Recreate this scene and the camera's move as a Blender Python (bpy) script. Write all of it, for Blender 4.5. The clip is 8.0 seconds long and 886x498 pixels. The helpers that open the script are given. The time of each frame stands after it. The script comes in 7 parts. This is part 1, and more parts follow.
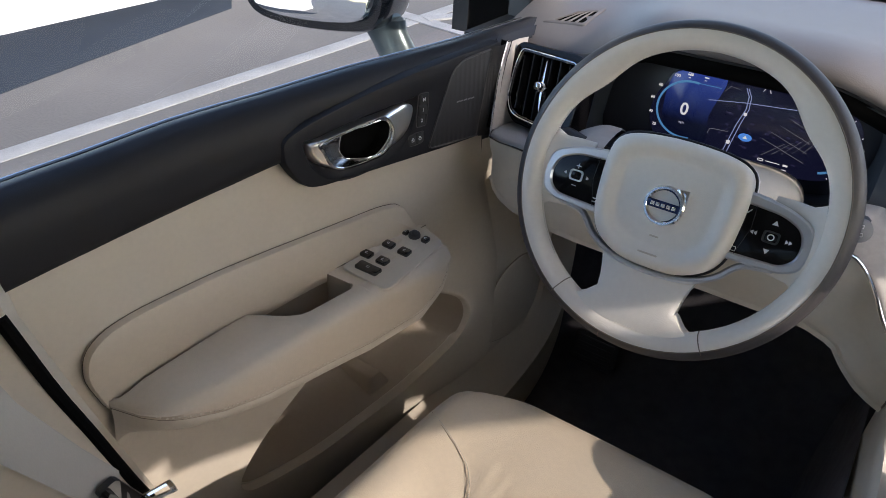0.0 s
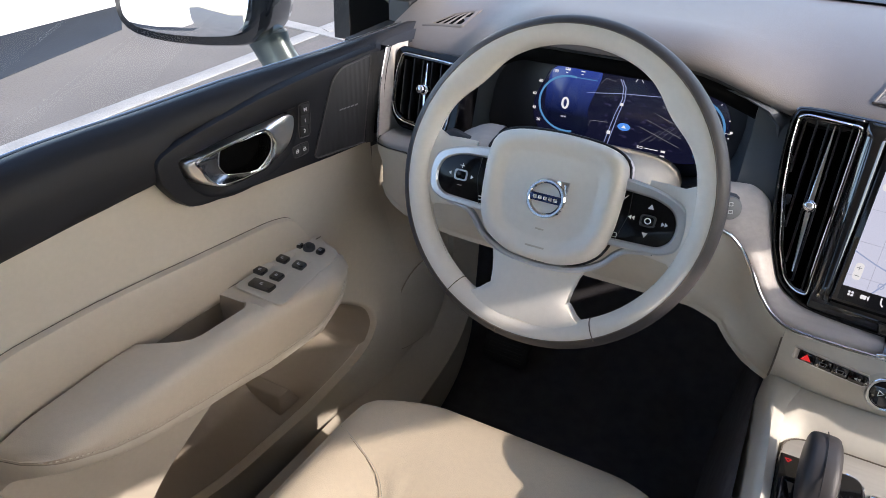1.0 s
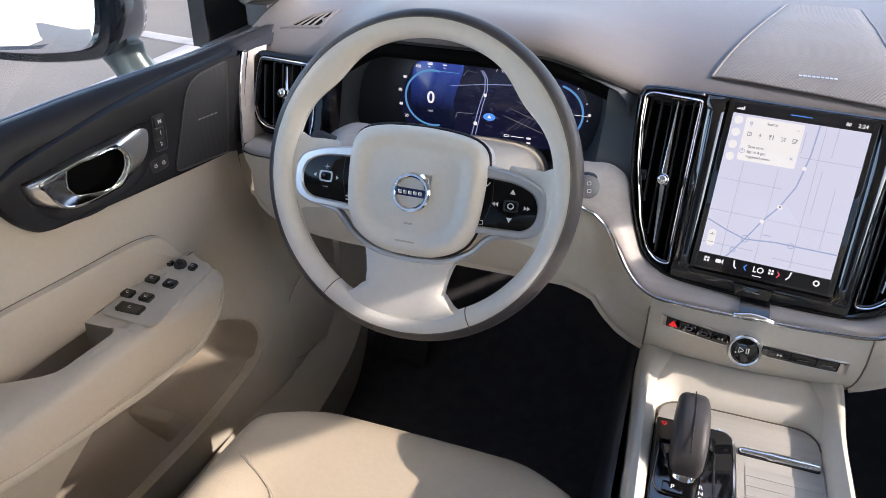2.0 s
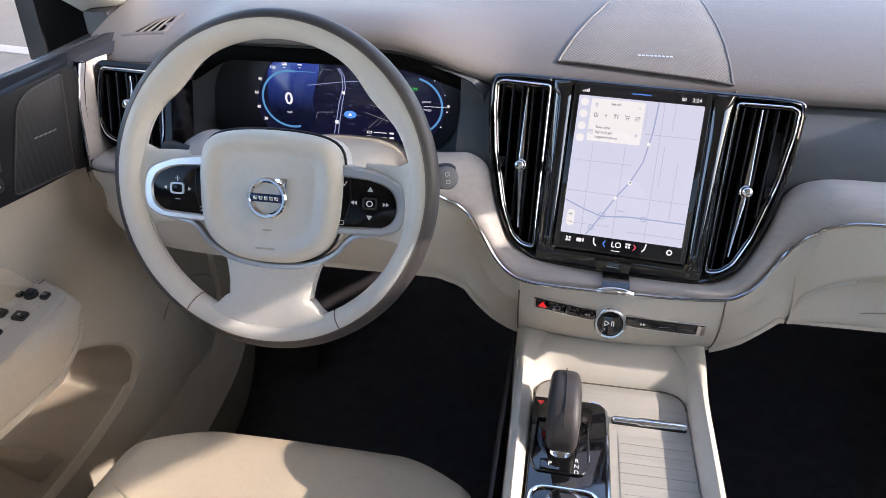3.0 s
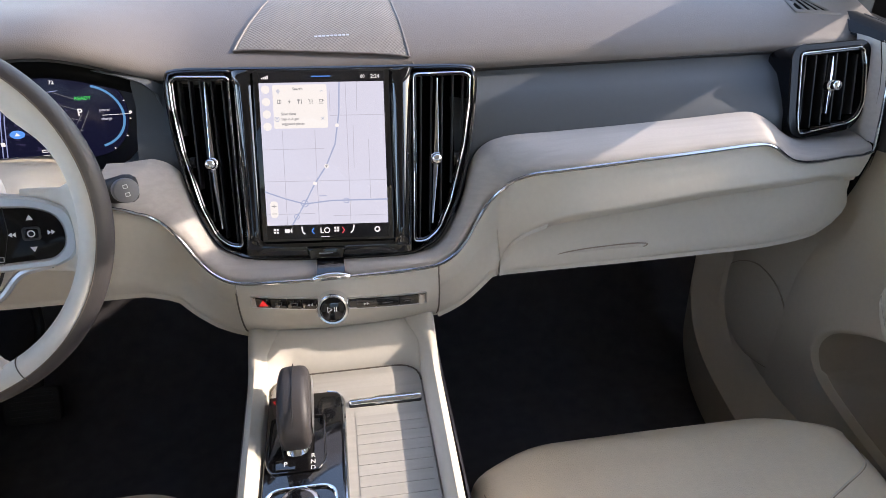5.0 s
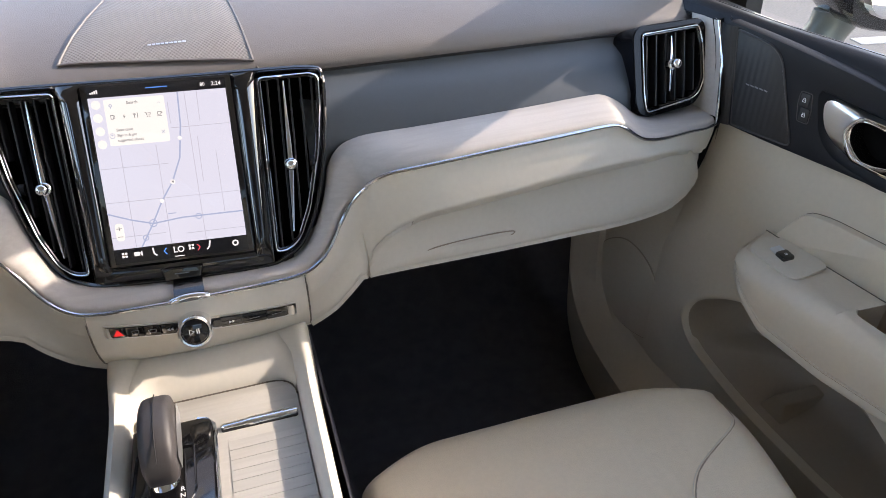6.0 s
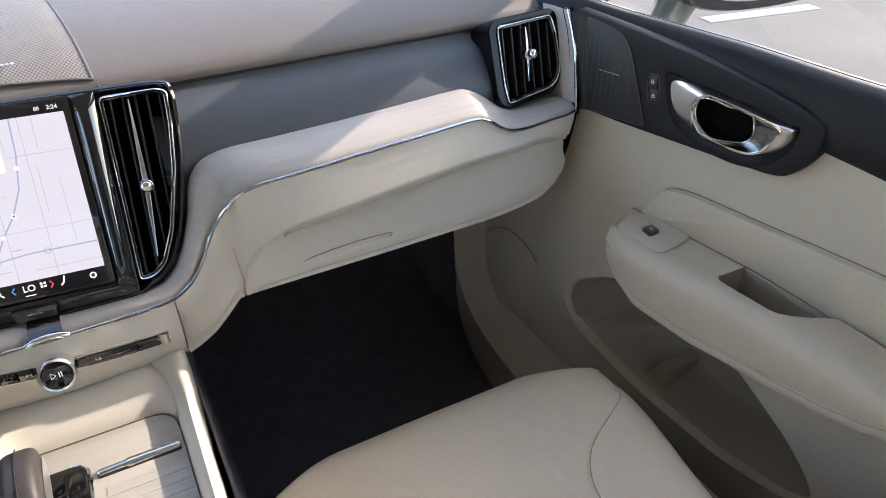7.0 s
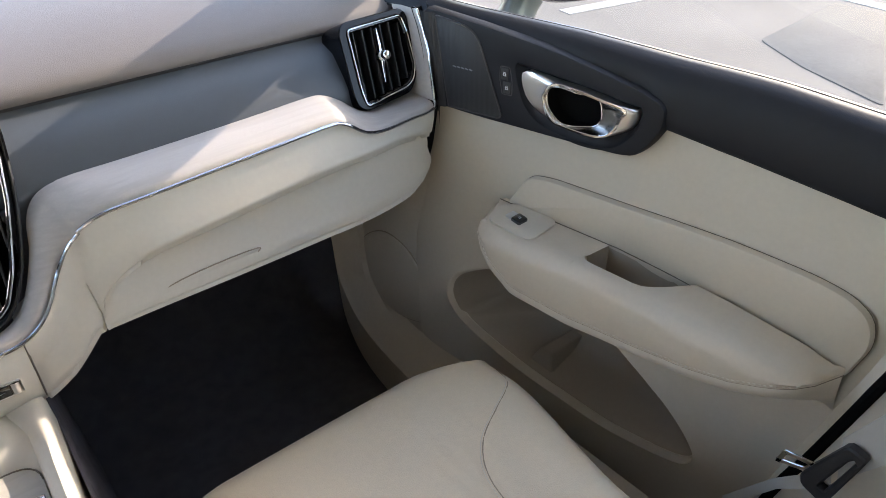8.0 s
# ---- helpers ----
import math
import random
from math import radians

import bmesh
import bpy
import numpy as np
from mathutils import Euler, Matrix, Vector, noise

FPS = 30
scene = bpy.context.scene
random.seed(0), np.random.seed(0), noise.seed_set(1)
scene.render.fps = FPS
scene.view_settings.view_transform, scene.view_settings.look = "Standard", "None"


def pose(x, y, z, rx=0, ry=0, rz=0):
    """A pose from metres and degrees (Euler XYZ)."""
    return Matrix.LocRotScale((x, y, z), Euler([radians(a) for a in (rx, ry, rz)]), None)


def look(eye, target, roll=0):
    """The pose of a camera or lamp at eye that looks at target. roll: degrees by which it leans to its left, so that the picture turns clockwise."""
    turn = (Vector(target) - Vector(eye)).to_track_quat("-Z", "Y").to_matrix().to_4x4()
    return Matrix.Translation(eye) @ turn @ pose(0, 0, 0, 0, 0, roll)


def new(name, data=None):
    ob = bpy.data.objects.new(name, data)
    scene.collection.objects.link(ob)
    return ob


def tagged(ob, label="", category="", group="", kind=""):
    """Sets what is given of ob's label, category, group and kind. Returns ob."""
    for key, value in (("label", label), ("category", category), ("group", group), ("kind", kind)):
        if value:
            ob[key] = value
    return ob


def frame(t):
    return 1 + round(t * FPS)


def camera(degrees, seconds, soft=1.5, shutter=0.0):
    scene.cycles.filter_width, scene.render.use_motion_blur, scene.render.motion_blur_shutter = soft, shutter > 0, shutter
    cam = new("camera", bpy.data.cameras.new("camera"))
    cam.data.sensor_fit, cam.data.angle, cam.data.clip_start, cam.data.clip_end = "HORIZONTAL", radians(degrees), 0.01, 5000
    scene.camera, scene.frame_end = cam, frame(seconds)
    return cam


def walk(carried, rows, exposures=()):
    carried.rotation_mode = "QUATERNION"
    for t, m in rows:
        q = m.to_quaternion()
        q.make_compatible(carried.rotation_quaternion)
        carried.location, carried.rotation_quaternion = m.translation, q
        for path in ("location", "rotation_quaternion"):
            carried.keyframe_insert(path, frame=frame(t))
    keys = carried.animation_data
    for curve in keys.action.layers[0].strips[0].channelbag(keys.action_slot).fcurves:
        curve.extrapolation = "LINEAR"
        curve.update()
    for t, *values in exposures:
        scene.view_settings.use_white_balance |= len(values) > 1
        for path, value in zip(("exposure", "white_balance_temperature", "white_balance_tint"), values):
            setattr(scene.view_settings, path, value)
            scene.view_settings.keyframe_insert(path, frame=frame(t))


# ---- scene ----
cam = camera(63.6, 8.0, soft=0.7)
PATH = [
    (0, (-0.193, -0.078, 1.434), (-1.146, 1.3, 0.341), 1.9),
    (0.5, (-0.18, -0.065, 1.43), (-1.054, 1.374, 0.351), 1.6),
    (1, (-0.162, -0.055, 1.429), (-0.943, 1.444, 0.36), 1.0),
    (1.5, (-0.141, -0.046, 1.423), (-0.815, 1.51, 0.363), 0.5),
    (3, (-0.078, -0.019, 1.422), (-0.382, 1.641, 0.348), -0.4),
    (3.5, (-0.052, -0.011, 1.422), (-0.221, 1.661, 0.338), -0.6),
    (4, (-0.025, -0.004, 1.422), (-0.055, 1.668, 0.326), -0.5),
    (4.5, (-0.001, -0.002, 1.419), (0.11, 1.663, 0.316), -0.4),
    (6, (0.071, 0.007, 1.412), (0.573, 1.584, 0.289), -0.7),
    (6.5, (0.084, 0.009, 1.412), (0.721, 1.533, 0.283), -0.8),
    (7, (0.096, 0.008, 1.412), (0.861, 1.469, 0.28), -0.9),
    (7.5, (0.106, 0.007, 1.411), (1.004, 1.388, 0.278), -0.9),
    (8, (0.122, -0.003, 1.408), (1.133, 1.302, 0.279), -1.2),
]
EXPOSURES = [(0, 1.92, 6500, 16), (0.5, 2.09, 6500, 16), (1.5, 2.45, 6560, 17), (3, 2.49, 6600, 18), (4.5, 2.51, 6800, 18), (6.5, 2.73, 7100, 17), (7.5, 2.79, 7200, 16), (8, 2.91, 7250, 16)]
walk(cam, [(t, look(eye, target, roll)) for t, eye, target, roll in PATH], EXPOSURES)


# ---- world, sun, exposure ----
SUN_DIR = Vector((1.0, 0.03, 0.505)).normalized()
world = bpy.data.worlds.new("sky")
scene.world = world
world.use_nodes = True
wn = world.node_tree.nodes
sky = wn.new("ShaderNodeTexSky")
sky.sky_type, sky.sun_disc = "NISHITA", False
sky.sun_elevation = math.asin(SUN_DIR.z)
sky.sun_rotation = math.atan2(SUN_DIR.x, SUN_DIR.y)
wn["Background"].inputs["Strength"].default_value = 0.15
world.node_tree.links.new(sky.outputs[0], wn["Background"].inputs["Color"])
sun = new("sun", bpy.data.lights.new("sun", "SUN"))
sun.data.energy, sun.data.angle, sun.data.color = 0.98, radians(0.6), (1.0, 0.93, 0.82)
sun.matrix_world = look(SUN_DIR * 20, (0, 0, 0))


# ---- materials ----
def mat(name, color, rough=0.5, metal=0.0, vary=0.06, scale=40.0, fine=400.0, bump=0.0, spec=0.5, coat=0.0, stretch=(1, 1, 1), dist=0.002):
    m = bpy.data.materials.new(name)
    m.use_nodes = True
    t, n, l = m.node_tree, m.node_tree.nodes, m.node_tree.links
    b = n["Principled BSDF"]
    b.inputs["Roughness"].default_value, b.inputs["Metallic"].default_value = rough, metal
    b.inputs["Specular IOR Level"].default_value, b.inputs["Coat Weight"].default_value = spec, coat
    b.inputs["Coat Roughness"].default_value = 0.05
    co, mp = n.new("ShaderNodeTexCoord"), n.new("ShaderNodeMapping")
    mp.inputs["Scale"].default_value = stretch
    l.new(co.outputs["Object"], mp.inputs[0])
    big, small = n.new("ShaderNodeTexNoise"), n.new("ShaderNodeTexNoise")
    big.inputs["Scale"].default_value, small.inputs["Scale"].default_value = scale, fine
    big.inputs["Detail"].default_value, small.inputs["Detail"].default_value = 4, 3
    add, ramp = n.new("ShaderNodeMath"), n.new("ShaderNodeMapRange")
    add.operation = "ADD"
    for src, k in ((big, 0), (small, 1)):
        l.new(mp.outputs[0], src.inputs["Vector"])
        l.new(src.outputs["Fac"], add.inputs[k])
    ramp.inputs["From Min"].default_value, ramp.inputs["From Max"].default_value = 0.6, 1.4
    ramp.inputs["To Min"].default_value, ramp.inputs["To Max"].default_value = 1 - vary, 1 + vary
    l.new(add.outputs[0], ramp.inputs["Value"])
    hsv = n.new("ShaderNodeHueSaturation")
    hsv.inputs["Color"].default_value = (*color, 1)
    l.new(ramp.outputs[0], hsv.inputs["Value"])
    l.new(hsv.outputs[0], b.inputs["Base Color"])
    if bump:
        bp = n.new("ShaderNodeBump")
        bp.inputs["Strength"].default_value, bp.inputs["Distance"].default_value = bump, dist
        l.new(small.outputs["Fac"], bp.inputs["Height"])
        l.new(bp.outputs[0], b.inputs["Normal"])
    return m


def leather(name, color, rough=0.42, grain=900.0, bump=0.25, vary=0.04):
    """Grained leather: a pebbled cell pattern under slow tonal drift."""
    m = mat(name, color, rough, vary=vary, scale=9.0, fine=160.0)
    n, l = m.node_tree.nodes, m.node_tree.links
    vor, bp, wr = n.new("ShaderNodeTexVoronoi"), n.new("ShaderNodeBump"), n.new("ShaderNodeTexNoise")
    co = n.new("ShaderNodeTexCoord")
    vor.inputs["Scale"].default_value = grain
    wr.inputs["Scale"].default_value = 26.0
    mx = n.new("ShaderNodeMath")
    mx.operation = "MULTIPLY_ADD"
    mx.inputs[1].default_value = 2.2
    l.new(co.outputs["Object"], vor.inputs["Vector"])
    l.new(co.outputs["Object"], wr.inputs["Vector"])
    l.new(wr.outputs["Fac"], mx.inputs[0])
    l.new(vor.outputs["Distance"], mx.inputs[2])
    bp.inputs["Strength"].default_value, bp.inputs["Distance"].default_value = bump, 0.0006
    l.new(mx.outputs[0], bp.inputs["Height"])
    l.new(bp.outputs[0], n["Principled BSDF"].inputs["Normal"])
    return m


def ribbed(name, color, scale, rough=0.6, turn=(0, 0, 0.8), cross=0.3, deep=0.5):
    """Fine ribbed trim: one strong set of ribs and a weaker one across it."""
    m = mat(name, color, rough, vary=0.05)
    n, l = m.node_tree.nodes, m.node_tree.links
    co, bp, mx = n.new("ShaderNodeTexCoord"), n.new("ShaderNodeBump"), n.new("ShaderNodeMath")
    mx.operation = "MULTIPLY_ADD"
    mx.inputs[1].default_value = cross
    for k, q in ((2, 0.0), (0, math.pi / 2)):
        w, mp = n.new("ShaderNodeTexWave"), n.new("ShaderNodeMapping")
        mp.inputs["Rotation"].default_value = [a + q * (a != 0) for a in turn]
        w.inputs["Scale"].default_value = scale
        l.new(co.outputs["Object"], mp.inputs[0])
        l.new(mp.outputs[0], w.inputs["Vector"])
        l.new(w.outputs["Fac"], mx.inputs[k])
    bp.inputs["Strength"].default_value, bp.inputs["Distance"].default_value = deep, 0.001
    l.new(mx.outputs[0], bp.inputs["Height"])
    l.new(bp.outputs[0], n["Principled BSDF"].inputs["Normal"])
    return m


def wood(name, color):
    """Matt, open-grained pale driftwood veneer, grain along x."""
    m = mat(name, color, 0.55, vary=0.05, scale=12)
    n, l = m.node_tree.nodes, m.node_tree.links
    b, old = n["Principled BSDF"], n["Hue/Saturation/Value"]
    co, mp, ns = n.new("ShaderNodeTexCoord"), n.new("ShaderNodeMapping"), n.new("ShaderNodeTexNoise")
    mp.inputs["Scale"].default_value = (7, 130, 190)
    ns.inputs["Scale"].default_value, ns.inputs["Detail"].default_value = 1.0, 5
    l.new(co.outputs["Object"], mp.inputs[0])
    l.new(mp.outputs[0], ns.inputs["Vector"])
    mr, mx = n.new("ShaderNodeMapRange"), n.new("ShaderNodeMix")
    mr.inputs["From Min"].default_value, mr.inputs["From Max"].default_value = 0.42, 0.62
    mx.data_type = "RGBA"
    l.new(ns.outputs["Fac"], mr.inputs["Value"])
    l.new(mr.outputs[0], mx.inputs["Factor"])
    l.new(old.outputs[0], mx.inputs["A"])
    mx.inputs["B"].default_value = (color[0] * 0.93, color[1] * 0.925, color[2] * 0.92, 1)
    l.new(mx.outputs["Result"], b.inputs["Base Color"])
    bp = n.new("ShaderNodeBump")
    bp.inputs["Strength"].default_value, bp.inputs["Distance"].default_value = 0.15, 0.0005
    l.new(ns.outputs["Fac"], bp.inputs["Height"])
    l.new(bp.outputs[0], b.inputs["Normal"])
    return m


def glow(name, color, strength):
    m = bpy.data.materials.new(name)
    m.use_nodes = True
    b = m.node_tree.nodes["Principled BSDF"]
    b.inputs["Base Color"].default_value = (0.01, 0.01, 0.012, 1)
    b.inputs["Roughness"].default_value = 0.15
    b.inputs["Emission Color"].default_value, b.inputs["Emission Strength"].default_value = (*color, 1), strength * 0.168
    return m


def pane(name, tint=(0.93, 0.96, 0.95)):
    m = bpy.data.materials.new(name)
    m.use_nodes = True
    n, l = m.node_tree.nodes, m.node_tree.links
    n.remove(n["Principled BSDF"])
    tr, gl, mx = n.new("ShaderNodeBsdfTransparent"), n.new("ShaderNodeBsdfGlossy"), n.new("ShaderNodeMixShader")
    gl.inputs["Roughness"].default_value = 0.02
    mx.inputs[0].default_value = 0.04
    tr.inputs["Color"].default_value = (*tint, 1)
    l.new(tr.outputs[0], mx.inputs[1])
    l.new(gl.outputs[0], mx.inputs[2])
    l.new(mx.outputs[0], n["Material Output"].inputs["Surface"])
    return m


CREAM = leather("cream leather", (0.55, 0.475, 0.375))
SEAT = leather("seat leather", (0.71, 0.595, 0.44), 0.4, 700.0, 0.35)
SOFT = leather("soft cream trim", (0.64, 0.60, 0.52), 0.5, 1400.0, 0.12)
PLASTIC = leather("cream plastic", (0.55, 0.49, 0.40), 0.5, 1800.0, 0.1)
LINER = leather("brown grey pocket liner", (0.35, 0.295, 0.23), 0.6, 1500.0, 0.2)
TAUPE = leather("taupe dash leather", (0.155, 0.139, 0.132), 0.5, 900.0, 0.25)
SLATE = leather("charcoal dash trim", (0.063, 0.073, 0.085), 0.5, 1200.0, 0.15)
DARK = leather("charcoal soft trim", (0.016, 0.0165, 0.020), 0.5, 1300.0, 0.15)
DARK.node_tree.nodes["Principled BSDF"].inputs["Specular IOR Level"].default_value = 0.2
RIMDARK = leather("black rim leather", (0.052, 0.047, 0.048), 0.5, 1100.0, 0.2)
WHEEL = leather("wheel leather", (0.74, 0.70, 0.635), 0.42, 1000.0, 0.2)
STITCH = mat("cream thread", (0.60, 0.55, 0.47), 0.8)
SEAM = mat("dark seam", (0.15, 0.125, 0.10), 0.8)
SEATSEAM = mat("tan seat seam", (0.36, 0.29, 0.21), 0.8)
WOOD = wood("driftwood", (0.43, 0.395, 0.365))
TRAY = wood("tray driftwood", (0.45, 0.43, 0.39))
CHROME = mat("chrome", (0.85, 0.86, 0.88), 0.08, 1.0, vary=0.02)
SATIN = mat("satin aluminium", (0.80, 0.79, 0.78), 0.28, 1.0, vary=0.04, stretch=(1, 1, 30))
SILVER = mat("silver paint", (0.62, 0.63, 0.65), 0.3, 0.8, vary=0.03)
GLOSS = mat("gloss black", (0.005, 0.005, 0.006), 0.05, vary=0.05, spec=0.7, coat=0.7)
SMOKED = mat("smoked panel", (0.050, 0.052, 0.062), 0.35, vary=0.05, spec=0.4)
PIANO = mat("black lacquer", (0.005, 0.005, 0.006), 0.12, vary=0.05, spec=0.22)
BLACK = mat("black plastic", (0.02, 0.02, 0.022), 0.45, vary=0.1, bump=0.1)
CARPET = mat("black carpet", (0.112, 0.105, 0.112), 0.95, vary=0.3, fine=900, bump=0.6, spec=0.1)
# near-black: shade of holes and gaps as colour; also the seal rubber
VOID = mat("deep black fill", (0.004, 0.004, 0.004), 0.9, spec=0.05)
DISH = mat("dark satin metal", (0.30, 0.295, 0.29), 0.25, 1.0, vary=0.05)
DULL = mat("dull chrome", (0.50, 0.51, 0.53), 0.16, 1.0, vary=0.03)
MESH = ribbed("speaker mesh", (0.21, 0.19, 0.178), 105.0, turn=(0, 0, 0.75), cross=0.6)
DOORMESH = ribbed("door speaker mesh", (0.020, 0.020, 0.022), 150.0, 0.5, (0.8, 0, 0), 0.6, 0.2)
WEBBING = mat("belt webbing", (0.42, 0.41, 0.385), 0.6, vary=0.05, scale=30, fine=1500, bump=0.15, stretch=(1, 1, 0.1))
WHITE = mat("white print", (0.75, 0.75, 0.75), 0.6)
GREY_PRINT = mat("grey print", (0.25, 0.25, 0.26), 0.6)
RED = glow("red mark", (0.9, 0.03, 0.03), 0.9)
GLASS = pane("window glass")
TINTED = pane("tinted window glass", (0.18, 0.19, 0.20))
MIRROR = mat("mirror glass", (0.9, 0.92, 0.94), 0.02, 1.0, vary=0.0)
PAINT = mat("dark body paint", (0.012, 0.014, 0.018), 0.12, vary=0.05, coat=1.0)
PAINT_GREY = mat("grey green body paint", (0.14, 0.17, 0.17), 0.3, 0.4, vary=0.05, coat=0.8)
HEADLINER = mat("pale headliner", (0.76, 0.74, 0.69), 0.9, vary=0.05, bump=0.3)
ASPHALT = mat("asphalt", (0.138, 0.123, 0.109), 0.9, vary=0.28, scale=1.1, fine=70, bump=0.35, dist=0.004)
# asphalt with a cast shadow put into its colour
ASPHALT_SHADOW = mat("shadowed asphalt", (0.035, 0.042, 0.052), 0.95, vary=0.25, scale=1.5, fine=110, bump=0.6, spec=0.05, dist=0.005)
ASPHALT_WORN = mat("patched asphalt", (0.112, 0.102, 0.092), 0.9, vary=0.3, scale=2.0, fine=80, bump=0.4, dist=0.004)
LINE = mat("road marking", (0.30, 0.285, 0.265), 0.8, vary=0.22, scale=6, fine=120, bump=0.4)
WALLWHITE = mat("white wall paint", (0.66, 0.665, 0.67), 0.6, vary=0.04, scale=2)
SCREEN_BASE = glow("screen black", (0.005, 0.005, 0.008), 0.4)
SCREEN_MAP = glow("map ground", (0.72, 0.75, 0.90), 0.95)
SCREEN_CARD = glow("map card", (0.92, 0.92, 0.90), 1.0)
SCREEN_LINE = glow("map road", (0.42, 0.50, 0.72), 0.9)
SCREEN_GREY = glow("map street", (0.55, 0.57, 0.68), 0.9)
SCREEN_INK = glow("screen ink", (0.30, 0.31, 0.34), 0.8)
SCREEN_WHITE = glow("screen white", (0.95, 0.95, 0.95), 1.0)
SCREEN_BLUE = glow("screen blue", (0.10, 0.35, 0.95), 1.0)
SCREEN_RED = glow("screen red", (0.95, 0.12, 0.15), 0.9)
CLUSTER_BLUE = glow("cluster blue", (0.022, 0.030, 0.15), 0.9)
cn, cl = CLUSTER_BLUE.node_tree.nodes, CLUSTER_BLUE.node_tree.links
cco, csep, crp = cn.new("ShaderNodeTexCoord"), cn.new("ShaderNodeSeparateXYZ"), cn.new("ShaderNodeValToRGB")
cmr = cn.new("ShaderNodeMapRange")
cmr.inputs["From Min"].default_value, cmr.inputs["From Max"].default_value = 1.03, 1.12
crp.color_ramp.elements[0].color, crp.color_ramp.elements[1].color = (0.004, 0.006, 0.024, 1), (0.035, 0.075, 0.40, 1)
crp.color_ramp.elements[0].position = 0.25
cl.new(cco.outputs["Object"], csep.inputs[0])
cl.new(csep.outputs["Z"], cmr.inputs["Value"])
cl.new(cmr.outputs[0], crp.inputs["Fac"])
cl.new(crp.outputs[0], cn["Principled BSDF"].inputs["Emission Color"])
CLUSTER_DIM = glow("cluster navy", (0.008, 0.009, 0.030), 0.9)
CLUSTER_ARC = glow("cluster arc", (0.10, 0.32, 0.62), 0.9)
CLUSTER_ROAD = glow("cluster road", (0.35, 0.42, 0.70), 0.9)
CLUSTER_BLOCK = glow("cluster blocks", (0.030, 0.028, 0.075), 0.9)
CLUSTER_GREEN = glow("cluster green", (0.05, 0.75, 0.15), 0.9)


# ---- mesh tools ----
def thing(name, label, category, at=(0, 0, 0), group="", kind=""):
    ob = new(name)
    ob.location = at
    return tagged(ob, label, category, group, kind)


def finish(name, bm, material, sharp=38):
    me = bpy.data.meshes.new(name)
    bmesh.ops.recalc_face_normals(bm, faces=bm.faces)
    bm.to_mesh(me)
    bm.free()
    me.materials.append(material)
    me.shade_smooth()
    me.set_sharp_from_angle(angle=radians(sharp))
    return me


def part(name, bm, material, parent=None, label="", sharp=38):
    """Link a bmesh, in world coordinates, as one mesh object under a thing or a part."""
    ob = new(name, finish(name, bm, material, sharp))
    if parent:
        bpy.context.view_layer.update()
        ob.parent = parent
        ob.matrix_parent_inverse = parent.matrix_world.inverted()
    return tagged(ob, label)


def curve_pts(pts, n=8, closed=False):
    """Catmull-Rom through points of any size; n steps a span."""
    p = [Vector(q) for q in pts]
    out, m = [], len(p)
    for i in range(m if closed else m - 1):
        a, b, c, d = (p[(i + k) % m] if closed else p[min(max(i + k, 0), m - 1)] for k in (-1, 0, 1, 2))
        for j in range(n):
            t = j / n
            out.append(0.5 * (2 * b + (c - a) * t + (2 * a - 5 * b + 4 * c - d) * t * t + (3 * b - a - 3 * c + d) * t ** 3))
    if not closed:
        out.append(p[-1])
    return out


def rounded(pts, r, n=5):
    """A polygon with its corners rounded: 2D points. r: one radius or a list."""
    out, m = [], len(pts)
    for i in range(m):
        a, b, c = Vector(pts[i - 1]), Vector(pts[i]), Vector(pts[(i + 1) % m])
        rr = r[i] if isinstance(r, (list, tuple)) else r
        u, v = (a - b), (c - b)
        k = min(rr, u.length * 0.48, v.length * 0.48)
        p, q = b + u.normalized() * k, b + v.normalized() * k
        for j in range(n + 1):
            t = j / n
            out.append((1 - t) ** 2 * p + 2 * t * (1 - t) * b + t * t * q)
    return out


def rect(w, h, r=0.0, x=0.0, y=0.0, n=4):
    pts = [(x - w / 2, y - h / 2), (x + w / 2, y - h / 2), (x + w / 2, y + h / 2), (x - w / 2, y + h / 2)]
    return rounded(pts, r, n) if r else [Vector(p) for p in pts]


def circle(r, x=0.0, y=0.0, n=32):
    return [Vector((x + r * math.cos(2 * math.pi * k / n), y + r * math.sin(2 * math.pi * k / n))) for k in range(n)]


def inset(pts, d):
    """Move a closed 2D outline inwards by d (counter-clockwise or not)."""
    area = sum(pts[i - 1].x * pts[i].y - pts[i].x * pts[i - 1].y for i in range(len(pts)))
    s, out, m = (1 if area > 0 else -1), [], len(pts)
    for i in range(m):
        e = (pts[(i + 1) % m] - pts[i - 1])
        if e.length < 1e-9:
            out.append(pts[i].copy())
            continue
        e.normalize()
        out.append(pts[i] + Vector((-e.y, e.x)) * d * s)
    return out


def flat(m):
    """A map from outline coordinates and height to the world, by a matrix."""
    return lambda u, v, h: m @ Vector((u, v, h))


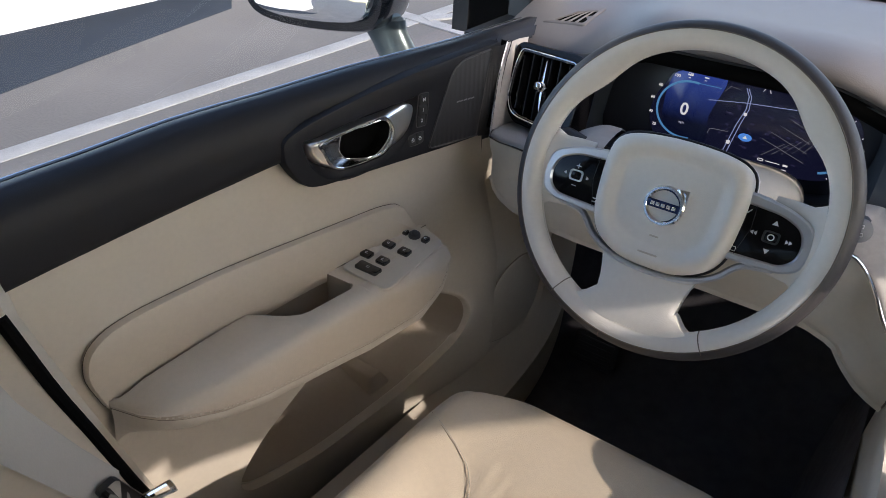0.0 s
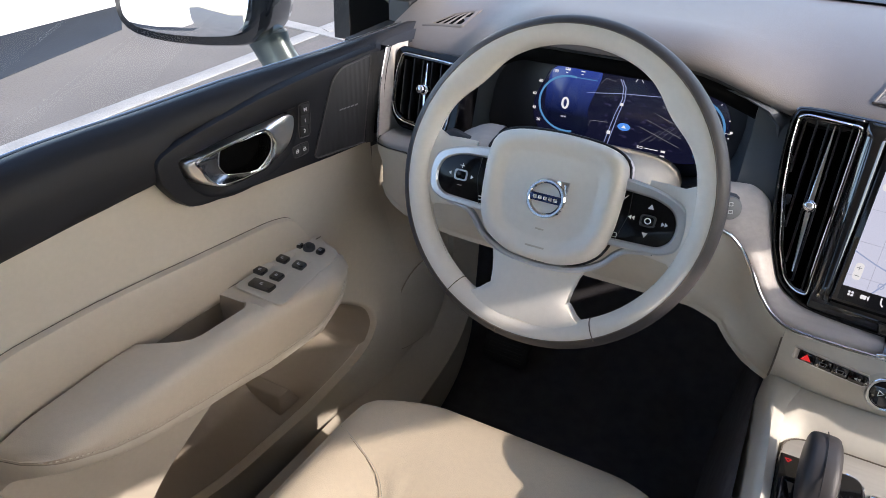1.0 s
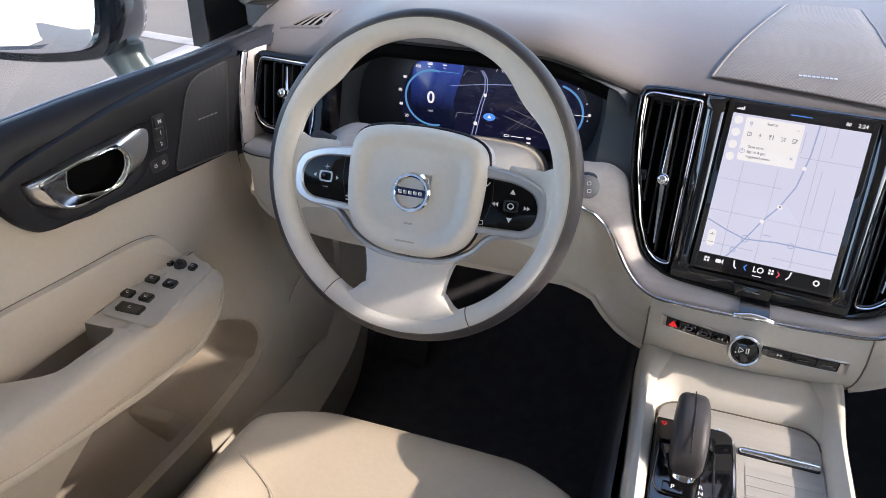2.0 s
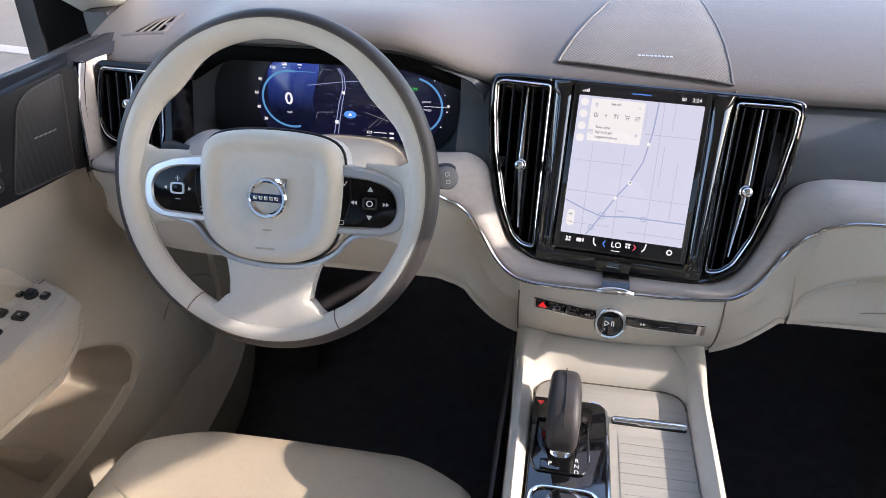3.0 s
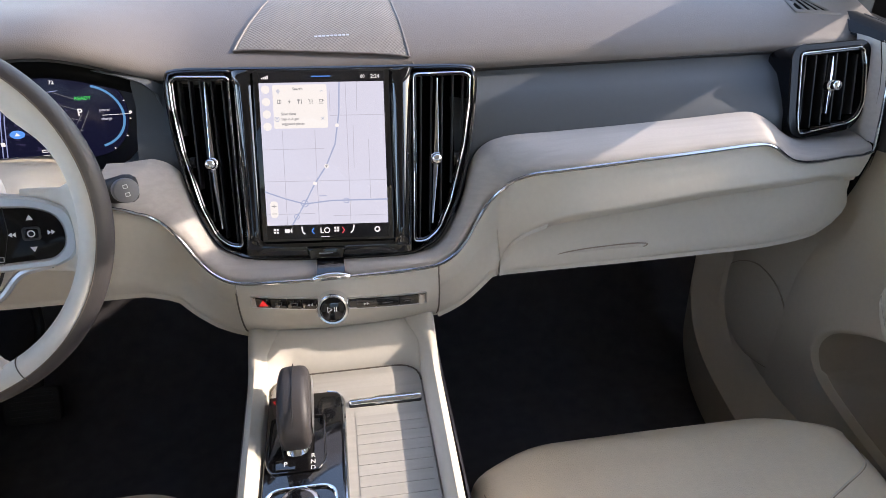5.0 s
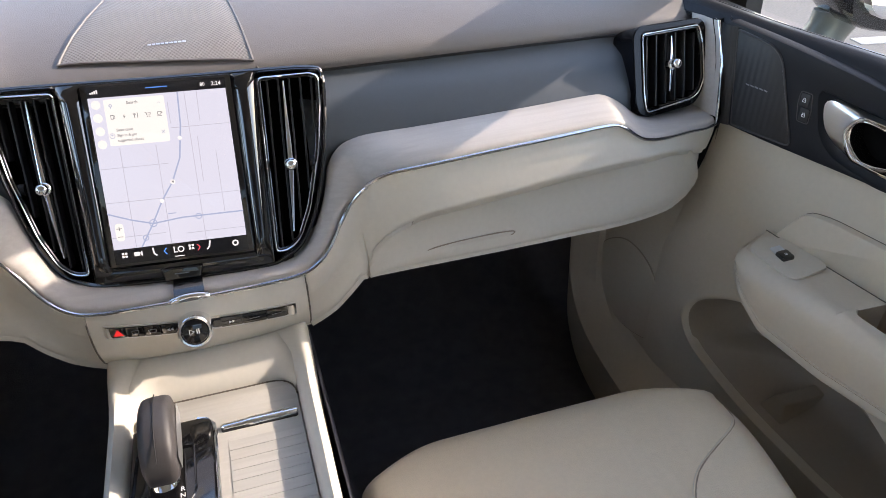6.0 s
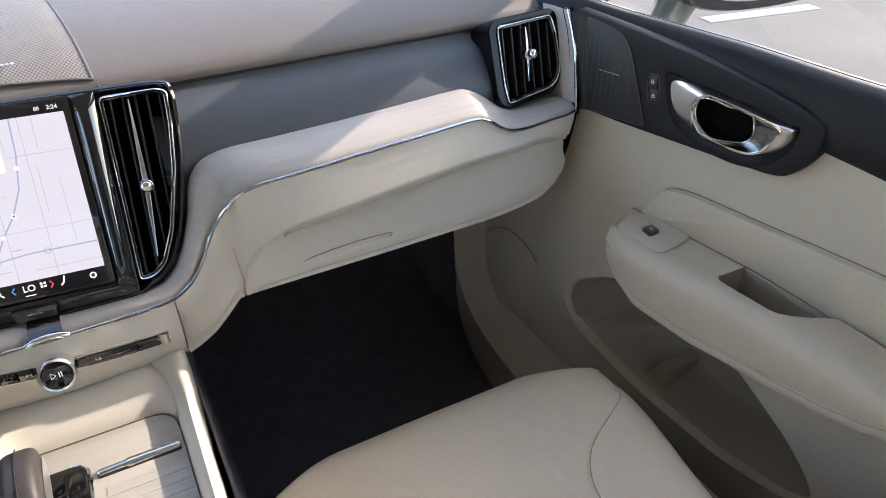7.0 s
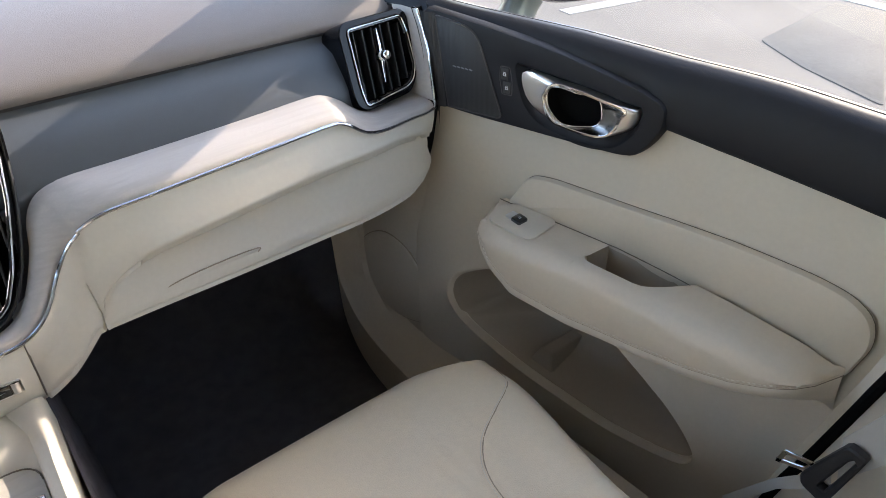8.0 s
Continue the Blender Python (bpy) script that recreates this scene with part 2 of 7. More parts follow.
def plate(bm, pts, place, h0, h1, bevel=0.001, bulge=0.0, rings=0, bottom=True):
    """A solid plate over a closed outline from height h0 to h1 with a rounded upper edge; bulge lifts the middle."""
    pts = [Vector(p) for p in pts]
    c = sum(pts, Vector((0, 0))) / len(pts)
    b2 = bevel * 0.3
    layers = [(pts, h0), (pts, h1 - bevel), (inset(pts, b2), h1 - b2), (inset(pts, bevel), h1)]
    top = layers[-1][0]
    for k in range(1, rings + 1):
        f = k / (rings + 1)
        layers.append(([c + (p - c) * (1 - f) for p in top], h1 + bulge * (1 - (1 - f) ** 2)))
    vs = [[bm.verts.new(place(p.x, p.y, h)) for p in ring] for ring, h in layers]
    n = len(pts)
    for a, b in zip(vs, vs[1:]):
        for i in range(n):
            bm.faces.new((a[i], a[(i + 1) % n], b[(i + 1) % n], b[i]))
    if rings:
        mid = bm.verts.new(place(c.x, c.y, h1 + bulge))
        for i in range(n):
            bm.faces.new((vs[-1][i], vs[-1][(i + 1) % n], mid))
    else:
        bm.faces.new(vs[-1])
    if bottom:
        bm.faces.new(vs[0][::-1])
    return bm


def frame_ring(bm, outer, inner, place, h0, h1, bevel=0.0008, drop=None):
    """A frame between two outlines with as many points each; its inner wall goes down to drop."""
    outer, inner = [Vector(p) for p in outer], [Vector(p) for p in inner]
    drop = h0 if drop is None else drop
    layers = [(outer, h0), (outer, h1 - bevel), (inset(outer, bevel), h1), (inset(inner, -bevel), h1), (inner, h1 - bevel), (inner, drop)]
    vs = [[bm.verts.new(place(p.x, p.y, h)) for p in ring] for ring, h in layers]
    n = len(outer)
    for a, b in zip(vs, vs[1:]):
        for i in range(n):
            bm.faces.new((a[i], a[(i + 1) % n], b[(i + 1) % n], b[i]))
    return bm


def loft(bm, sections, closed=False, caps=False):
    vs = [[bm.verts.new(p) for p in s] for s in sections]
    n = len(sections[0])
    for a, b in zip(vs, vs[1:]):
        for i in range(n if closed else n - 1):
            q = (a[i], a[(i + 1) % n], b[(i + 1) % n], b[i])
            if len({v.co.to_tuple(6) for v in q}) > 2:
                bm.faces.new(q)
    if caps:
        bm.faces.new(vs[0][::-1])
        bm.faces.new(vs[-1])
    return bm


def tube(bm, path, r, n=8, closed=False, squash=1.0):
    """A tube along world points."""
    path = [Vector(p) for p in path]
    m, secs, up = len(path), [], Vector((0.13, 0.21, 1)).normalized()
    for i, p in enumerate(path):
        a, b = (path[i - 1], path[(i + 1) % m]) if closed else (path[max(i - 1, 0)], path[min(i + 1, m - 1)])
        d = (b - a).normalized()
        s = d.cross(up)
        s = s.normalized() if s.length > 1e-4 else Vector((1, 0, 0))
        w = s.cross(d).normalized()
        secs.append([p + s * r * math.cos(2 * math.pi * k / n) + w * r * squash * math.sin(2 * math.pi * k / n) for k in range(n)])
    if closed:
        secs.append(secs[0])
        loft(bm, secs, True)
        bmesh.ops.remove_doubles(bm, verts=bm.verts, dist=1e-7)
        return bm
    return loft(bm, secs, True, True)


def box(bm, lo, hi, bevel=0.0, m=None):
    pl = flat(m if m else Matrix())
    x0, y0, z0 = lo
    x1, y1, z1 = hi
    r = rect(x1 - x0, y1 - y0, bevel, (x0 + x1) / 2, (y0 + y1) / 2) if bevel else rect(x1 - x0, y1 - y0, 0, (x0 + x1) / 2, (y0 + y1) / 2)
    return plate(bm, r, pl, z0, z1, max(bevel, 0.0002))


def ball(bm, c, r, sz=1.0, u=20, v=12):
    g = bmesh.ops.create_uvsphere(bm, u_segments=u, v_segments=v, radius=r)
    for q in g["verts"]:
        q.co = Vector((q.co.x, q.co.y, q.co.z * sz)) + Vector(c)
    return bm


def thicken(name, rows, depth, material, parent=None, label="", sharp=38):
    """A sheet through a grid of points with real thickness, depth along its normals."""
    bm = bmesh.new()
    n, m = len(rows), len(rows[0])
    back = []
    for i in range(n):
        out = []
        for j in range(m):
            du = Vector(rows[min(i + 1, n - 1)][j]) - Vector(rows[max(i - 1, 0)][j])
            dv = Vector(rows[i][min(j + 1, m - 1)]) - Vector(rows[i][max(j - 1, 0)])
            nn, p = du.cross(dv), Vector(rows[i][j])
            nn = nn.normalized() if nn.length > 1e-12 else Vector((0, 0, 0))
            if nn.dot(Vector((0, 0, 1.42)) - p) > 0:
                nn = -nn
            out.append(p + nn * depth)
        back.append(out)
    a = [[bm.verts.new(p) for p in r] for r in rows]
    b = [[bm.verts.new(p) for p in r] for r in back]
    for g in (a, b):
        for i in range(n - 1):
            for j in range(m - 1):
                bm.faces.new((g[i][j], g[i][j + 1], g[i + 1][j + 1], g[i + 1][j]))
    for i in range(n - 1):
        for j in (0, m - 1):
            bm.faces.new((a[i][j], a[i + 1][j], b[i + 1][j], b[i][j]))
    for j in range(m - 1):
        for i in (0, n - 1):
            bm.faces.new((a[i][j], a[i][j + 1], b[i][j + 1], b[i][j]))
    return part(name, bm, material, parent, label, sharp)


def strokes(bm, pts, width, place, h=0.0002):
    """A thin flat line along 2D points."""
    pts = [Vector(p) for p in pts]
    for a, b in zip(pts, pts[1:]):
        d = (b - a).normalized()
        s = Vector((-d.y, d.x)) * width / 2
        plate(bm, [a - s, b - s, b + s, a + s], place, 0.0, h, 0.00005)
    return bm


def words(name, text, size, m, material, parent, align="CENTER"):
    """Lettering in the built-in font, as a mesh with depth."""
    cu = bpy.data.curves.new(name, "FONT")
    cu.body, cu.size, cu.extrude = text, size, 0.0001
    cu.align_x, cu.align_y, cu.offset = align, "CENTER", size * 0.018
    ob = bpy.data.objects.new(name, cu)
    scene.collection.objects.link(ob)
    bpy.context.view_layer.update()
    me = bpy.data.meshes.new_from_object(ob.evaluated_get(bpy.context.evaluated_depsgraph_get()))
    bpy.data.objects.remove(ob)
    me.transform(m)
    me.materials.clear()
    me.materials.append(material)
    o = new(name, me)
    bpy.context.view_layer.update()
    o.parent = parent
    o.matrix_parent_inverse = parent.matrix_world.inverted()
    return o


def basis(o, x, y):
    """The pose with origin o, local x and y along the given ways."""
    x, y = Vector(x).normalized(), Vector(y).normalized()
    z = x.cross(y).normalized()
    y = z.cross(x)
    return Matrix(((x.x, y.x, z.x, o[0]), (x.y, y.y, z.y, o[1]), (x.z, y.z, z.z, o[2]), (0, 0, 0, 1)))


def lerp_table(v, xs, ys):
    return float(np.interp(v, xs, ys))


def smooth01(t):
    t = min(1.0, max(0.0, t))
    return t * t * (3 - 2 * t)


# ---- ground and surroundings ----
bm = bmesh.new()
loft(bm, [[(x, y, 0.0) for x in (-400, -60, -12, 0, 12, 60, 400)] for y in (-400, -60, -12, 0, 12, 60, 400)])
tagged(part("ground", bm, ASPHALT), "worn grey-brown asphalt of a parking area", "ground", kind="structure")


def marking(pts, w, h=0.004):
    bm = bmesh.new()
    strokes(bm, pts, w, flat(Matrix()), h)
    return tagged(part("road_marking", bm, LINE), "worn white parking line on asphalt", "road marking", kind="structure")


marking([(-3.52, -3.0), (-3.36, 3.1), (-3.32, 6.6)], 0.12)
marking([(-3.9, 4.15), (-2.4, 3.95)], 0.12, 0.008)
marking([(-3.3, 4.1), (-2.75, 5.2)], 0.10, 0.012)
marking([(5.3, 1.2), (5.9, 6.0)], 0.12)
marking([(3.75, 3.3), (4.6, 3.15)], 0.12)
# shadow band along the wall, laid as a thin dark sheet
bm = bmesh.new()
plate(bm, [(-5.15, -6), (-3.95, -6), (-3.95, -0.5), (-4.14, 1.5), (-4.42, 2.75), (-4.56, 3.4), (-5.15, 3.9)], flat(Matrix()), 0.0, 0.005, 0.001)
tagged(part("pavement", bm, ASPHALT_SHADOW), "painted shadow band on the asphalt along the white wall", "pavement", kind="structure")
bm = bmesh.new()
plate(bm, rounded([(4.2, 2.14), (3.96, 1.74), (3.75, 1.21), (5.32, 1.93), (5.28, 2.23)], 0.06), flat(Matrix()), 0.0, 0.005, 0.001)
tagged(part("pavement", bm, ASPHALT_WORN), "darker repair patch in the asphalt", "pavement", kind="structure")
bm = bmesh.new()
for lo, hi in (((-5.75, -8, 0), (-5.12, 12, 0.16)), ((-5.75, -8, 0.16), (-5.2, 12, 1.7))):
    box(bm, lo, hi, 0.02)
tagged(part("wall_west", bm, WALLWHITE), "white painted low wall with a projecting plinth", "wall", kind="structure")

# ---- car shell: floor, roof, pillars, glass ----
bm = bmesh.new()
loft(bm, [[(x, y, z) for x in (-0.78, -0.4, 0, 0.4, 0.78)] for y, z in ((-1.6, 0.41), (0.2, 0.41), (0.95, 0.41), (1.1, 0.47), (1.28, 0.70), (1.34, 1.1))])
bmesh.ops.recalc_face_normals(bm, faces=bm.faces)
bmesh.ops.solidify(bm, geom=bm.faces[:], thickness=0.02)
tagged(part("floor", bm, CARPET), "black carpeted car floor and toe board", "floor", kind="structure")


def roof_piece(name, x0, x1, y0, y1, z=1.60):
    bm = bmesh.new()
    rows = [[(x, y, z - 0.075 * (abs(x) / 0.62) ** 3 - 0.075 * max(0, (y - 0.1) / 0.65) ** 6) for x in np.linspace(x0, x1, 9)] for y in np.linspace(y0, y1, 13)]
    loft(bm, rows)
    bmesh.ops.recalc_face_normals(bm, faces=bm.faces)
    bmesh.ops.solidify(bm, geom=bm.faces[:], thickness=0.03)
    return tagged(part(name, bm, HEADLINER), "pale fabric headliner of the car roof", "ceiling", kind="structure")


# front piece runs past the header, out of view, to shade door and wood
roof_piece("ceiling_front_shade", -0.652, 0.652, 0.07, 0.79)
roof_piece("ceiling_rear", -0.62, 0.62, -1.7, -0.55)
roof_piece("ceiling_middle", -0.62, 0.62, -0.55, 0.07)
for sx in (-1, 1):
    bm = bmesh.new()
    tube(bm, [Vector((sx * x, y, z)) for x, y, z in ((0.84, 1.24, 1.049), (0.79, 1.0, 1.189), (0.725, 0.70, 1.346), (0.67, 0.47, 1.437), (0.64, 0.28, 1.485))], 0.072, 14, squash=0.72)
    tagged(part("pillar_a", bm, HEADLINER), "pale trimmed windscreen pillar of the car", "pillar", kind="structure")
    bm = bmesh.new()
    tube(bm, [Vector((sx * x, y, z)) for x, y, z in ((0.64, 0.32, 1.495), (0.63, -0.3, 1.515), (0.63, -1.0, 1.51), (0.66, -1.6, 1.43), (0.74, -1.95, 1.2))], 0.045, 10)
    tagged(part("roof_rail", bm, HEADLINER), "pale roof rail trim above the side windows", "trim", kind="structure")
    bm = bmesh.new()
    loft(bm, [[Vector((sx * (x + 0.012 * (f == 1)), -0.10 + (yf + 0.10) * f, z)) for f in (0, 0.4, 0.8, 0.96, 1)] for x, z, yf in ((0.80, 0.42, 0.225), (0.80, 0.66, 0.180), (0.80, 0.75, 0.157), (0.805, 0.866, 0.128), (0.82, 1.0, 0.10), (0.80, 1.15, 0.085), (0.66, 1.53, 0.085))])
    bmesh.ops.recalc_face_normals(bm, faces=bm.faces)
    bmesh.ops.solidify(bm, geom=bm.faces[:], thickness=0.03)
    tagged(part("pillar_b", bm, PLASTIC), "cream plastic pillar trim behind the front door", "pillar", kind="structure")
    bm = bmesh.new()
    loft(bm, [[Vector((sx * x, y, z)) for y in (-1.9, -1.2, -0.6, -0.1)] for x, z in ((0.83, 0.42), (0.80, 0.8), (0.81, 1.12))])
    bmesh.ops.recalc_face_normals(bm, faces=bm.faces)
    bmesh.ops.solidify(bm, geom=bm.faces[:], thickness=0.04)
    tagged(part("wall_side", bm, PLASTIC), "plain cream rear side trim of the cabin", "wall", kind="structure")
# added out of view: a roof edge that blocks sun, tinted rear glass that dims
for sx in (-1, 1):
    bm = bmesh.new()
    tube(bm, [Vector((sx * x, y, z)) for x, y, z in ((0.735, 0.52, 1.455), (0.69, 0.30, 1.535), (0.68, -0.3, 1.555), (0.68, -1.0, 1.55), (0.71, -1.6, 1.46))], 0.047, 10)
    tagged(part("roof_edge_blocker", bm, PAINT_GREY), "unseen grey green roof edge added to block sun", "trim", kind="structure")
    bm = bmesh.new()
    loft(bm, [[Vector((sx * x, y, z)) for y in (-1.9, -1.2, -0.6, -0.1)] for x, z in ((0.825, 1.12), (0.76, 1.32), (0.69, 1.50))])
    tagged(part("window_rear", bm, TINTED), "unseen rear side glass, tinted dark to dim the cabin", "window", kind="structure")
# tailgate glass, also out of view and tinted to cut light from behind
bm = bmesh.new()
loft(bm, [[(x, y, z) for x in (-0.76, 0, 0.76)] for y, z in ((-1.95, 1.15), (-1.70, 1.52))])
tagged(part("window_tailgate", bm, TINTED), "unseen tailgate glass, tinted dark to dim the cabin", "window", kind="structure")
for sx in (-1, 1):
    bm = bmesh.new()
    loft(bm, [[Vector((sx * x, y, z)) for y in (0.80, 1.1, 1.45)] for x, z in ((0.78, 0.40), (0.78, 0.8), (0.775, 1.13))])
    bmesh.ops.recalc_face_normals(bm, faces=bm.faces)
    bmesh.ops.solidify(bm, geom=bm.faces[:], thickness=0.02)
    tagged(part("wall_footwell", bm, BLACK), "black inner side of the footwell", "wall", kind="structure")
bm = bmesh.new()
loft(bm, [[(x, y, z) for x in (-0.78, 0, 0.78)] for y, z in ((1.33, 1.08), (1.42, 1.165))])
tagged(part("cowl", bm, BLACK), "black cowl below the windscreen", "trim", kind="structure")
bm = bmesh.new()
box(bm, (-0.8, -1.98, 0.42), (0.8, -1.92, 1.15), 0.01)
tagged(part("wall_rear", bm, PLASTIC), "plain cream panel closing the rear of the cabin", "wall", kind="structure")
bm = bmesh.new()
loft(bm, [[(x * w, y, z - 0.05 * (x * x)) for x in np.linspace(-1, 1, 13)] for w, y, z in ((0.80, 1.42, 1.16), (0.76, 1.15, 1.295), (0.70, 0.72, 1.475))])
ws = tagged(part("windscreen", bm, GLASS), "clear curved windscreen glass", "window", kind="structure")
ws.visible_shadow = False

# ---- doors ----
XB_Y = (0.0, 0.2, 0.35, 0.42, 0.6, 0.73, 0.85)
XB_X = (0.815, 0.81, 0.79, 0.774, 0.727, 0.692, 0.66)


def xb(y):
    return sum(lerp_table(y + d, XB_Y, XB_X) for d in (-0.03, -0.015, 0, 0.015, 0.03)) / 5


def radial(poly, c, ang):
    """Distance from c to a closed outline along an angle."""
    d, best = Vector((math.cos(ang), math.sin(ang))), 0.0
    for i in range(len(poly)):
        a, b = poly[i - 1] - c, poly[i] - c
        e = b - a
        den = d.x * e.y - d.y * e.x
        if abs(den) < 1e-12:
            continue
        t, s = (a.x * e.y - a.y * e.x) / den, (a.x * d.y - a.y * d.x) / den
        if t > 0 and -1e-6 <= s <= 1 + 1e-6:
            best = max(best, t)
    return best


def star(poly, c, n=64):
    c = Vector(c)
    poly = [Vector(p) for p in poly]
    return [c + radial(poly, c, 2 * math.pi * k / n) * Vector((math.cos(2 * math.pi * k / n), math.sin(2 * math.pi * k / n))) for k in range(n)]


POCKET = curve_pts([(0.706, 0.700), (0.702, 0.733), (0.678, 0.757), (0.63, 0.779), (0.55, 0.785), (0.47, 0.745), (0.41, 0.717), (0.3616, 0.688), (0.3185, 0.648),
                    (0.300, 0.617), (0.312, 0.594), (0.355, 0.583), (0.43, 0.583), (0.50, 0.598), (0.575, 0.617), (0.64, 0.642), (0.684, 0.666)], 6, True)
PANEL = [Vector(p) for p in ((0.212, 0.42), (0.60, 0.42), (0.74, 0.46), (0.80, 0.60), (0.79, 0.78), (0.765, 0.88), (0.742, 0.97), (0.738, 1.035), (0.43, 1.065), (0.10, 1.05), (0.132, 0.866), (0.159, 0.753), (0.184, 0.663))]
ARM_Y = (0.168, 0.18, 0.205, 0.25, 0.30, 0.34, 0.36, 0.385, 0.42, 0.455, 0.462, 0.50, 0.54, 0.57, 0.595, 0.612, 0.622)
ARM = {"w": ((0.172, 0.180, 0.195, 0.215, 0.25, 0.30, 0.36, 0.45, 0.53, 0.57, 0.60, 0.615, 0.622), (0.012, 0.050, 0.076, 0.087, 0.094, 0.099, 0.10, 0.10, 0.10, 0.094, 0.078, 0.052, 0.022)),
       "zt": ((0.172, 0.21, 0.30, 0.36, 0.45, 0.60, 0.622), (0.862, 0.873, 0.884, 0.889, 0.898, 0.898, 0.900)),
       "zs": ((0.172, 0.21, 0.30, 0.36, 0.45, 0.60, 0.622), (0.853, 0.859, 0.872, 0.881, 0.894, 0.905, 0.907)),
       "zb": ((0.172, 0.185, 0.21, 0.25, 0.30, 0.36, 0.45, 0.53, 0.57, 0.60, 0.615, 0.622), (0.854, 0.858, 0.853, 0.841, 0.833, 0.828, 0.827, 0.838, 0.862, 0.882, 0.891, 0.897))}


def car_door(sx, label, driver):
    door = thing("front_door", label, "car door", (sx * 0.8, 0.4, 0.42))

    def on(y, z, h):
        return Vector((sx * (xb(y) - h), y, z))

    # inner panel, with the map pocket sunk into it
    bm, n, c = bmesh.new(), 168, Vector((0.52, 0.675))
    rings = []
    for kind_, f, h in ((1, 1.0, -0.004), (1, 0.85, 0.0), (1, 0.6, 0.002), (1, 0.35, 0.006), (1, 0.15, 0.013), (1, 0.05, 0.018), (1, 0.015, 0.0185), (0, 1.0, 0.016), (0, 0.985, 0.010), (0, 0.97, -0.004), (0, 0.95, -0.045), (0, 0.90, -0.076), (0, 0.8, -0.080), (0, 0.7, -0.083), (0, 0.6, -0.085), (0, 0.3, -0.085)):
        row = []
        for k in range(n):
            a = 2 * math.pi * k / n
            d = Vector((math.cos(a), math.sin(a)))
            r0, r1 = radial(POCKET, c, a), radial(PANEL, c, a)
            r = r0 + (r1 - r0) * f if kind_ else r0 * f
            p = c + d * r
            if kind_ and f > 0.6 and d.x > 0.5:
                h = -0.008 * ((f - 0.6) / 0.4) ** 2
            lip = 1.0 if d.y < 0.15 else max(0.25, 1 - (d.y - 0.15) * 1.2)
            fold = smooth01((d.y + 0.05) / 0.5) * smooth01((0.75 - d.x) / 0.4)
            if not kind_ and f > 0.55:
                h = h * (1 - fold) + (0.004 - 0.070 * smooth01((1 - f) / 0.45)) * fold
            row.append(on(p.x, p.y, h * (lip if h > 0.002 else 1)))
        rings.append(row + [row[0]])
    loft(bm, rings[:9])
    bmesh.ops.remove_doubles(bm, verts=bm.verts, dist=1e-6)
    part("inner_panel", bm, PLASTIC, door, "cream door panel with a map pocket", 60)
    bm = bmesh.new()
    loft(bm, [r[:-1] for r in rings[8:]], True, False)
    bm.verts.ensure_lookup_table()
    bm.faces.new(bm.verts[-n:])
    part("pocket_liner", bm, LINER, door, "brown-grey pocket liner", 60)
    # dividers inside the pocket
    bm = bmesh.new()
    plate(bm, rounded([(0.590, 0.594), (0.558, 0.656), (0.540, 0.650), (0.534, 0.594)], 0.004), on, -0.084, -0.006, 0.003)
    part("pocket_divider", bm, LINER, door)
    # dark upper pad, rolled over to the window seal
    bm, rows = bmesh.new(), []
    for y in np.linspace(0.085, 0.88, 90):
        x = xb(y) + 0.015 * smooth01((y - 0.67) / 0.20)
        zb_ = lerp_table(y, (0.08, 0.2, 0.28, 0.36, 0.43), (1.034, 1.039, 1.046, 1.053, 1.062))
        zt_ = lerp_table(y, (0.1, 0.23, 0.32, 0.43, 0.55, 0.65, 0.88), (1.135, 1.138, 1.145, 1.149, 1.157, 1.160, 1.165))
        if y > 0.43:
            zb_ = lerp_table(y, (0.43, 0.44, 0.452, 0.47, 0.50, 0.733, 0.748, 0.775, 0.88), (1.062, 1.048, 1.036, 1.026, 1.023, 1.023, 1.122, 1.134, 1.136))
        k = smooth01((y - 0.435) / 0.03)
        row = [(x + 0.041, zt_ - 0.034), (x + 0.040, zt_ - 0.020), (x + 0.030, zt_ - 0.014), (x + 0.014, zt_ - 0.012), (x + 0.002, zt_ - 0.021), (x - 0.006, zt_ - 0.036), (x - 0.009 + 0.008 * k, zt_ - 0.055),
               (x - 0.010 + 0.018 * k, (zb_ + zt_ - 0.05) / 2), (x - 0.009 + 0.012 * k, zb_ + 0.012), (x - 0.006, zb_ + 0.003), (x, zb_)]
        rows.append([Vector((sx * a, y, max(b, zb_) if y > 0.735 else b)) for a, b in row])
    loft(bm, rows)
    bmesh.ops.recalc_face_normals(bm, faces=bm.faces)
    bmesh.ops.solidify(bm, geom=bm.faces[:], thickness=0.004)
    part("upper_pad", bm, DARK, door, "charcoal soft upper door pad", 60)
    bm = bmesh.new()
    ys = [y for y in np.linspace(0.085, 0.88, 30)]
    tube(bm, [Vector((sx * ((xb(y) + 0.015 * smooth01((y - 0.67) / 0.20)) + 0.040), y, lerp_table(y, (0.1, 0.23, 0.32, 0.43, 0.55, 0.65, 0.88), (1.135, 1.138, 1.145, 1.149, 1.157, 1.160, 1.165)) - 0.0195)) for y in ys], 0.0035, 6)
    part("window_seal", bm, BLACK, door)
    bm = bmesh.new()
    tube(bm, [Vector((sx * ((xb(y) + 0.015 * smooth01((y - 0.67) / 0.20)) + 0.047), y, lerp_table(y, (0.1, 0.23, 0.32, 0.43, 0.55, 0.65, 0.88), (1.135, 1.138, 1.145, 1.149, 1.157, 1.160, 1.165)) - 0.020)) for y in ys], 0.0018, 6)
    part("window_trim", bm, DULL, door, "bright outer window strip")
    # leaf-shaped handle panel, scooped out round the handle
    c, n = Vector((0.520, 1.066)), 120
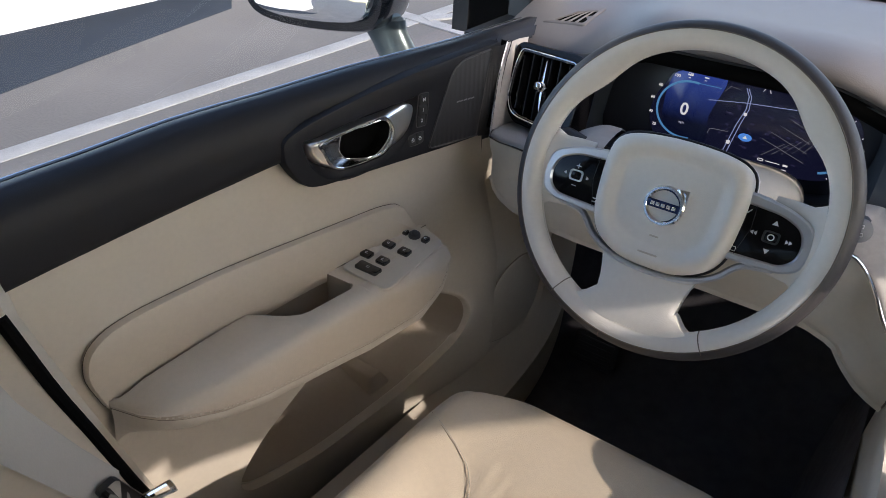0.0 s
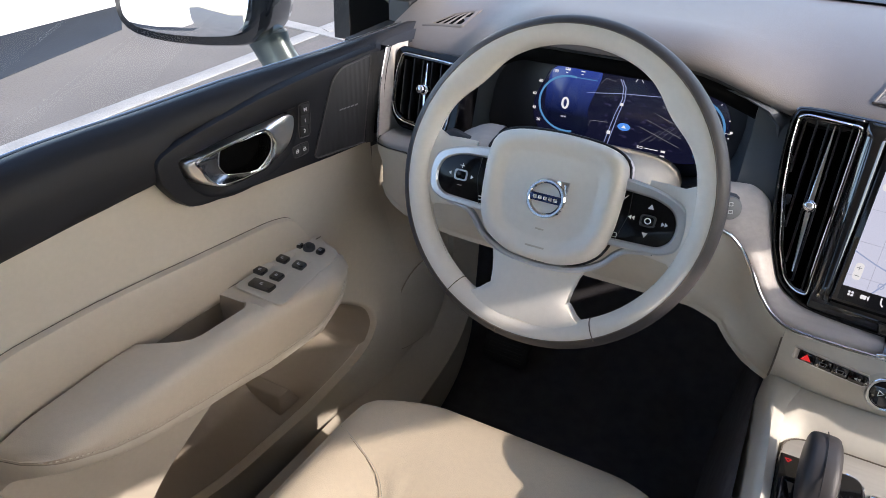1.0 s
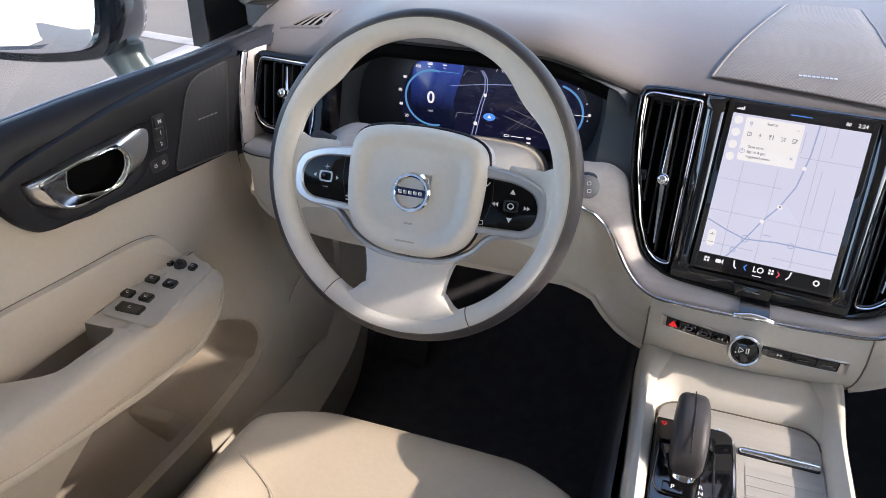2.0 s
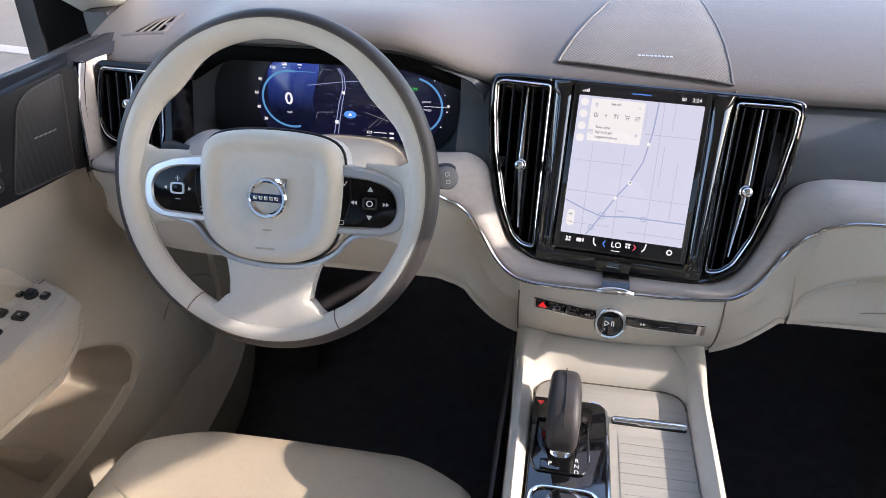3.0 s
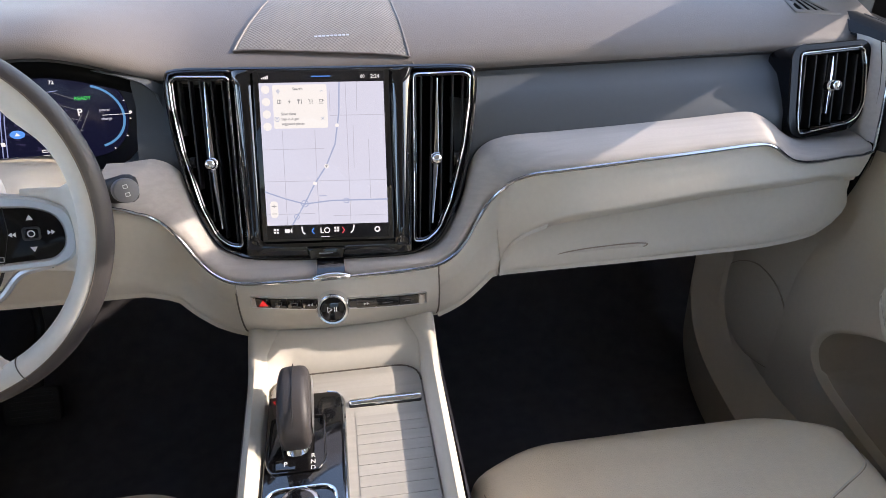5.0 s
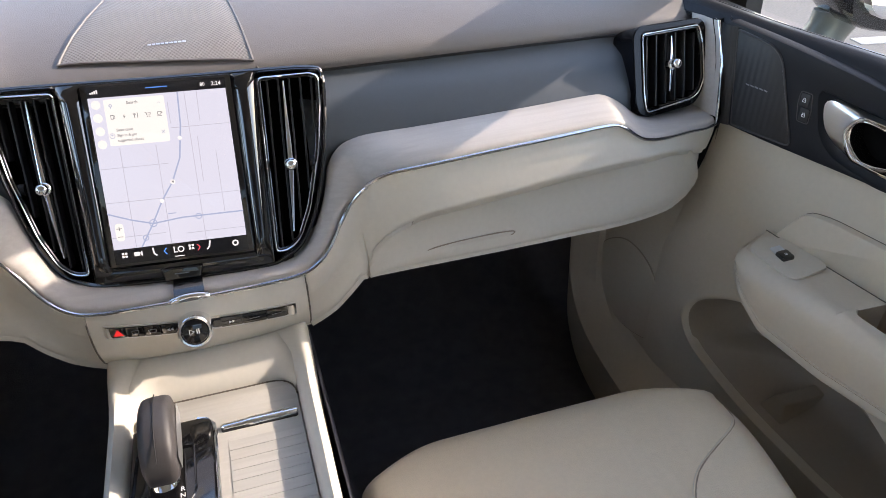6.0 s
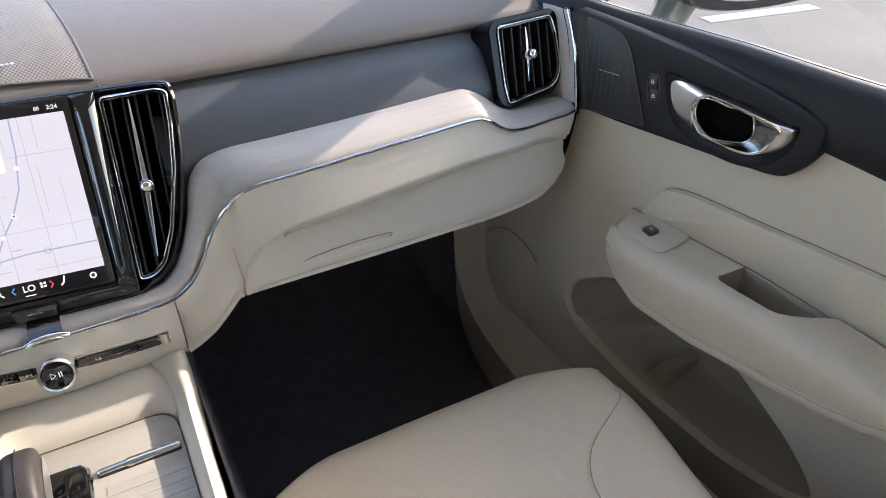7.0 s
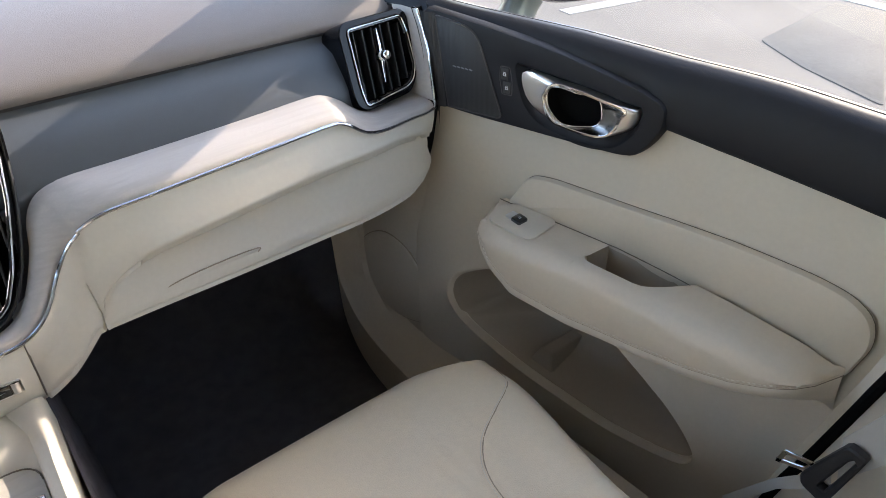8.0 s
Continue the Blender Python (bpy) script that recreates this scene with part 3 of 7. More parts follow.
    leaf = star(rounded([(0.4195, 1.066), (0.4195, 1.087), (0.4245, 1.0945), (0.4476, 1.1035), (0.4921, 1.1148), (0.56, 1.1290), (0.66, 1.1420), (0.746, 1.1500), (0.733, 1.0215), (0.66, 1.0188), (0.504, 1.0195), (0.464, 1.0203), (0.4475, 1.0240), (0.434, 1.0390), (0.4245, 1.0560)],
                        [0.008, 0.008, 0.008, 0.02, 0.03, 0.03, 0.03, 0.004, 0.004, 0.03, 0.02, 0.012, 0.01, 0.01, 0.01], 4), c, n)
    scoop = star(curve_pts([(0.4455, 1.0840), (0.4470, 1.0645), (0.4545, 1.0475), (0.4725, 1.0300), (0.4970, 1.0235), (0.5270, 1.0245), (0.5680, 1.0335), (0.5890, 1.0500), (0.5990, 1.0720), (0.6050, 1.1010), (0.5860, 1.1015), (0.5480, 1.0975), (0.5000, 1.0925), (0.4640, 1.0860)], 5, True), c, n)
    body = star(curve_pts([(0.4495, 1.0826), (0.4502, 1.0673), (0.4581, 1.0541), (0.4725, 1.0450), (0.4831, 1.0412), (0.5040, 1.0395), (0.5310, 1.0410), (0.5500, 1.0440), (0.5680, 1.0500), (0.5820, 1.0590), (0.5905, 1.0710), (0.5950, 1.0890), (0.5900, 1.0970), (0.5710, 1.0968), (0.5475, 1.0938), (0.5220, 1.0930), (0.4910, 1.0882), (0.4600, 1.0830)], 5, True), c, n)
    bm = bmesh.new()
    loft(bm, [[on(p.x, p.y, h) for p in o] for o, h in ((leaf, 0.0), (leaf, 0.0105), (inset(leaf, 0.0012), 0.0135), (inset(leaf, 0.004), 0.0145), (inset(scoop, -0.0035), 0.0145), (inset(scoop, -0.001), 0.0140), (scoop, 0.0125), (inset(scoop, 0.003), 0.0098),
                                                        ([a.lerp(b, 0.6) for a, b in zip(scoop, body)], 0.0078), (body, 0.0070))], True)
    lp = part("handle_panel", bm, DARK, door, "charcoal leaf-shaped handle panel", 30)
    # handle: satin blade with a bright loop round a dished opening
    ring = star(curve_pts([(0.4595, 1.0800), (0.4905, 1.0872), (0.5220, 1.0922), (0.5430, 1.0928), (0.5520, 1.0885), (0.5580, 1.0790), (0.5605, 1.0690), (0.5545, 1.0545), (0.5440, 1.0445), (0.5300, 1.0422), (0.5040, 1.0402), (0.4820, 1.0422), (0.4700, 1.0523), (0.4630, 1.0690)], 5, True), c, n)
    hole = star(curve_pts([(0.5035, 1.0850), (0.5290, 1.0890), (0.5430, 1.0895), (0.5520, 1.0850), (0.5555, 1.0755), (0.5520, 1.0610), (0.5375, 1.0478), (0.5250, 1.0455), (0.5030, 1.0462), (0.4940, 1.0555), (0.4930, 1.0655), (0.4970, 1.0800)], 5, True), c, n)
    high = lambda y: 0.0205 + 0.0045 * math.sin(min(1, max(0, (y - 0.445) / 0.15)) * math.pi)
    bm = bmesh.new()
    loft(bm, [[on(p.x, p.y, 0.0065) for p in body], [on(p.x, p.y, 0.0125 + 0.004 * smooth01((p.x - 0.5) / 0.05)) for p in body],
              [on(*p.lerp(q, 0.18), 0.0165 + 0.25 * (high(p.x) - 0.0165)) for p, q in zip(body, ring)], [on(*p.lerp(q, 0.5), 0.0175 + 0.65 * (high(p.x) - 0.0175)) for p, q in zip(body, ring)], [on(*p.lerp(q, 0.85), high(p.x) - 0.0004) for p, q in zip(body, ring)], [on(q.x, q.y, high(q.x)) for q in ring]], True)
    hd = part("door_handle", bm, SATIN, lp, "satin metal inner door handle", 50)
    bm = bmesh.new()
    edge_h = lambda q: 0.0105 + (high(q.x) - 0.0125) * smooth01((q.x - 0.497) / 0.022) * smooth01((q.x + 2.2 * (q.y - 1.0462) - 0.500) / 0.02)
    lip_h = [sum(edge_h(hole[(k + j) % n]) for j in range(-6, 7)) / 13 for k in range(n)]
    loft(bm, [[on(p.x, p.y, high(p.x) - 0.0004) for p in ring], [on(*p.lerp(q, 0.3), high(p.x) - 0.45 * (high(p.x) - e)) for p, q, e in zip(ring, hole, lip_h)], [on(*p.lerp(q, 0.65), high(p.x) - 0.85 * (high(p.x) - e)) for p, q, e in zip(ring, hole, lip_h)], [on(q.x, q.y, e) for q, e in zip(hole, lip_h)], [on(q.x, q.y, 0.002) for q in hole]], True)
    part("handle_dish", bm, DISH, hd, "dark satin metal dish", 50)
    # shallow plate, blackened in place of the shade in a deep hole
    bm = bmesh.new()
    plate(bm, inset(hole, -0.0012), on, -0.003, 0.0025, 0.0002)
    part("handle_well", bm, VOID, hd)
    bm = bmesh.new()
    loft(bm, [[on(p.x, p.y, high(p.x) + h) for p in o] for o, h in ((inset(ring, -0.0012), -0.0006), (inset(ring, -0.0006), 0.0004), (inset(ring, 0.0014), 0.0006), (inset(ring, 0.0021), 0.0), (inset(ring, 0.0024), -0.0015))], True)
    part("handle_rim", bm, CHROME, hd)
    bm = bmesh.new()
    tube(bm, [on(p.x, p.y, e + 0.0002) for p, e in zip(hole, lip_h)], 0.0010, 8, True)
    part("well_rim", bm, CHROME, hd)
    # loudspeaker mesh
    spk = rounded([(0.662, 1.1345), (0.6205, 1.0265), (0.703, 1.0245), (0.722, 1.1420)], [0.022, 0.010, 0.003, 0.004])
    bm = bmesh.new()
    plate(bm, spk, on, 0.012, 0.0165, 0.0015)
    sp = part("speaker_grille", bm, DOORMESH, lp, "fine black metal loudspeaker mesh")
    bm = bmesh.new()
    tube(bm, [on(p.x, p.y, 0.0155) for p in spk], 0.0014, 6, True)
    part("grille_rim", bm, RIMDARK, lp)
    bm = bmesh.new()
    for k in range(5):
        strokes(bm, [(0.665 + 0.0062 * k, 1.0815), (0.6698 + 0.0062 * k, 1.0822)], 0.0018, lambda u, v, h: on(u, v, h + 0.0168))
    part("maker_mark", bm, GREY_PRINT, lp)
    bm = bmesh.new()
    rows = [[on(y + 0.12 * (z - 1.018), z, 0.0155 + 0.004 * math.sin((y - 0.706) / 0.024 * math.pi)) for y in np.linspace(0.706, 0.730, 6)] for z in np.linspace(1.022, 1.145, 8)]
    loft(bm, rows)
    part("ribbed_trim", bm, DOORMESH, lp)
    # memory and lock keys
    keys = [((0.6135, 1.0970), 0.0125, 0.0135), ((0.6120, 1.0832), 0.0125, 0.0135), ((0.6100, 1.0695), 0.0125, 0.0135), ((0.6075, 1.0458), 0.0100, 0.0135), ((0.5965, 1.0455), 0.0115, 0.0135)] if driver else [((0.6195, 1.0865), 0.0110, 0.0155), ((0.6160, 1.0695), 0.0110, 0.0155)]
    groups = (keys[:3], keys[3:]) if driver else (keys,)
    for g in groups:
        ys, zs = [q[0][0] for q in g], [q[0][1] for q in g]
        w, h = g[0][1] + 0.003, g[0][2] + 0.003
        o = [(min(ys) - w / 2 + (0.002 if len(g) == 2 and driver else 0), min(zs) - h / 2), (min(ys) + w / 2, min(zs) - h / 2), (max(ys) + w / 2, max(zs) - h / 2 + 0.002), (max(ys) + w / 2, max(zs) + h / 2), (max(ys) - w / 2, max(zs) + h / 2), (min(ys) - w / 2, min(zs) + h / 2 - 0.002)]
        bm = bmesh.new()
        tube(bm, [on(p.x, p.y, 0.0146) for p in rounded(o, 0.003)], 0.0007, 5, True)
        part("key_rim", bm, RIMDARK, lp)
    for y, z, w, h in [(*q[0], *q[1:]) for q in keys]:
        bm = bmesh.new()
        plate(bm, rect(w, h, 0.0015, y, z), on, 0.012, 0.0155, 0.0006)
        k = part("key", bm, BLACK, lp)
        ch = {1.0970: "M", 1.0832: "1", 1.0695: "2"}.get(z) if driver else None
        if ch:
            words("lettering", ch, 0.0068, basis(on(y, z, 0.0158), (-sx * 0.27, -sx, 0), (0, 0, 1)), WHITE, k)
            continue
        mk = lambda u, v, hh: on(u, v, hh + 0.0156)
        bm = bmesh.new()
        frame_ring(bm, rect(0.0042, 0.0032, 0.0006, y, z - 0.0008), rect(0.0028, 0.0018, 0.0004, y, z - 0.0008), mk, 0, 0.0002, 0.00005)
        strokes(bm, [(y - 0.0012, z + 0.0008), (y - 0.0010, z + 0.0024), (y + 0.0010, z + 0.0024), (y + 0.0012, z + 0.0008)], 0.0006, mk)
        part("lock_mark", bm, WHITE, k)
    # padded insert above the armrest
    ins = rounded([(0.172, 0.846), (0.158, 0.900), (0.166, 0.930), (0.19, 0.945), (0.23, 0.951), (0.30, 0.953), (0.43, 0.953), (0.555, 0.957), (0.585, 0.952), (0.622, 0.889), (0.45, 0.872), (0.34, 0.858), (0.25, 0.846)],
                  [0.01, 0.03, 0.02, 0.03, 0.03, 0.03, 0.03, 0.015, 0.012, 0.004, 0.03, 0.03, 0.03], 3)
    bm = bmesh.new()
    plate(bm, ins, on, 0.0, 0.012, 0.006)
    part("padded_insert", bm, CREAM, door, "padded cream leather insert")
    bm = bmesh.new()
    tube(bm, [on(p.x, p.y, 0.0018) for p in ins], 0.0007, 6, True)
    part("seam", bm, SEAM, door)
    # armrest with its pull cup
    get = lambda k, y: lerp_table(y, *ARM[k])
    bm, secs, low = bmesh.new(), [], []
    fine = sorted(set([round(float(v), 4) for v in np.linspace(0.172, 0.622, 46)] + [0.3455, 0.348, 0.351, 0.449, 0.455, 0.458, 0.4600, 0.461, 0.4618, 0.4625]))
    for y in fine:
        w, zt, zs, zb_ = (get(k, y) for k in ("w", "zt", "zs", "zb"))
        d = 0.0
        cup = min(0.068, w * 0.68) if y > 0.46 else min(0.018, w * 0.3)
        if 0.345 < y < 0.462:
            d = 0.052 * min(1.0, (y - 0.345) / 0.006)
            cup = 0.018 + 0.050 * smooth01((y - 0.345) / 0.045) ** 0.6 - 0.016 * (1 - math.sqrt(max(0.0, 1 - (max(0.0, y - 0.446) / 0.0161) ** 2)))
        if d:
            s = [(0.0, zs - 0.004), (0.0118, zs - 0.0005), (0.0125, zs - d * 0.3), (0.014, zt - d), (cup * 0.7, zt - d), (cup - 0.003, zt - d * 0.9), (cup - 0.001, zt - d * 0.15)]
        else:
            s = [(0.0, zs - 0.004), (0.0118, zs - 0.001), (0.0125, zs - 0.001), (0.014, zs - 0.0015), (cup * 0.7 + 0.004, zs * 0.6 + zt * 0.4 - 0.001), (cup * 0.85 + 0.002, zs * 0.4 + zt * 0.6 - 0.0005), (cup - 0.001, zs * 0.25 + zt * 0.75)]
        s += [(cup + 0.001, zt + 0.0005), (cup + (w - cup) * 0.45, zt + 0.002), (w - 0.012 * min(1, w / 0.06), zt), (w - 0.004 * min(1, w / 0.06), zt - 0.005), (w, zt - 0.014 * min(1, (zt - zb_) / 0.03)), (w + 0.002, (zt + 2 * zb_) / 3 + 0.002), (w, zb_)]
        secs.append([on(y, z, min(h, w + 0.002)) for h, z in s])
        low.append([on(y, z, h) for h, z in ((w - 0.0005, zb_), (w + 0.001, zb_ - 0.004), (w, zb_ - 0.011), (w * 0.9, zb_ - 0.020), (w * 0.62, zb_ - 0.034), (w * 0.3, zb_ - 0.047), (0.0, zb_ - 0.062))])
    cup_i = [i for i, y in enumerate(fine) if 0.345 < y < 0.4626]
    loft(bm, secs[:cup_i[0]])
    loft(bm, [r[6:] for r in secs[cup_i[0] - 1:cup_i[-1] + 1]])
    loft(bm, secs[cup_i[-1]:])
    bmesh.ops.remove_doubles(bm, verts=bm.verts, dist=1e-6)
    arm = part("armrest", bm, CREAM, door, "cream leather armrest with a pull cup", 50)
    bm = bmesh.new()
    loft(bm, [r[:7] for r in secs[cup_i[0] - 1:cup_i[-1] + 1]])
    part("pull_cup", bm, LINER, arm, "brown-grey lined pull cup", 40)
    bm = bmesh.new()
    tube(bm, [on(y, get("zs", y) - 0.0002, 0.0130) for y in fine], 0.0007, 5)
    part("seam", bm, SEAM, arm)
    bm = bmesh.new()
    loft(bm, low)
    part("armrest_base", bm, PLASTIC, door, "", 60)
    bm = bmesh.new()
    tube(bm, [on(y, get("zb", y), get("w", y) - 0.0006) for y in fine], 0.0007, 5)
    part("seam", bm, SEAM, arm)
    bm = bmesh.new()
    path = [on(y, get("zb", y) + 0.0045, get("w", y) + 0.0016) for y in np.linspace(0.19, 0.612, 170)]
    for k in range(0, len(path) - 1, 2):
        tube(bm, [path[k], path[k].lerp(path[k + 1], 0.9)], 0.0008, 4)
    tagged(part("stitching", bm, STITCH, arm), kind="stuff")
    # window switches
    def top(u, v, h):
        f = lerp_table(xb(v) - u, (0.014, 0.0516, 0.06, 0.067, 0.070), (1.0, 0.62, 0.42, 0.27, 0.0))
        return Vector((sx * u, v, get("zt", v) + (get("zs", v) - get("zt", v)) * f + 0.0025 + h))

    if driver:
        bm = bmesh.new()
        plate(bm, rounded([(0.658, 0.474), (0.742, 0.480), (0.716, 0.612), (0.664, 0.606)], 0.012), top, -0.003, 0.0002, 0.0008, 0.0, 8)
        part("switch_plate", bm, PLASTIC, arm)
        sw = [(0.716, 0.4985, 0.036, 0.0155), (0.738, 0.5215, 0.017, 0.013), (0.711, 0.522, 0.017, 0.014), (0.7275, 0.555, 0.017, 0.013), (0.7005, 0.555, 0.017, 0.014), (0.7265, 0.590, 0.010, 0.009), (0.6945, 0.594, 0.010, 0.012)]
    else:
        bm = bmesh.new()
        plate(bm, rounded([(0.672, 0.526), (0.732, 0.534), (0.720, 0.594), (0.694, 0.612), (0.664, 0.600)], [0.014, 0.012, 0.012, 0.010, 0.012]), top, -0.003, 0.0002, 0.0008, 0.0, 8)
        part("switch_plate", bm, PLASTIC, arm)
        sw = [(0.6925, 0.5675, 0.017, 0.0165)]
    for x, y, w, h in [(a - 0.009, b - 0.003, c_, e) for a, b, c_, e in sw] if driver else sw:
        bm = bmesh.new()
        plate(bm, rect(w, h, 0.003, x, y), top, 0.0, 0.0042, 0.0014)
        k = part("window_switch", bm, GLOSS, arm)
        bm = bmesh.new()
        strokes(bm, [(x - 0.002, y - 0.0015), (x + 0.002, y - 0.0015), (x + 0.002, y + 0.0012), (x - 0.001, y + 0.0015)], 0.0006, lambda u, v, hh: top(u, v, hh + 0.0043))
        part("switch_mark", bm, WHITE, k)
        if h < 0.017 and 0.012 < w < 0.03:
            bm = bmesh.new()
            plate(bm, rect(w * 0.9, 0.012, 0.002, x, y + 0.0135), top, 0.0005, 0.0018, 0.0004)
            part("finger_dip", bm, SILVER if not driver else PLASTIC, arm)
    if driver:
        bm = bmesh.new()
        plate(bm, circle(0.0085, 0.7035, 0.5895, 24), top, 0.0, 0.005, 0.002)
        ball(bm, top(0.7035, 0.5895, 0.006), 0.005, 0.8, 12, 8)
        part("mirror_knob", bm, BLACK, arm)
    # dark seal along the rear edge
    bm = bmesh.new()
    tube(bm, curve_pts([Vector((sx * x, y, z)) for x, y, z in ((0.786, 0.100, 1.03), (0.784, 0.108, 0.99), (0.780, 0.120, 0.93), (0.776, 0.136, 0.866), (0.774, 0.152, 0.80), (0.772, 0.166, 0.745), (0.772, 0.190, 0.66), (0.772, 0.233, 0.44))], 4), 0.0065, 8)
    part("door_seal", bm, VOID, door, "black rubber door seal")
    # outer skin and side window
    bm = bmesh.new()
    loft(bm, [[Vector((sx * x, y, z - d * smooth01((y - 0.30) / 0.40))) for y in np.linspace(0.08, 0.95, 16)] for x, z, d in ((0.90, 0.40, 0), (0.93, 0.75, 0), (0.90, 1.02, 0.07), (0.875, 1.095, 0.10))])
    bmesh.ops.recalc_face_normals(bm, faces=bm.faces)
    bmesh.ops.solidify(bm, geom=bm.faces[:], thickness=0.004)
    part("outer_skin", bm, PAINT_GREY, door)
    bm = bmesh.new()
    loft(bm, [[Vector((sx * (0.868 - 0.20 * f), y0 + (y1 - y0) * g, 1.10 + 0.43 * f)) for g in (0, 0.5, 1)] for f, y0, y1 in ((0, 0.07, 0.98), (0.4, 0.07, 0.75), (1, 0.07, 0.30))])
    wp = part("window_pane", bm, GLASS, door, "clear side window glass")
    wp.visible_shadow = False
    return door


car_door(-1, "closed front car door with cream leather armrest, switches and charcoal top", True)
car_door(1, "closed front car door with cream leather armrest and one window switch", False)

# ---- wing mirrors ----
def wing_mirror(sx):
    t = thing("wing_mirror", "gloss black exterior wing mirror on a grey stalk", "mirror", (sx * 0.88, 0.80, 1.09))
    m = basis((sx * 1.087, 0.80, 1.165), (1, -0.20 * sx, 0.0), (0, 0.06, 1))
    shape = star(curve_pts([(1.2 * a, 1.06 * b) for a, b in [(-0.115, -0.02), (-0.105, -0.068), (-0.05, -0.085), (0.05, -0.083), (0.105, -0.066), (0.12, 0.0), (0.112, 0.07), (0.06, 0.095), (-0.06, 0.09), (-0.11, 0.06)]], 5, True), (0, 0), 56)
    bm = bmesh.new()
    secs = []
    for d, f in ((0.0, 0.93), (0.0, 0.97), (-0.006, 1.0), (-0.03, 1.01), (-0.09, 1.0), (-0.125, 0.93), (-0.15, 0.72), (-0.16, 0.35)):
        secs.append([m @ Vector((p.x * f, p.y * f, d)) for p in shape])
    loft(bm, secs, True, True)
    part("housing", bm, PAINT, t)
    bm = bmesh.new()
    g = basis((sx * 1.087, 0.80, 1.165), (1, -0.20 * sx, 0.0), (0, 0.24, 1))
    plate(bm, [Vector((p.x * 0.84 - sx * 0.010, p.y * 0.86 + 0.006)) for p in shape], flat(g), -0.02, 0.017, 0.001)
    part("mirror_glass", bm, MIRROR, t)
    bm = bmesh.new()
    secs = [[m @ Vector((-sx * x + a * 0.045 * math.cos(k * math.pi / 8) * s, z, -0.075 + 0.03 * s * math.sin(k * math.pi / 8))) for k in range(16)] for x, z, s, a in ((0.095, -0.07, 1.0, 1), (0.103, -0.088, 0.9, 1), (0.118, -0.11, 0.88, 1), (0.145, -0.15, 0.95, 1))]
    loft(bm, secs, True, True)
    part("stalk", bm, PAINT_GREY, t)


wing_mirror(-1)
wing_mirror(1)

for sx in (-1, 1):
    bm = bmesh.new()
    loft(bm, [[Vector((sx * x, y, z)) for x in (0.845, 0.875)] for y, z in ((0.912, 1.09), (0.918, 1.20), (0.98, 1.235), (1.09, 1.16), (1.11, 1.06), (0.912, 1.07))])
    bm.faces.new([v for v in bm.verts][0::2][:6])
    tagged(part("window_corner", bm, BLACK), "black triangular window corner trim at the mirror", "trim", kind="structure")

# ---- kick panels beside the footwells ----
kx = lambda y: 0.662 + 0.53 * max(0.0, 1.0 - y) ** 2
for sx in (-1, 1):
    bm = bmesh.new()
    loft(bm, [[Vector((sx * kx(y), y, z)) for y in np.linspace(0.742, 1.0, 19)] for z in (0.44, 0.52, 0.60, 0.70, 0.80, 0.90, 1.0)])
    inner = curve_pts([(0.62, 0.975, 0.92), (0.62, 0.968, 0.80), (0.62, 0.966, 0.70), (0.62, 0.95, 0.615), (0.62, 0.885, 0.55), (0.62, 0.75, 0.525), (0.62, 0.5, 0.515), (0.62, 0.1, 0.515)], 5)
    crease = curve_pts([(0.652, 0.93, 0.92), (0.652, 0.925, 0.80), (0.652, 0.925, 0.72), (0.652, 0.91, 0.62), (0.654, 0.84, 0.56), (0.662, 0.72, 0.54), (0.662, 0.5, 0.53), (0.662, 0.1, 0.53)], 5)
    back = curve_pts([(0.671, 0.91, 0.92), (0.671, 0.905, 0.80), (0.671, 0.905, 0.73), (0.673, 0.885, 0.64), (0.682, 0.82, 0.58), (0.705, 0.72, 0.56), (0.72, 0.5, 0.55), (0.74, 0.1, 0.55)], 5)
    loft(bm, [[Vector((sx * (p.x + 0.004), p.y, p.z - 0.10)) for p in inner], [Vector((sx * p.x, p.y, p.z)) for p in inner], [Vector((sx * (p.x + 0.012), p.y - 0.004, p.z + 0.006)) for p in inner], [Vector((sx * p.x, p.y, p.z)) for p in crease], [Vector((sx * (p.x + 0.012), p.y, p.z + 0.003)) for p in crease], [Vector((sx * p.x, p.y, p.z)) for p in back]])
    tagged(part("kick_panel", bm, PLASTIC, None, "", 50), "cream plastic side trim beside the footwell", "trim", kind="structure")
    bm = bmesh.new()
    oval = curve_pts([(0.935, 0.684), (0.912, 0.722), (0.865, 0.747), (0.815, 0.735), (0.775, 0.69), (0.745, 0.652), (0.752, 0.616), (0.794, 0.587), (0.864, 0.583), (0.925, 0.625)], 5, True)
    plate(bm, oval, lambda u, v, h: Vector((sx * (kx(u) - h), u, v)), -0.004, 0.0035, 0.003, 0.0, 14)
    tagged(part("kick_pad", bm, PLASTIC), "oval cream cover on the footwell side trim", "trim", kind="structure")

    bm = bmesh.new()
    tube(bm, [Vector((sx * (kx(p.x) - 0.0012), p.x, p.y)) for p in oval], 0.0012, 6, True)
    tagged(part("kick_groove", bm, LINER), "fine groove round the oval side cover", "trim", kind="structure")
    # hidden box, added to keep sun off the footwell carpet
    bm = bmesh.new()
    box(bm, (min(sx * 0.735, sx * 0.775), 0.92, 0.40), (max(sx * 0.735, sx * 0.775), 1.40, 1.163), 0.004)
    tagged(part("cowl_side_blocker", bm, BLACK), "unseen black panel added behind the dash end to block sun", "wall", kind="structure")

# ---- dashboard ----
CX = 0.004                      # middle of the centre stack


def hood(x):
    """How far the dash top rises over the instruments, 0 to 1."""
    return smooth01((x + 0.60) / 0.11) * smooth01((-0.13 - x) / 0.17)


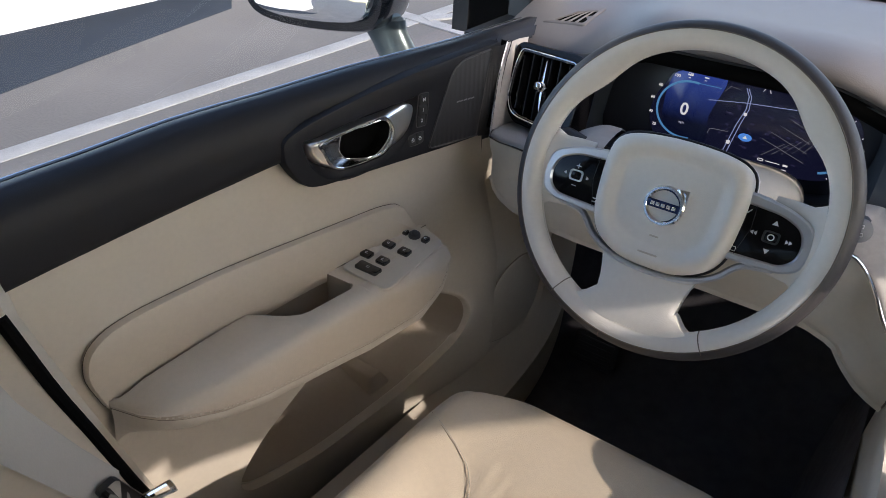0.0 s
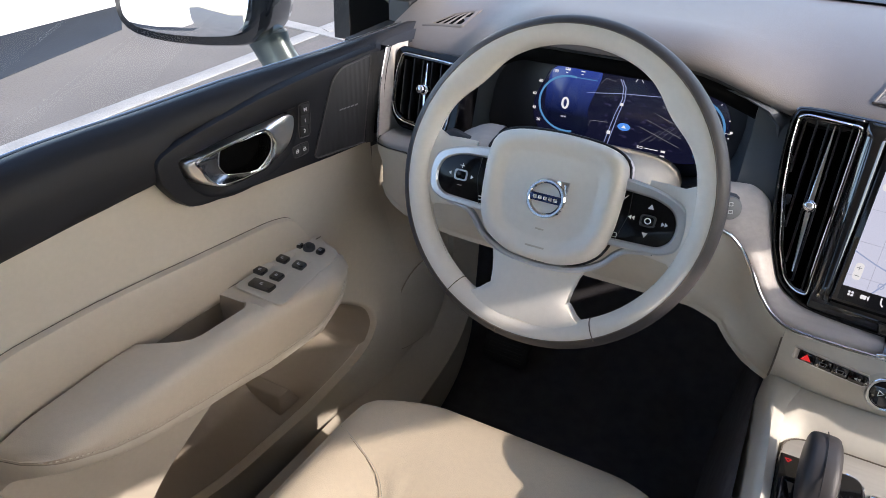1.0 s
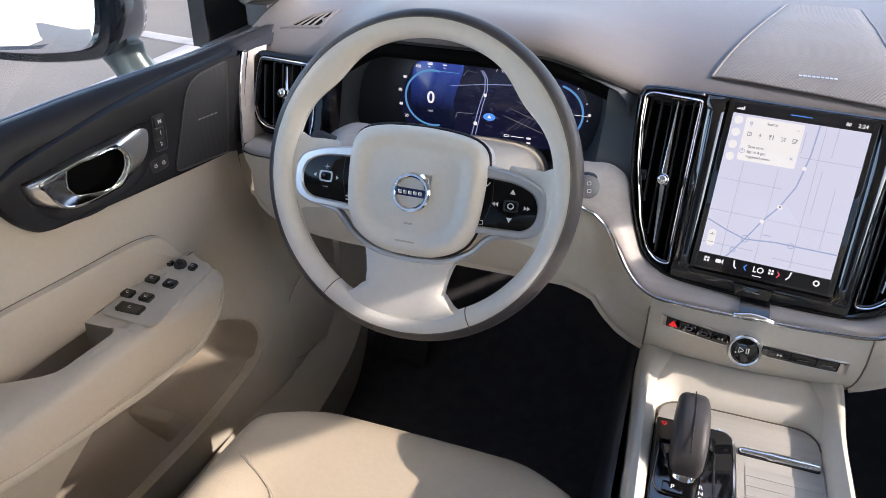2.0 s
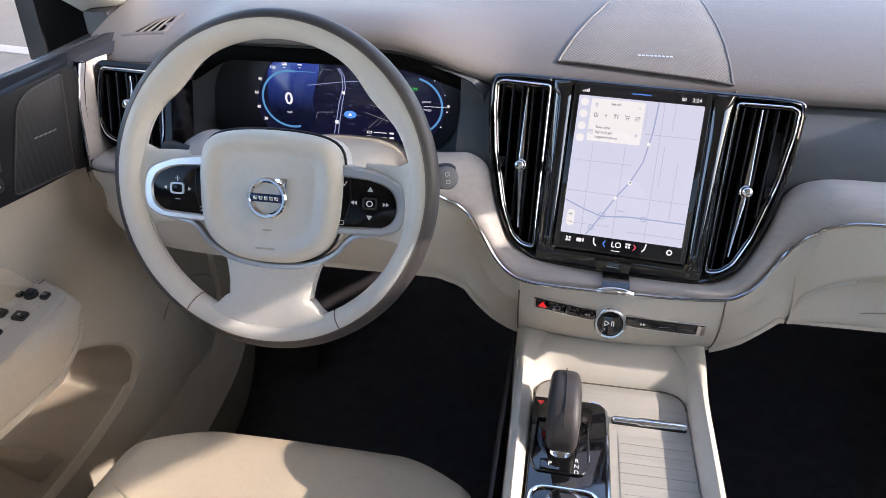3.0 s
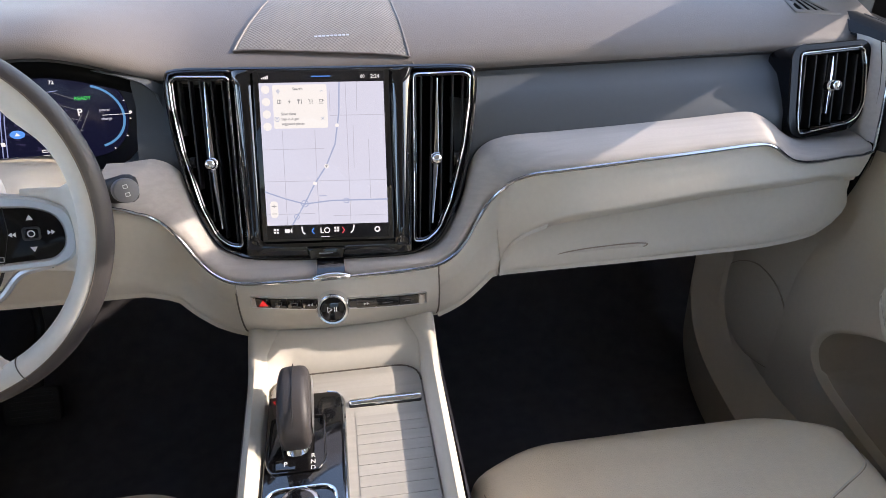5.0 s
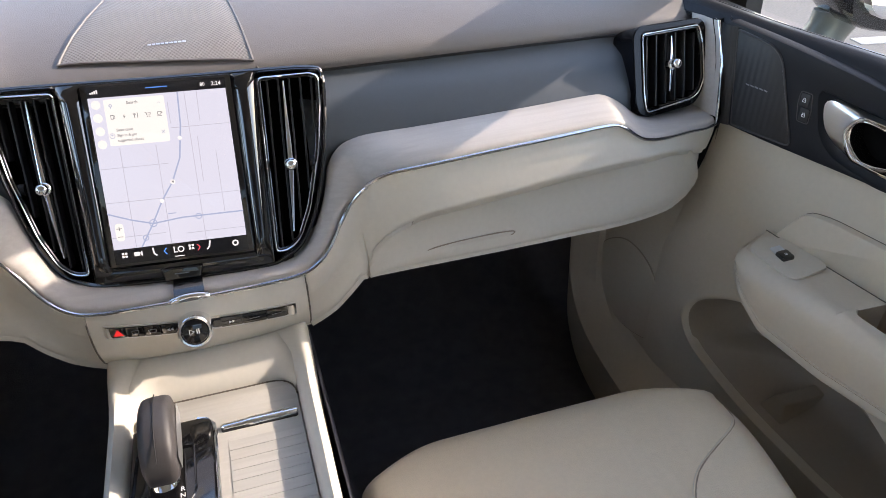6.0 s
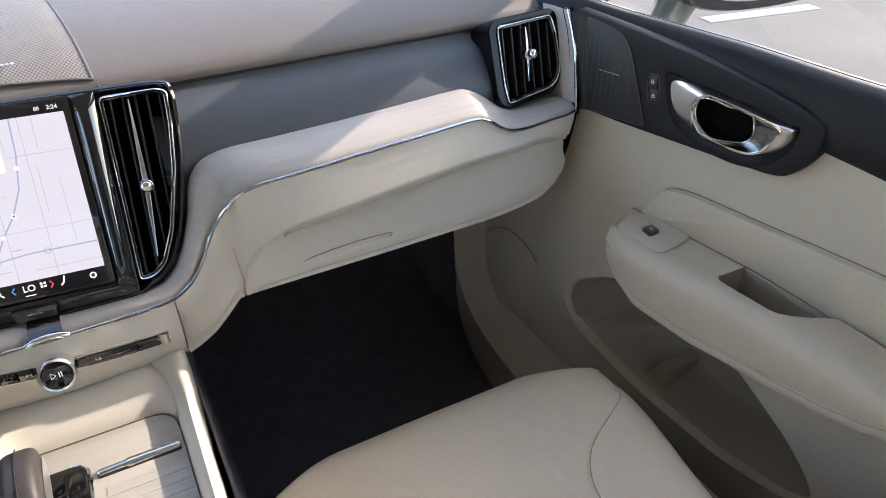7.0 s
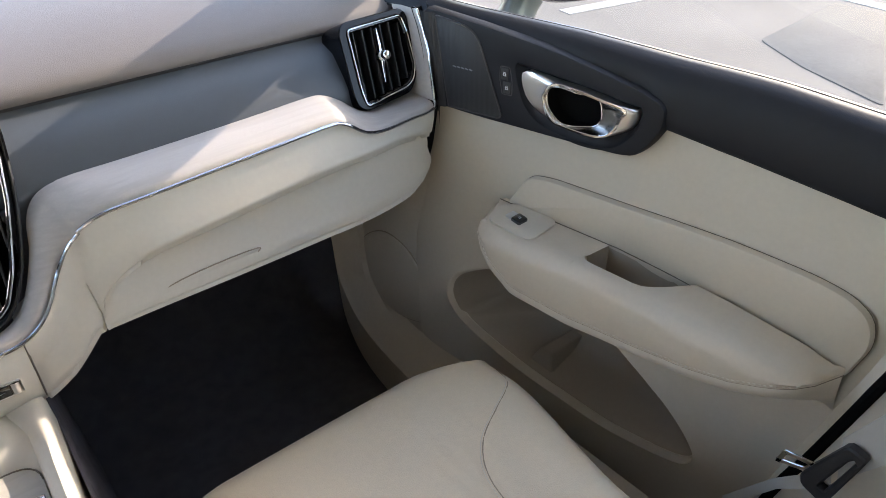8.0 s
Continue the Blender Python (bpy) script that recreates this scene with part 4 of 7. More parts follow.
def edge(x):
    """Rear edge of the dash top: y and z."""
    b = hood(x)
    return 0.813 + 0.02 * max(0, abs(x) - 0.6) - 0.018 * b, 1.132 - 0.004 * max(0, abs(x) - 0.55) / 0.15 + 0.046 * b


dash = thing("dashboard", "taupe and cream leather dashboard with pale driftwood trim", "dashboard", (0, 0.9, 0.9))
rows = []
for x in np.linspace(-0.728, 0.728, 120):
    ye, ze = edge(x)
    b = hood(x)
    row = [(x, ye + 0.020, ze - 0.017), (x, ye + 0.004, ze - 0.013), (x, ye, ze - 0.008), (x, ye + 0.001, ze - 0.002)]
    for dy, dz, k in ((0.006, 0.005, 1), (0.014, 0.011, 0.97), (0.03, 0.021, 0.9), (0.06, 0.034, 0.7), (0.10, 0.045, 0.42), (0.16, 0.055, 0.12), (0.25, 0.061, 0), (0.34, 0.060, 0), (0.46, 0.045, 0), (0.55, 0.02, 0)):
        zz = ze + dz - 0.046 * b * (1 - k) - 0.010 * max(0, (abs(x) - 0.62) / 0.1) ** 2 * min(1, dy / 0.05)
        row.append((x, ye + dy, zz))
    rows.append([Vector(p) for p in row])
thicken("dash_top", rows, 0.004, TAUPE, dash, "taupe leather dash top", 60)
bm = bmesh.new()
tube(bm, [Vector((x, edge(x)[0] + 0.004, edge(x)[1] - 0.0125)) for x in np.linspace(-0.73, 0.73, 90)], 0.0026, 6)
part("edge_gap", bm, BLACK, dash)
# black filler tube in place of the shade below the hood edge
bm = bmesh.new()
tube(bm, [Vector((x, edge(x)[0] + 0.014, edge(x)[1] - 0.024)) for x in np.linspace(-0.585, -0.168, 50)], 0.0125, 10)
part("hood_shade_fill", bm, VOID, dash, "black filler standing for shade under the instrument hood")
# shade on the rolled leather edge, put in as a black tube
bm = bmesh.new()
tube(bm, [Vector((x, edge(x)[0] + 0.003, edge(x)[1] - 0.009)) for x in np.linspace(-0.715, -0.575, 24)], 0.0085, 10)
part("edge_lip_shade", bm, BLACK, dash, "black strip for the shaded dash lip above the outer vent")
# windscreen base strip
bm = bmesh.new()
loft(bm, [[(x, 1.135 - 0.10 * abs(x) ** 2, 1.196 - 0.03 * max(0, (abs(x) - 0.6) / 0.1)), (x, 1.16 - 0.10 * abs(x) ** 2, 1.199 - 0.03 * max(0, (abs(x) - 0.6) / 0.1)), (x, 1.40, 1.17)] for x in np.linspace(-0.72, 0.72, 40)])
part("windscreen_strip", bm, BLACK, dash, "", 60)
# charcoal faces below the dash edge
for x0, x1 in ((0.150, 0.585), (-0.205, -0.163), (-0.585, -0.565)):
    rows, back = [], 0.016 if x1 == -0.163 else 0.0
    for x in np.linspace(x0, x1, 24):
        ye, ze = edge(min(x, -0.605) if x < -0.5 else x)
        rows.append([Vector((x, ye + 0.006, ze - 0.012)), Vector((x, ye - 0.002, ze - 0.022)), Vector((x, 0.787 + back, 1.102)), Vector((x, 0.765 + back, 1.080)), Vector((x, 0.752 + back, 1.064)), Vector((x, 0.748 + back, 1.045)), Vector((x, 0.742 + back, 1.00)), Vector((x, 0.74 + back, 0.95))])
    thicken("dash_face", rows, 0.003, SLATE, dash, "charcoal dash face", 60)

# driftwood band and chrome line: passenger shelf, round the stack, and under the outer vents
CHROME_R = [(0.0, 0.672, 0.9395), (0.06, 0.673, 0.9395), (0.108, 0.676, 0.9405), (0.131, 0.680, 0.948), (0.149, 0.689, 0.962), (0.167, 0.701, 0.986), (0.184, 0.706, 1.008), (0.203, 0.702, 1.026), (0.228, 0.694, 1.040), (0.27, 0.686, 1.047),
            (0.35, 0.684, 1.053), (0.43, 0.686, 1.057), (0.492, 0.687, 1.060), (0.512, 0.686, 1.056), (0.532, 0.685, 1.042), (0.548, 0.687, 1.034), (0.575, 0.692, 1.029), (0.62, 0.7025, 1.0265), (0.645, 0.7060, 1.0255), (0.665, 0.7115, 1.0265)]
WOOD_R = [(0.0, 0.703, 0.9430), (0.06, 0.6985, 0.9430), (0.10, 0.6960, 0.9465), (0.124, 0.6995, 0.9590), (0.140, 0.7080, 0.9810), (0.1545, 0.7205, 1.0100), (0.1650, 0.736, 1.040), (0.183, 0.746, 1.056), (0.215, 0.747, 1.063), (0.27, 0.745, 1.065),
          (0.35, 0.745, 1.067), (0.43, 0.747, 1.069), (0.492, 0.749, 1.071), (0.518, 0.750, 1.069), (0.545, 0.752, 1.055), (0.565, 0.754, 1.040), (0.590, 0.758, 1.030), (0.63, 0.762, 1.030), (0.652, 0.762, 1.031), (0.668, 0.762, 1.033)]
WOOD_L = [(0.0, 0.703, 0.9430), (0.065, 0.7080, 0.9450), (0.108, 0.7125, 0.9500), (0.1345, 0.7210, 0.9630), (0.1480, 0.7320, 0.9860), (0.1590, 0.7470, 1.0150), (0.1685, 0.7600, 1.042), (0.190, 0.760, 1.058)] + WOOD_R[8:]
dens = lambda pts, s, n=5: [Vector((s * p.x + CX * (abs(p.x) < 0.2), p.y, p.z)) for p in curve_pts(pts, n)]


END_EDGE = ((0.6655, 0.7110, 1.034), (0.6665, 0.7145, 1.049), (0.6685, 0.7205, 1.072), (0.671, 0.7285, 1.0965), (0.674, 0.742, 1.121), (0.678, 0.760, 1.142))


def band(name, a, b, material, label=""):
    bm, rows = bmesh.new(), []
    for p, q in zip(a, b):
        u = (q - p)
        up = Vector((0, -0.35, 1)).normalized() * 0.004
        rows.append([p + Vector((0, 0.012, -0.012)), p + Vector((0, 0.0, -0.002)), p + Vector((0, 0.001, 0.002)), p + u * 0.1 + up * 0.9, p + u * 0.35 + up * 1.3, p + u * 0.7 + up, p + u, p + u * 1.0 + Vector((0, 0.012, -0.008))])
    loft(bm, rows)
    return part(name, bm, material, dash, label, 60)


for s in (1, -1):
    a, b = dens(CHROME_R, s), dens(WOOD_R if s > 0 else WOOD_L, s)
    cut = len(a) if s > 0 else 5 * 8 + 3
    band("wood_trim", a[:cut], b[:cut], WOOD, "pale matt driftwood trim")
    bm = bmesh.new()
    tube(bm, [p + Vector((0, -0.0035, -0.001)) for p in a[:cut]] + ([Vector((s * x, y, z)) for x, y, z in END_EDGE] if s > 0 else []), 0.0020, 8)
    part("chrome_strip", bm, DULL, dash)
    if s < 0:
        band("wood_trim", a[5 * 12:], b[5 * 12:], WOOD)
        bm = bmesh.new()
        tube(bm, [p + Vector((0, -0.0035, -0.001)) for p in a[5 * 12:]] + [Vector((s * x, y, z)) for x, y, z in END_EDGE], 0.0015, 8)
        part("chrome_strip", bm, DULL, dash)
    # cap beside the outer vent, with a black strip as the gap's shade towards the door
    inner = ((0.660, 0.760, 1.031), (0.662, 0.752, 1.050), (0.665, 0.757, 1.068), (0.669, 0.766, 1.0925), (0.673, 0.778, 1.117), (0.678, 0.792, 1.140))
    bm = bmesh.new()
    rows = []
    for p, q in zip(END_EDGE, inner):
        p, q = Vector(p), Vector(q)
        rows.append([Vector((s * v.x, v.y, v.z)) for v in (p + Vector((0.004, 0.012, 0)), p + Vector((0.0015, 0.002, 0)), p + Vector((-0.0005, 0.0008, 0)), p.lerp(q, 0.3) + Vector((-0.0012, -0.0012, 0)), p.lerp(q, 0.65) + Vector((-0.0008, -0.0012, 0)), q, q + Vector((-0.006, 0.016, 0)))])
    loft(bm, rows)
    part("end_cap", bm, WOOD, dash, "driftwood cap beside the outer vent", 60)
    bm = bmesh.new()
    rows = []
    for x, y, z in END_EDGE[::-1] if s < 0 else END_EDGE[::-1] + ((0.666, 0.716, 1.018), (0.666, 0.722, 0.990), (0.667, 0.730, 0.960), (0.667, 0.740, 0.930)):
        rows.append([Vector((s * (x + a), y + b, z)) for a, b in ((-0.002, 0.010), (0.003, 0.006), (0.010, 0.006), (0.016, 0.008), (0.035, 0.06))])
    loft(bm, rows)
    part("end_gap_shade", bm, VOID, dash, "black strip standing for the shaded gap at the dash end")

# cream lower panels; right: above the glovebox lid, left: knee panel
LOW_X = (0.116, 0.132, 0.150, 0.168, 0.185, 0.205, 0.23, 0.27, 0.35, 0.43, 0.49, 0.515, 0.535, 0.55, 0.58, 0.62, 0.645, 0.660, 0.673)
LOW_BOT = (0.842, 0.850, 0.862, 0.880, 0.898, 0.900, 0.900, 0.900, 0.900, 0.900, 0.901, 0.901, 0.902, 0.902, 0.904, 0.908, 0.915, 0.924, 0.938)
LOW_BY = (0.702, 0.701, 0.700, 0.700, 0.701, 0.702, 0.702, 0.702, 0.702, 0.703, 0.703, 0.703, 0.703, 0.704, 0.706, 0.710, 0.716, 0.722, 0.731)


def lid_top(x):
    """Upper edge of the glovebox lid, rounded down to the panel's lower edge at its inner end."""
    q = min(1.0, max(0.0, (x - 0.197) / 0.080))
    zb_ = lerp_table(x, LOW_X, LOW_BOT)
    zt_ = lerp_table(x, (0.24, 0.30, 0.37, 0.445, 0.52, 0.60, 0.64, 0.673), (0.971, 0.977, 0.984, 0.991, 0.996, 0.996, 0.990, 0.982))
    return zb_ + (zt_ - zb_) * math.sqrt(1 - (1 - q) ** 2)


def low_rows(s, x0, x1, n=90):
    ch = curve_pts(CHROME_R, 6)
    xs, ys, zs = [p.x for p in ch], [p.y for p in ch], [p.z for p in ch]
    rows = []
    for x in np.linspace(x0, x1, n):
        yt, zt = lerp_table(x, xs, ys), lerp_table(x, xs, zs)
        yb, zb_ = lerp_table(x, LOW_X, LOW_BY), lerp_table(x, LOW_X, LOW_BOT) + (0.016 * smooth01((x - 0.165) / 0.06) if s < 0 else 0.0)
        lid_here = s > 0 and x > 0.197
        zc = lid_top(x) + 0.001 if lid_here else zt + (zb_ - zt) * (0.5 - 0.03 * smooth01((x - 0.2) / 0.06))
        yc = (yt + yb) / 2 + 0.003
        if lid_here:
            d = 0.028 * smooth01((x - 0.19) / 0.10) * (1 - 0.9 * smooth01((x - 0.44) / 0.235))
            yc, zc = yc - d, zc + d * 0.62
            tail = [(yc + 0.001, zc - 0.0015), (yc + 0.008, zc - 0.006), (yc + 0.025, zc - 0.014), (yc + 0.05, zc - 0.018), (yc + 0.16, zc - 0.0)]
        else:
            tail = [(yc + (yb - yc - 0.004) * 0.5, zc - 0.004 + (zb_ - zc) * 0.55), (yb - 0.003, zb_ + 0.012), (yb + 0.002, zb_), (yb + 0.03, zb_ - 0.002), (yb + 0.16, zb_ + 0.02)]
        rows.append([Vector((s * x + CX * (x < 0.2), y, z)) for y, z in [(yt + 0.010, zt - 0.001), (yt, zt - 0.004), (yt + 0.001, zt + (zc - zt) * 0.4), (yc - 0.002, zc + 0.006), (yc, zc)] + tail])
    return rows


thicken("lower_panel", low_rows(1, 0.117, 0.666), 0.004, SOFT, dash, "cream lower dash panel", 60)
thicken("knee_panel", low_rows(-1, 0.117, 0.666), 0.004, SOFT, dash, "cream knee panel under the wheel", 60)
# glovebox lid
rows = []
for x in np.linspace(0.199, 0.667, 64):
    e = smooth01((x - 0.60) / 0.075)
    zb_ = lerp_table(x, LOW_X, LOW_BOT) - 0.001 + 0.010 * e
    zt = max(lid_top(x), zb_ + 0.003)
    y = lerp_table(x, LOW_X, LOW_BY)
    yc = y + 0.009 - 0.006 * (1 - smooth01((x - 0.20) / 0.10))
    w = lambda f: zb_ + (zt - zb_) * f
    rows.append([Vector((x, yy, zz)) for yy, zz in ((yc + 0.014, w(1.0) + 0.001), (yc + 0.004, w(1.0)), (yc + 0.0005, w(0.96)), (yc - 0.003, w(0.82)), (yc - 0.005, w(0.6)), (yc - 0.0045, w(0.42)), ((yc + y) / 2 - 0.004, w(0.24)), (y - 0.003, w(0.10)), (y + 0.001, w(0.02)), (y + 0.010, w(0.0)), (y + 0.05, w(0.0)))])
lid = thicken("glovebox_lid", rows, 0.004, SOFT, dash, "cream glovebox lid", 60)
gy = lambda u, v, h: Vector((u, 0.7010 + (0.935 - v) * 0.16 - h, v))
gh = curve_pts([(0.2595, 0.9100), (0.2700, 0.9180), (0.305, 0.9235), (0.3574, 0.9255), (0.3880, 0.9230), (0.3700, 0.9140), (0.310, 0.9080), (0.268, 0.9060)], 5, True)
bm = bmesh.new()
plate(bm, gh, gy, -0.006, 0.0008, 0.0024, 0.0, 4)
part("lid_handle", bm, SOFT, lid)
bm = bmesh.new()
tube(bm, [gy(p.x, p.y, 0.0006) for p in gh], 0.0008, 6, True)
part("handle_gap", bm, LINER, lid)

# ---- centre stack ----
STACK = basis((-0.0031, 0.7106, 0.9678), (0.9964, -0.0838, -0.0124), (0.046, 0.4131, 0.9095))       # turned a little to the driver
sv = lambda z: (z - 0.975) * 1.1611
st = flat(STACK)
stack = thing("centre_stack", "gloss black centre stack panel holding screen and vents", "dashboard panel", (CX, 0.75, 1.0))
half = [(0.0, 0.1925), (0.10, 0.1930), (0.160, 0.1922), (0.1735, 0.1830), (0.1730, 0.150), (0.1665, 0.100), (0.1545, 0.050), (0.1420, 0.018), (0.1270, -0.006), (0.108, -0.0180), (0.085, -0.0245), (0.0, -0.0270)]
outline = curve_pts([(-x, y) for x, y in half[::-1][:-1]] + half[:-1], 3, True)
bm = bmesh.new()
plate(bm, outline, st, -0.045, -0.0260, 0.003)
part("panel", bm, GLOSS, stack)
bm = bmesh.new()
frame_ring(bm, outline, inset(outline, 0.005), st, -0.035, 0.003, 0.002, -0.0255)
part("panel_rim", bm, GLOSS, stack)
bm = bmesh.new()
plate(bm, rounded([(-0.0955, -0.021), (0.0955, -0.021), (0.0995, 0.1905), (-0.0995, 0.1905)], 0.004), st, -0.03, 0.002, 0.002)
part("screen_mount", bm, GLOSS, stack)
# rounded gloss bars between the screen and the vents
for s in (-1, 1):
    bm = bmesh.new()
    rows = []
    for v in np.linspace(-0.012, 0.1895, 24):
        f = (v + 0.012) / 0.2015
        a, b = 0.0735 + 0.0015 * f, 0.0940 + 0.0050 * f
        tip = min(1.0, (v + 0.0125) / 0.012, (0.1900 - v) / 0.006)
        rows.append([st(s * (a + (b - a) * q), v, 0.0015 + 0.0085 * math.sin(math.pi * (0.06 + 0.90 * q)) ** 0.8 * math.sqrt(max(tip, 0.0))) for q in np.linspace(0, 1, 13)])
    loft(bm, rows)
    part("side_bar", bm, GLOSS, stack, "", 60)
# lower chin with a raised middle
bm = bmesh.new()
rows = []
for u in np.linspace(-0.088, 0.088, 30):
    e = 1 - (abs(u) / 0.088) ** 4
    rows.append([st(u, v, 0.001 + h * e) for v, h in ((-0.0020, 0.0), (-0.0045, 0.0050), (-0.009, 0.0065), (-0.015, 0.0050), (-0.0225 + 0.003 * (u / 0.088) ** 2, 0.0))])
loft(bm, rows)
part("chin", bm, GLOSS, stack, "", 60)

vent_half = [(0.1015, 0.1835), (0.160, 0.1845), (0.1680, 0.1800), (0.1665, 0.150), (0.1590, 0.100), (0.1420, 0.036), (0.1275, 0.0040), (0.1140, -0.0075), (0.0975, -0.0095)]


def slats(parent, place, outline, x0, x1, n, lean=0.0, h=-0.004):
    """Upright fins across an opening; lean: how far they tilt sideways for each metre of height."""
    vc = sum(p[1] for p in outline) / len(outline)
    pts = [Vector((p[0] - lean * (p[1] - vc), p[1])) for p in outline]
    for k in range(n):
        u = x0 + (x1 - x0) * (k + 0.5) / n
        cr = []
        for i in range(len(pts)):
            a, b = pts[i - 1], pts[i]
            if (a.x - u) * (b.x - u) < 0:
                cr.append(a.y + (b.y - a.y) * (u - a.x) / (b.x - a.x))
        if len(cr) < 2:
            continue
        lo, hi = min(cr) + 0.001, max(cr) - 0.001
        ul, uh = u + lean * (lo - vc), u + lean * (hi - vc)
        bm = bmesh.new()
        plate(bm, [(ul - 0.0011, lo), (ul + 0.0011, lo), (uh + 0.0011, hi), (uh - 0.0011, hi)], place, h - 0.016, h, 0.0008)
        part("slat", bm, BLACK, parent)


def vent(label, place, outline, knob, blade, slat_n, group, lean=0.0, wheel_at=None):
    o = place(knob[0], knob[1], 0)
    t = thing("air_vent", label, "air vent", o, group)
    fine = rounded(outline, 0.007, 5)
    bm = bmesh.new()
    plate(bm, fine, place, -0.0255, -0.0235, 0.0002)
    part("cavity", bm, VOID, t)
    bm = bmesh.new()
    frame_ring(bm, fine, inset(fine, 0.0018), place, -0.0255, 0.0046, 0.0008, 0.0015)
    part("surround", bm, CHROME, t, "bright chrome surround")
    bm = bmesh.new()
    frame_ring(bm, inset(fine, 0.0017), inset(fine, 0.0042), place, -0.0245, 0.0024, 0.0009, -0.0235)
    part("inner_wall", bm, GLOSS, t)
    us = [p.x for p in fine]
    slats(t, place, [(p.x, p.y) for p in inset(fine, 0.0040)], min(us) + 0.005, max(us) - 0.005, slat_n, lean)
    bm = bmesh.new()
    k = Vector(knob)
    for e in (Vector(blade[0]), Vector(blade[1])):
        q = Vector((k.y - e.y, e.x - k.x)).normalized()
        plate(bm, [k - q * 0.0030, e - q * 0.0009, e + q * 0.0009, k + q * 0.0030], place, -0.006, 0.003, 0.0008)
    part("vane", bm, CHROME, t, "chrome centre blade")
    bm = bmesh.new()
    loft(bm, [[place(knob[0] + r * math.cos(a), knob[1] + r * math.sin(a), h) for a in np.linspace(0, 2 * math.pi, 24, endpoint=False)] for h, r in ((-0.002, 0.0070), (0.0045, 0.0070), (0.0055, 0.0062), (0.006, 0.0050), (0.009, 0.0058), (0.0125, 0.0064), (0.0155, 0.0056), (0.0172, 0.0034), (0.0177, 0.0008))], True, True)
    part("knob", bm, CHROME, t, "chrome ball knob")
    if wheel_at:
        bm = bmesh.new()
        loft(bm, [[place(wheel_at[0] + x, wheel_at[1] + (0.0058 + (0.0004 if j % 2 else 0)) * math.cos(a), -0.007 + 0.0062 * math.sin(a)) for j, a in enumerate(np.linspace(0, 2 * math.pi, 28, endpoint=False))] for x in (-0.0026, 0.0026)], True, True)
        part("thumb_wheel", bm, BLACK, t, "ribbed black thumb wheel")
    return t


for s in (-1, 1):
    vent("tall gloss black centre air vent with chrome surround", st, [(s * u, v) for u, v in vent_half][::s], (s * 0.1265, 0.0875), ((s * 0.1292, 0.1775), (s * 0.1202, 0.0130)), 5, "dashboard air vents", s * 0.035, (s * 0.1500, 0.0890))

# touchscreen
scr = thing("touchscreen", "portrait touchscreen showing a pale street map", "screen", STACK @ Vector((0, 0.08, 0.008)))
SW, V0, V1 = 0.1385, 0.0000, 0.1860
bm = bmesh.new()
plate(bm, rect(SW + 0.012, V1 - V0 + 0.006, 0.003, 0, (V0 + V1) / 2), st, 0.0, 0.0085, 0.001)
part("bezel", bm, GLOSS, scr)
bm = bmesh.new()
plate(bm, rect(SW, V1 - V0, 0.001, 0, (V0 + V1) / 2), st, 0.008, 0.0089, 0.0002)
part("display", bm, SCREEN_BASE, scr)
M0, M1 = 0.0160, 0.1748          # the map's lower and upper edge
bm = bmesh.new()
plate(bm, rect(SW - 0.001, M1 - M0, 0.0008, 0, (M0 + M1) / 2), st, 0.0085, 0.0092, 0.0001)
part("map_view", bm, SCREEN_MAP, scr)
mp = lambda u, v: (-SW / 2 + SW * u, M1 - (M1 - M0) * v)         # 0..1 across and down
on_map = lambda u, v, h: st(u, v, 0.0092 + h)


def drawn(name, lines, width, material, h=0.0002):
    bm = bmesh.new()
    for ln in lines:
        strokes(bm, [mp(*p) for p in ln], width, on_map, h)
    return part(name, bm, material, scr)


drawn("street_grid", [[(0.0, 0.46), (0.5, 0.46)], [(0.0, 0.685), (1.0, 0.69)], [(0.17, 0.33), (0.17, 1.0)], [(0.43, 0.33), (0.43, 1.0)], [(0.69, 0.0), (0.69, 1.0)], [(0.0, 0.92), (0.4, 0.92)], [(0.55, 0.94), (1.0, 0.94)], [(0.56, 0.23), (1.0, 0.23)], [(0.78, 0.0), (0.775, 0.2)], [(0.74, 0.3), (0.735, 0.6)], [(0.86, 0.4), (0.86, 0.82)], [(0.56, 0.06), (0.56, 0.2)]], 0.0006, SCREEN_GREY, 0.00015)
drawn("main_road", [[(0.642, 0.0), (0.63, 0.21), (0.588, 0.43), (0.507, 0.585), (0.41, 0.705), (0.32, 0.847), (0.21, 1.0)], [(0.0, 0.755), (0.164, 0.81), (0.32, 0.85), (0.54, 0.83), (1.0, 0.83)]], 0.0015, SCREEN_LINE, 0.0003)
drawn("junction", [[(0.32 + 0.028 * math.cos(a), 0.847 + 0.024 * math.sin(a)) for a in np.linspace(0, 2 * math.pi, 13)], [(0.25 + 0.02 * math.cos(a), 0.94 + 0.018 * math.sin(a)) for a in np.linspace(0, 2 * math.pi, 11)], [(0.66 + 0.022 * math.cos(a), 0.833 + 0.018 * math.sin(a)) for a in np.linspace(0, 2 * math.pi, 11)], [(0.44, 0.795), (0.50, 0.795)]], 0.0009, SCREEN_LINE, 0.0003)
bm = bmesh.new()
plate(bm, rect(SW * 0.43, (M1 - M0) * 0.30, 0.002, *mp(0.325, 0.165)), on_map, 0.0, 0.0006, 0.0001)
card = part("search_card", bm, SCREEN_CARD, scr)
on_card = lambda u, v, h: st(u, v, 0.0099 + h)
cm = lambda u, v: STACK @ Matrix.Translation((*mp(u, v), 0.0100))
words("lettering", "Search", 0.0042, cm(0.31, 0.045), SCREEN_INK, card)
words("lettering", "Save time", 0.0042, cm(0.17, 0.215), SCREEN_INK, card, "LEFT")
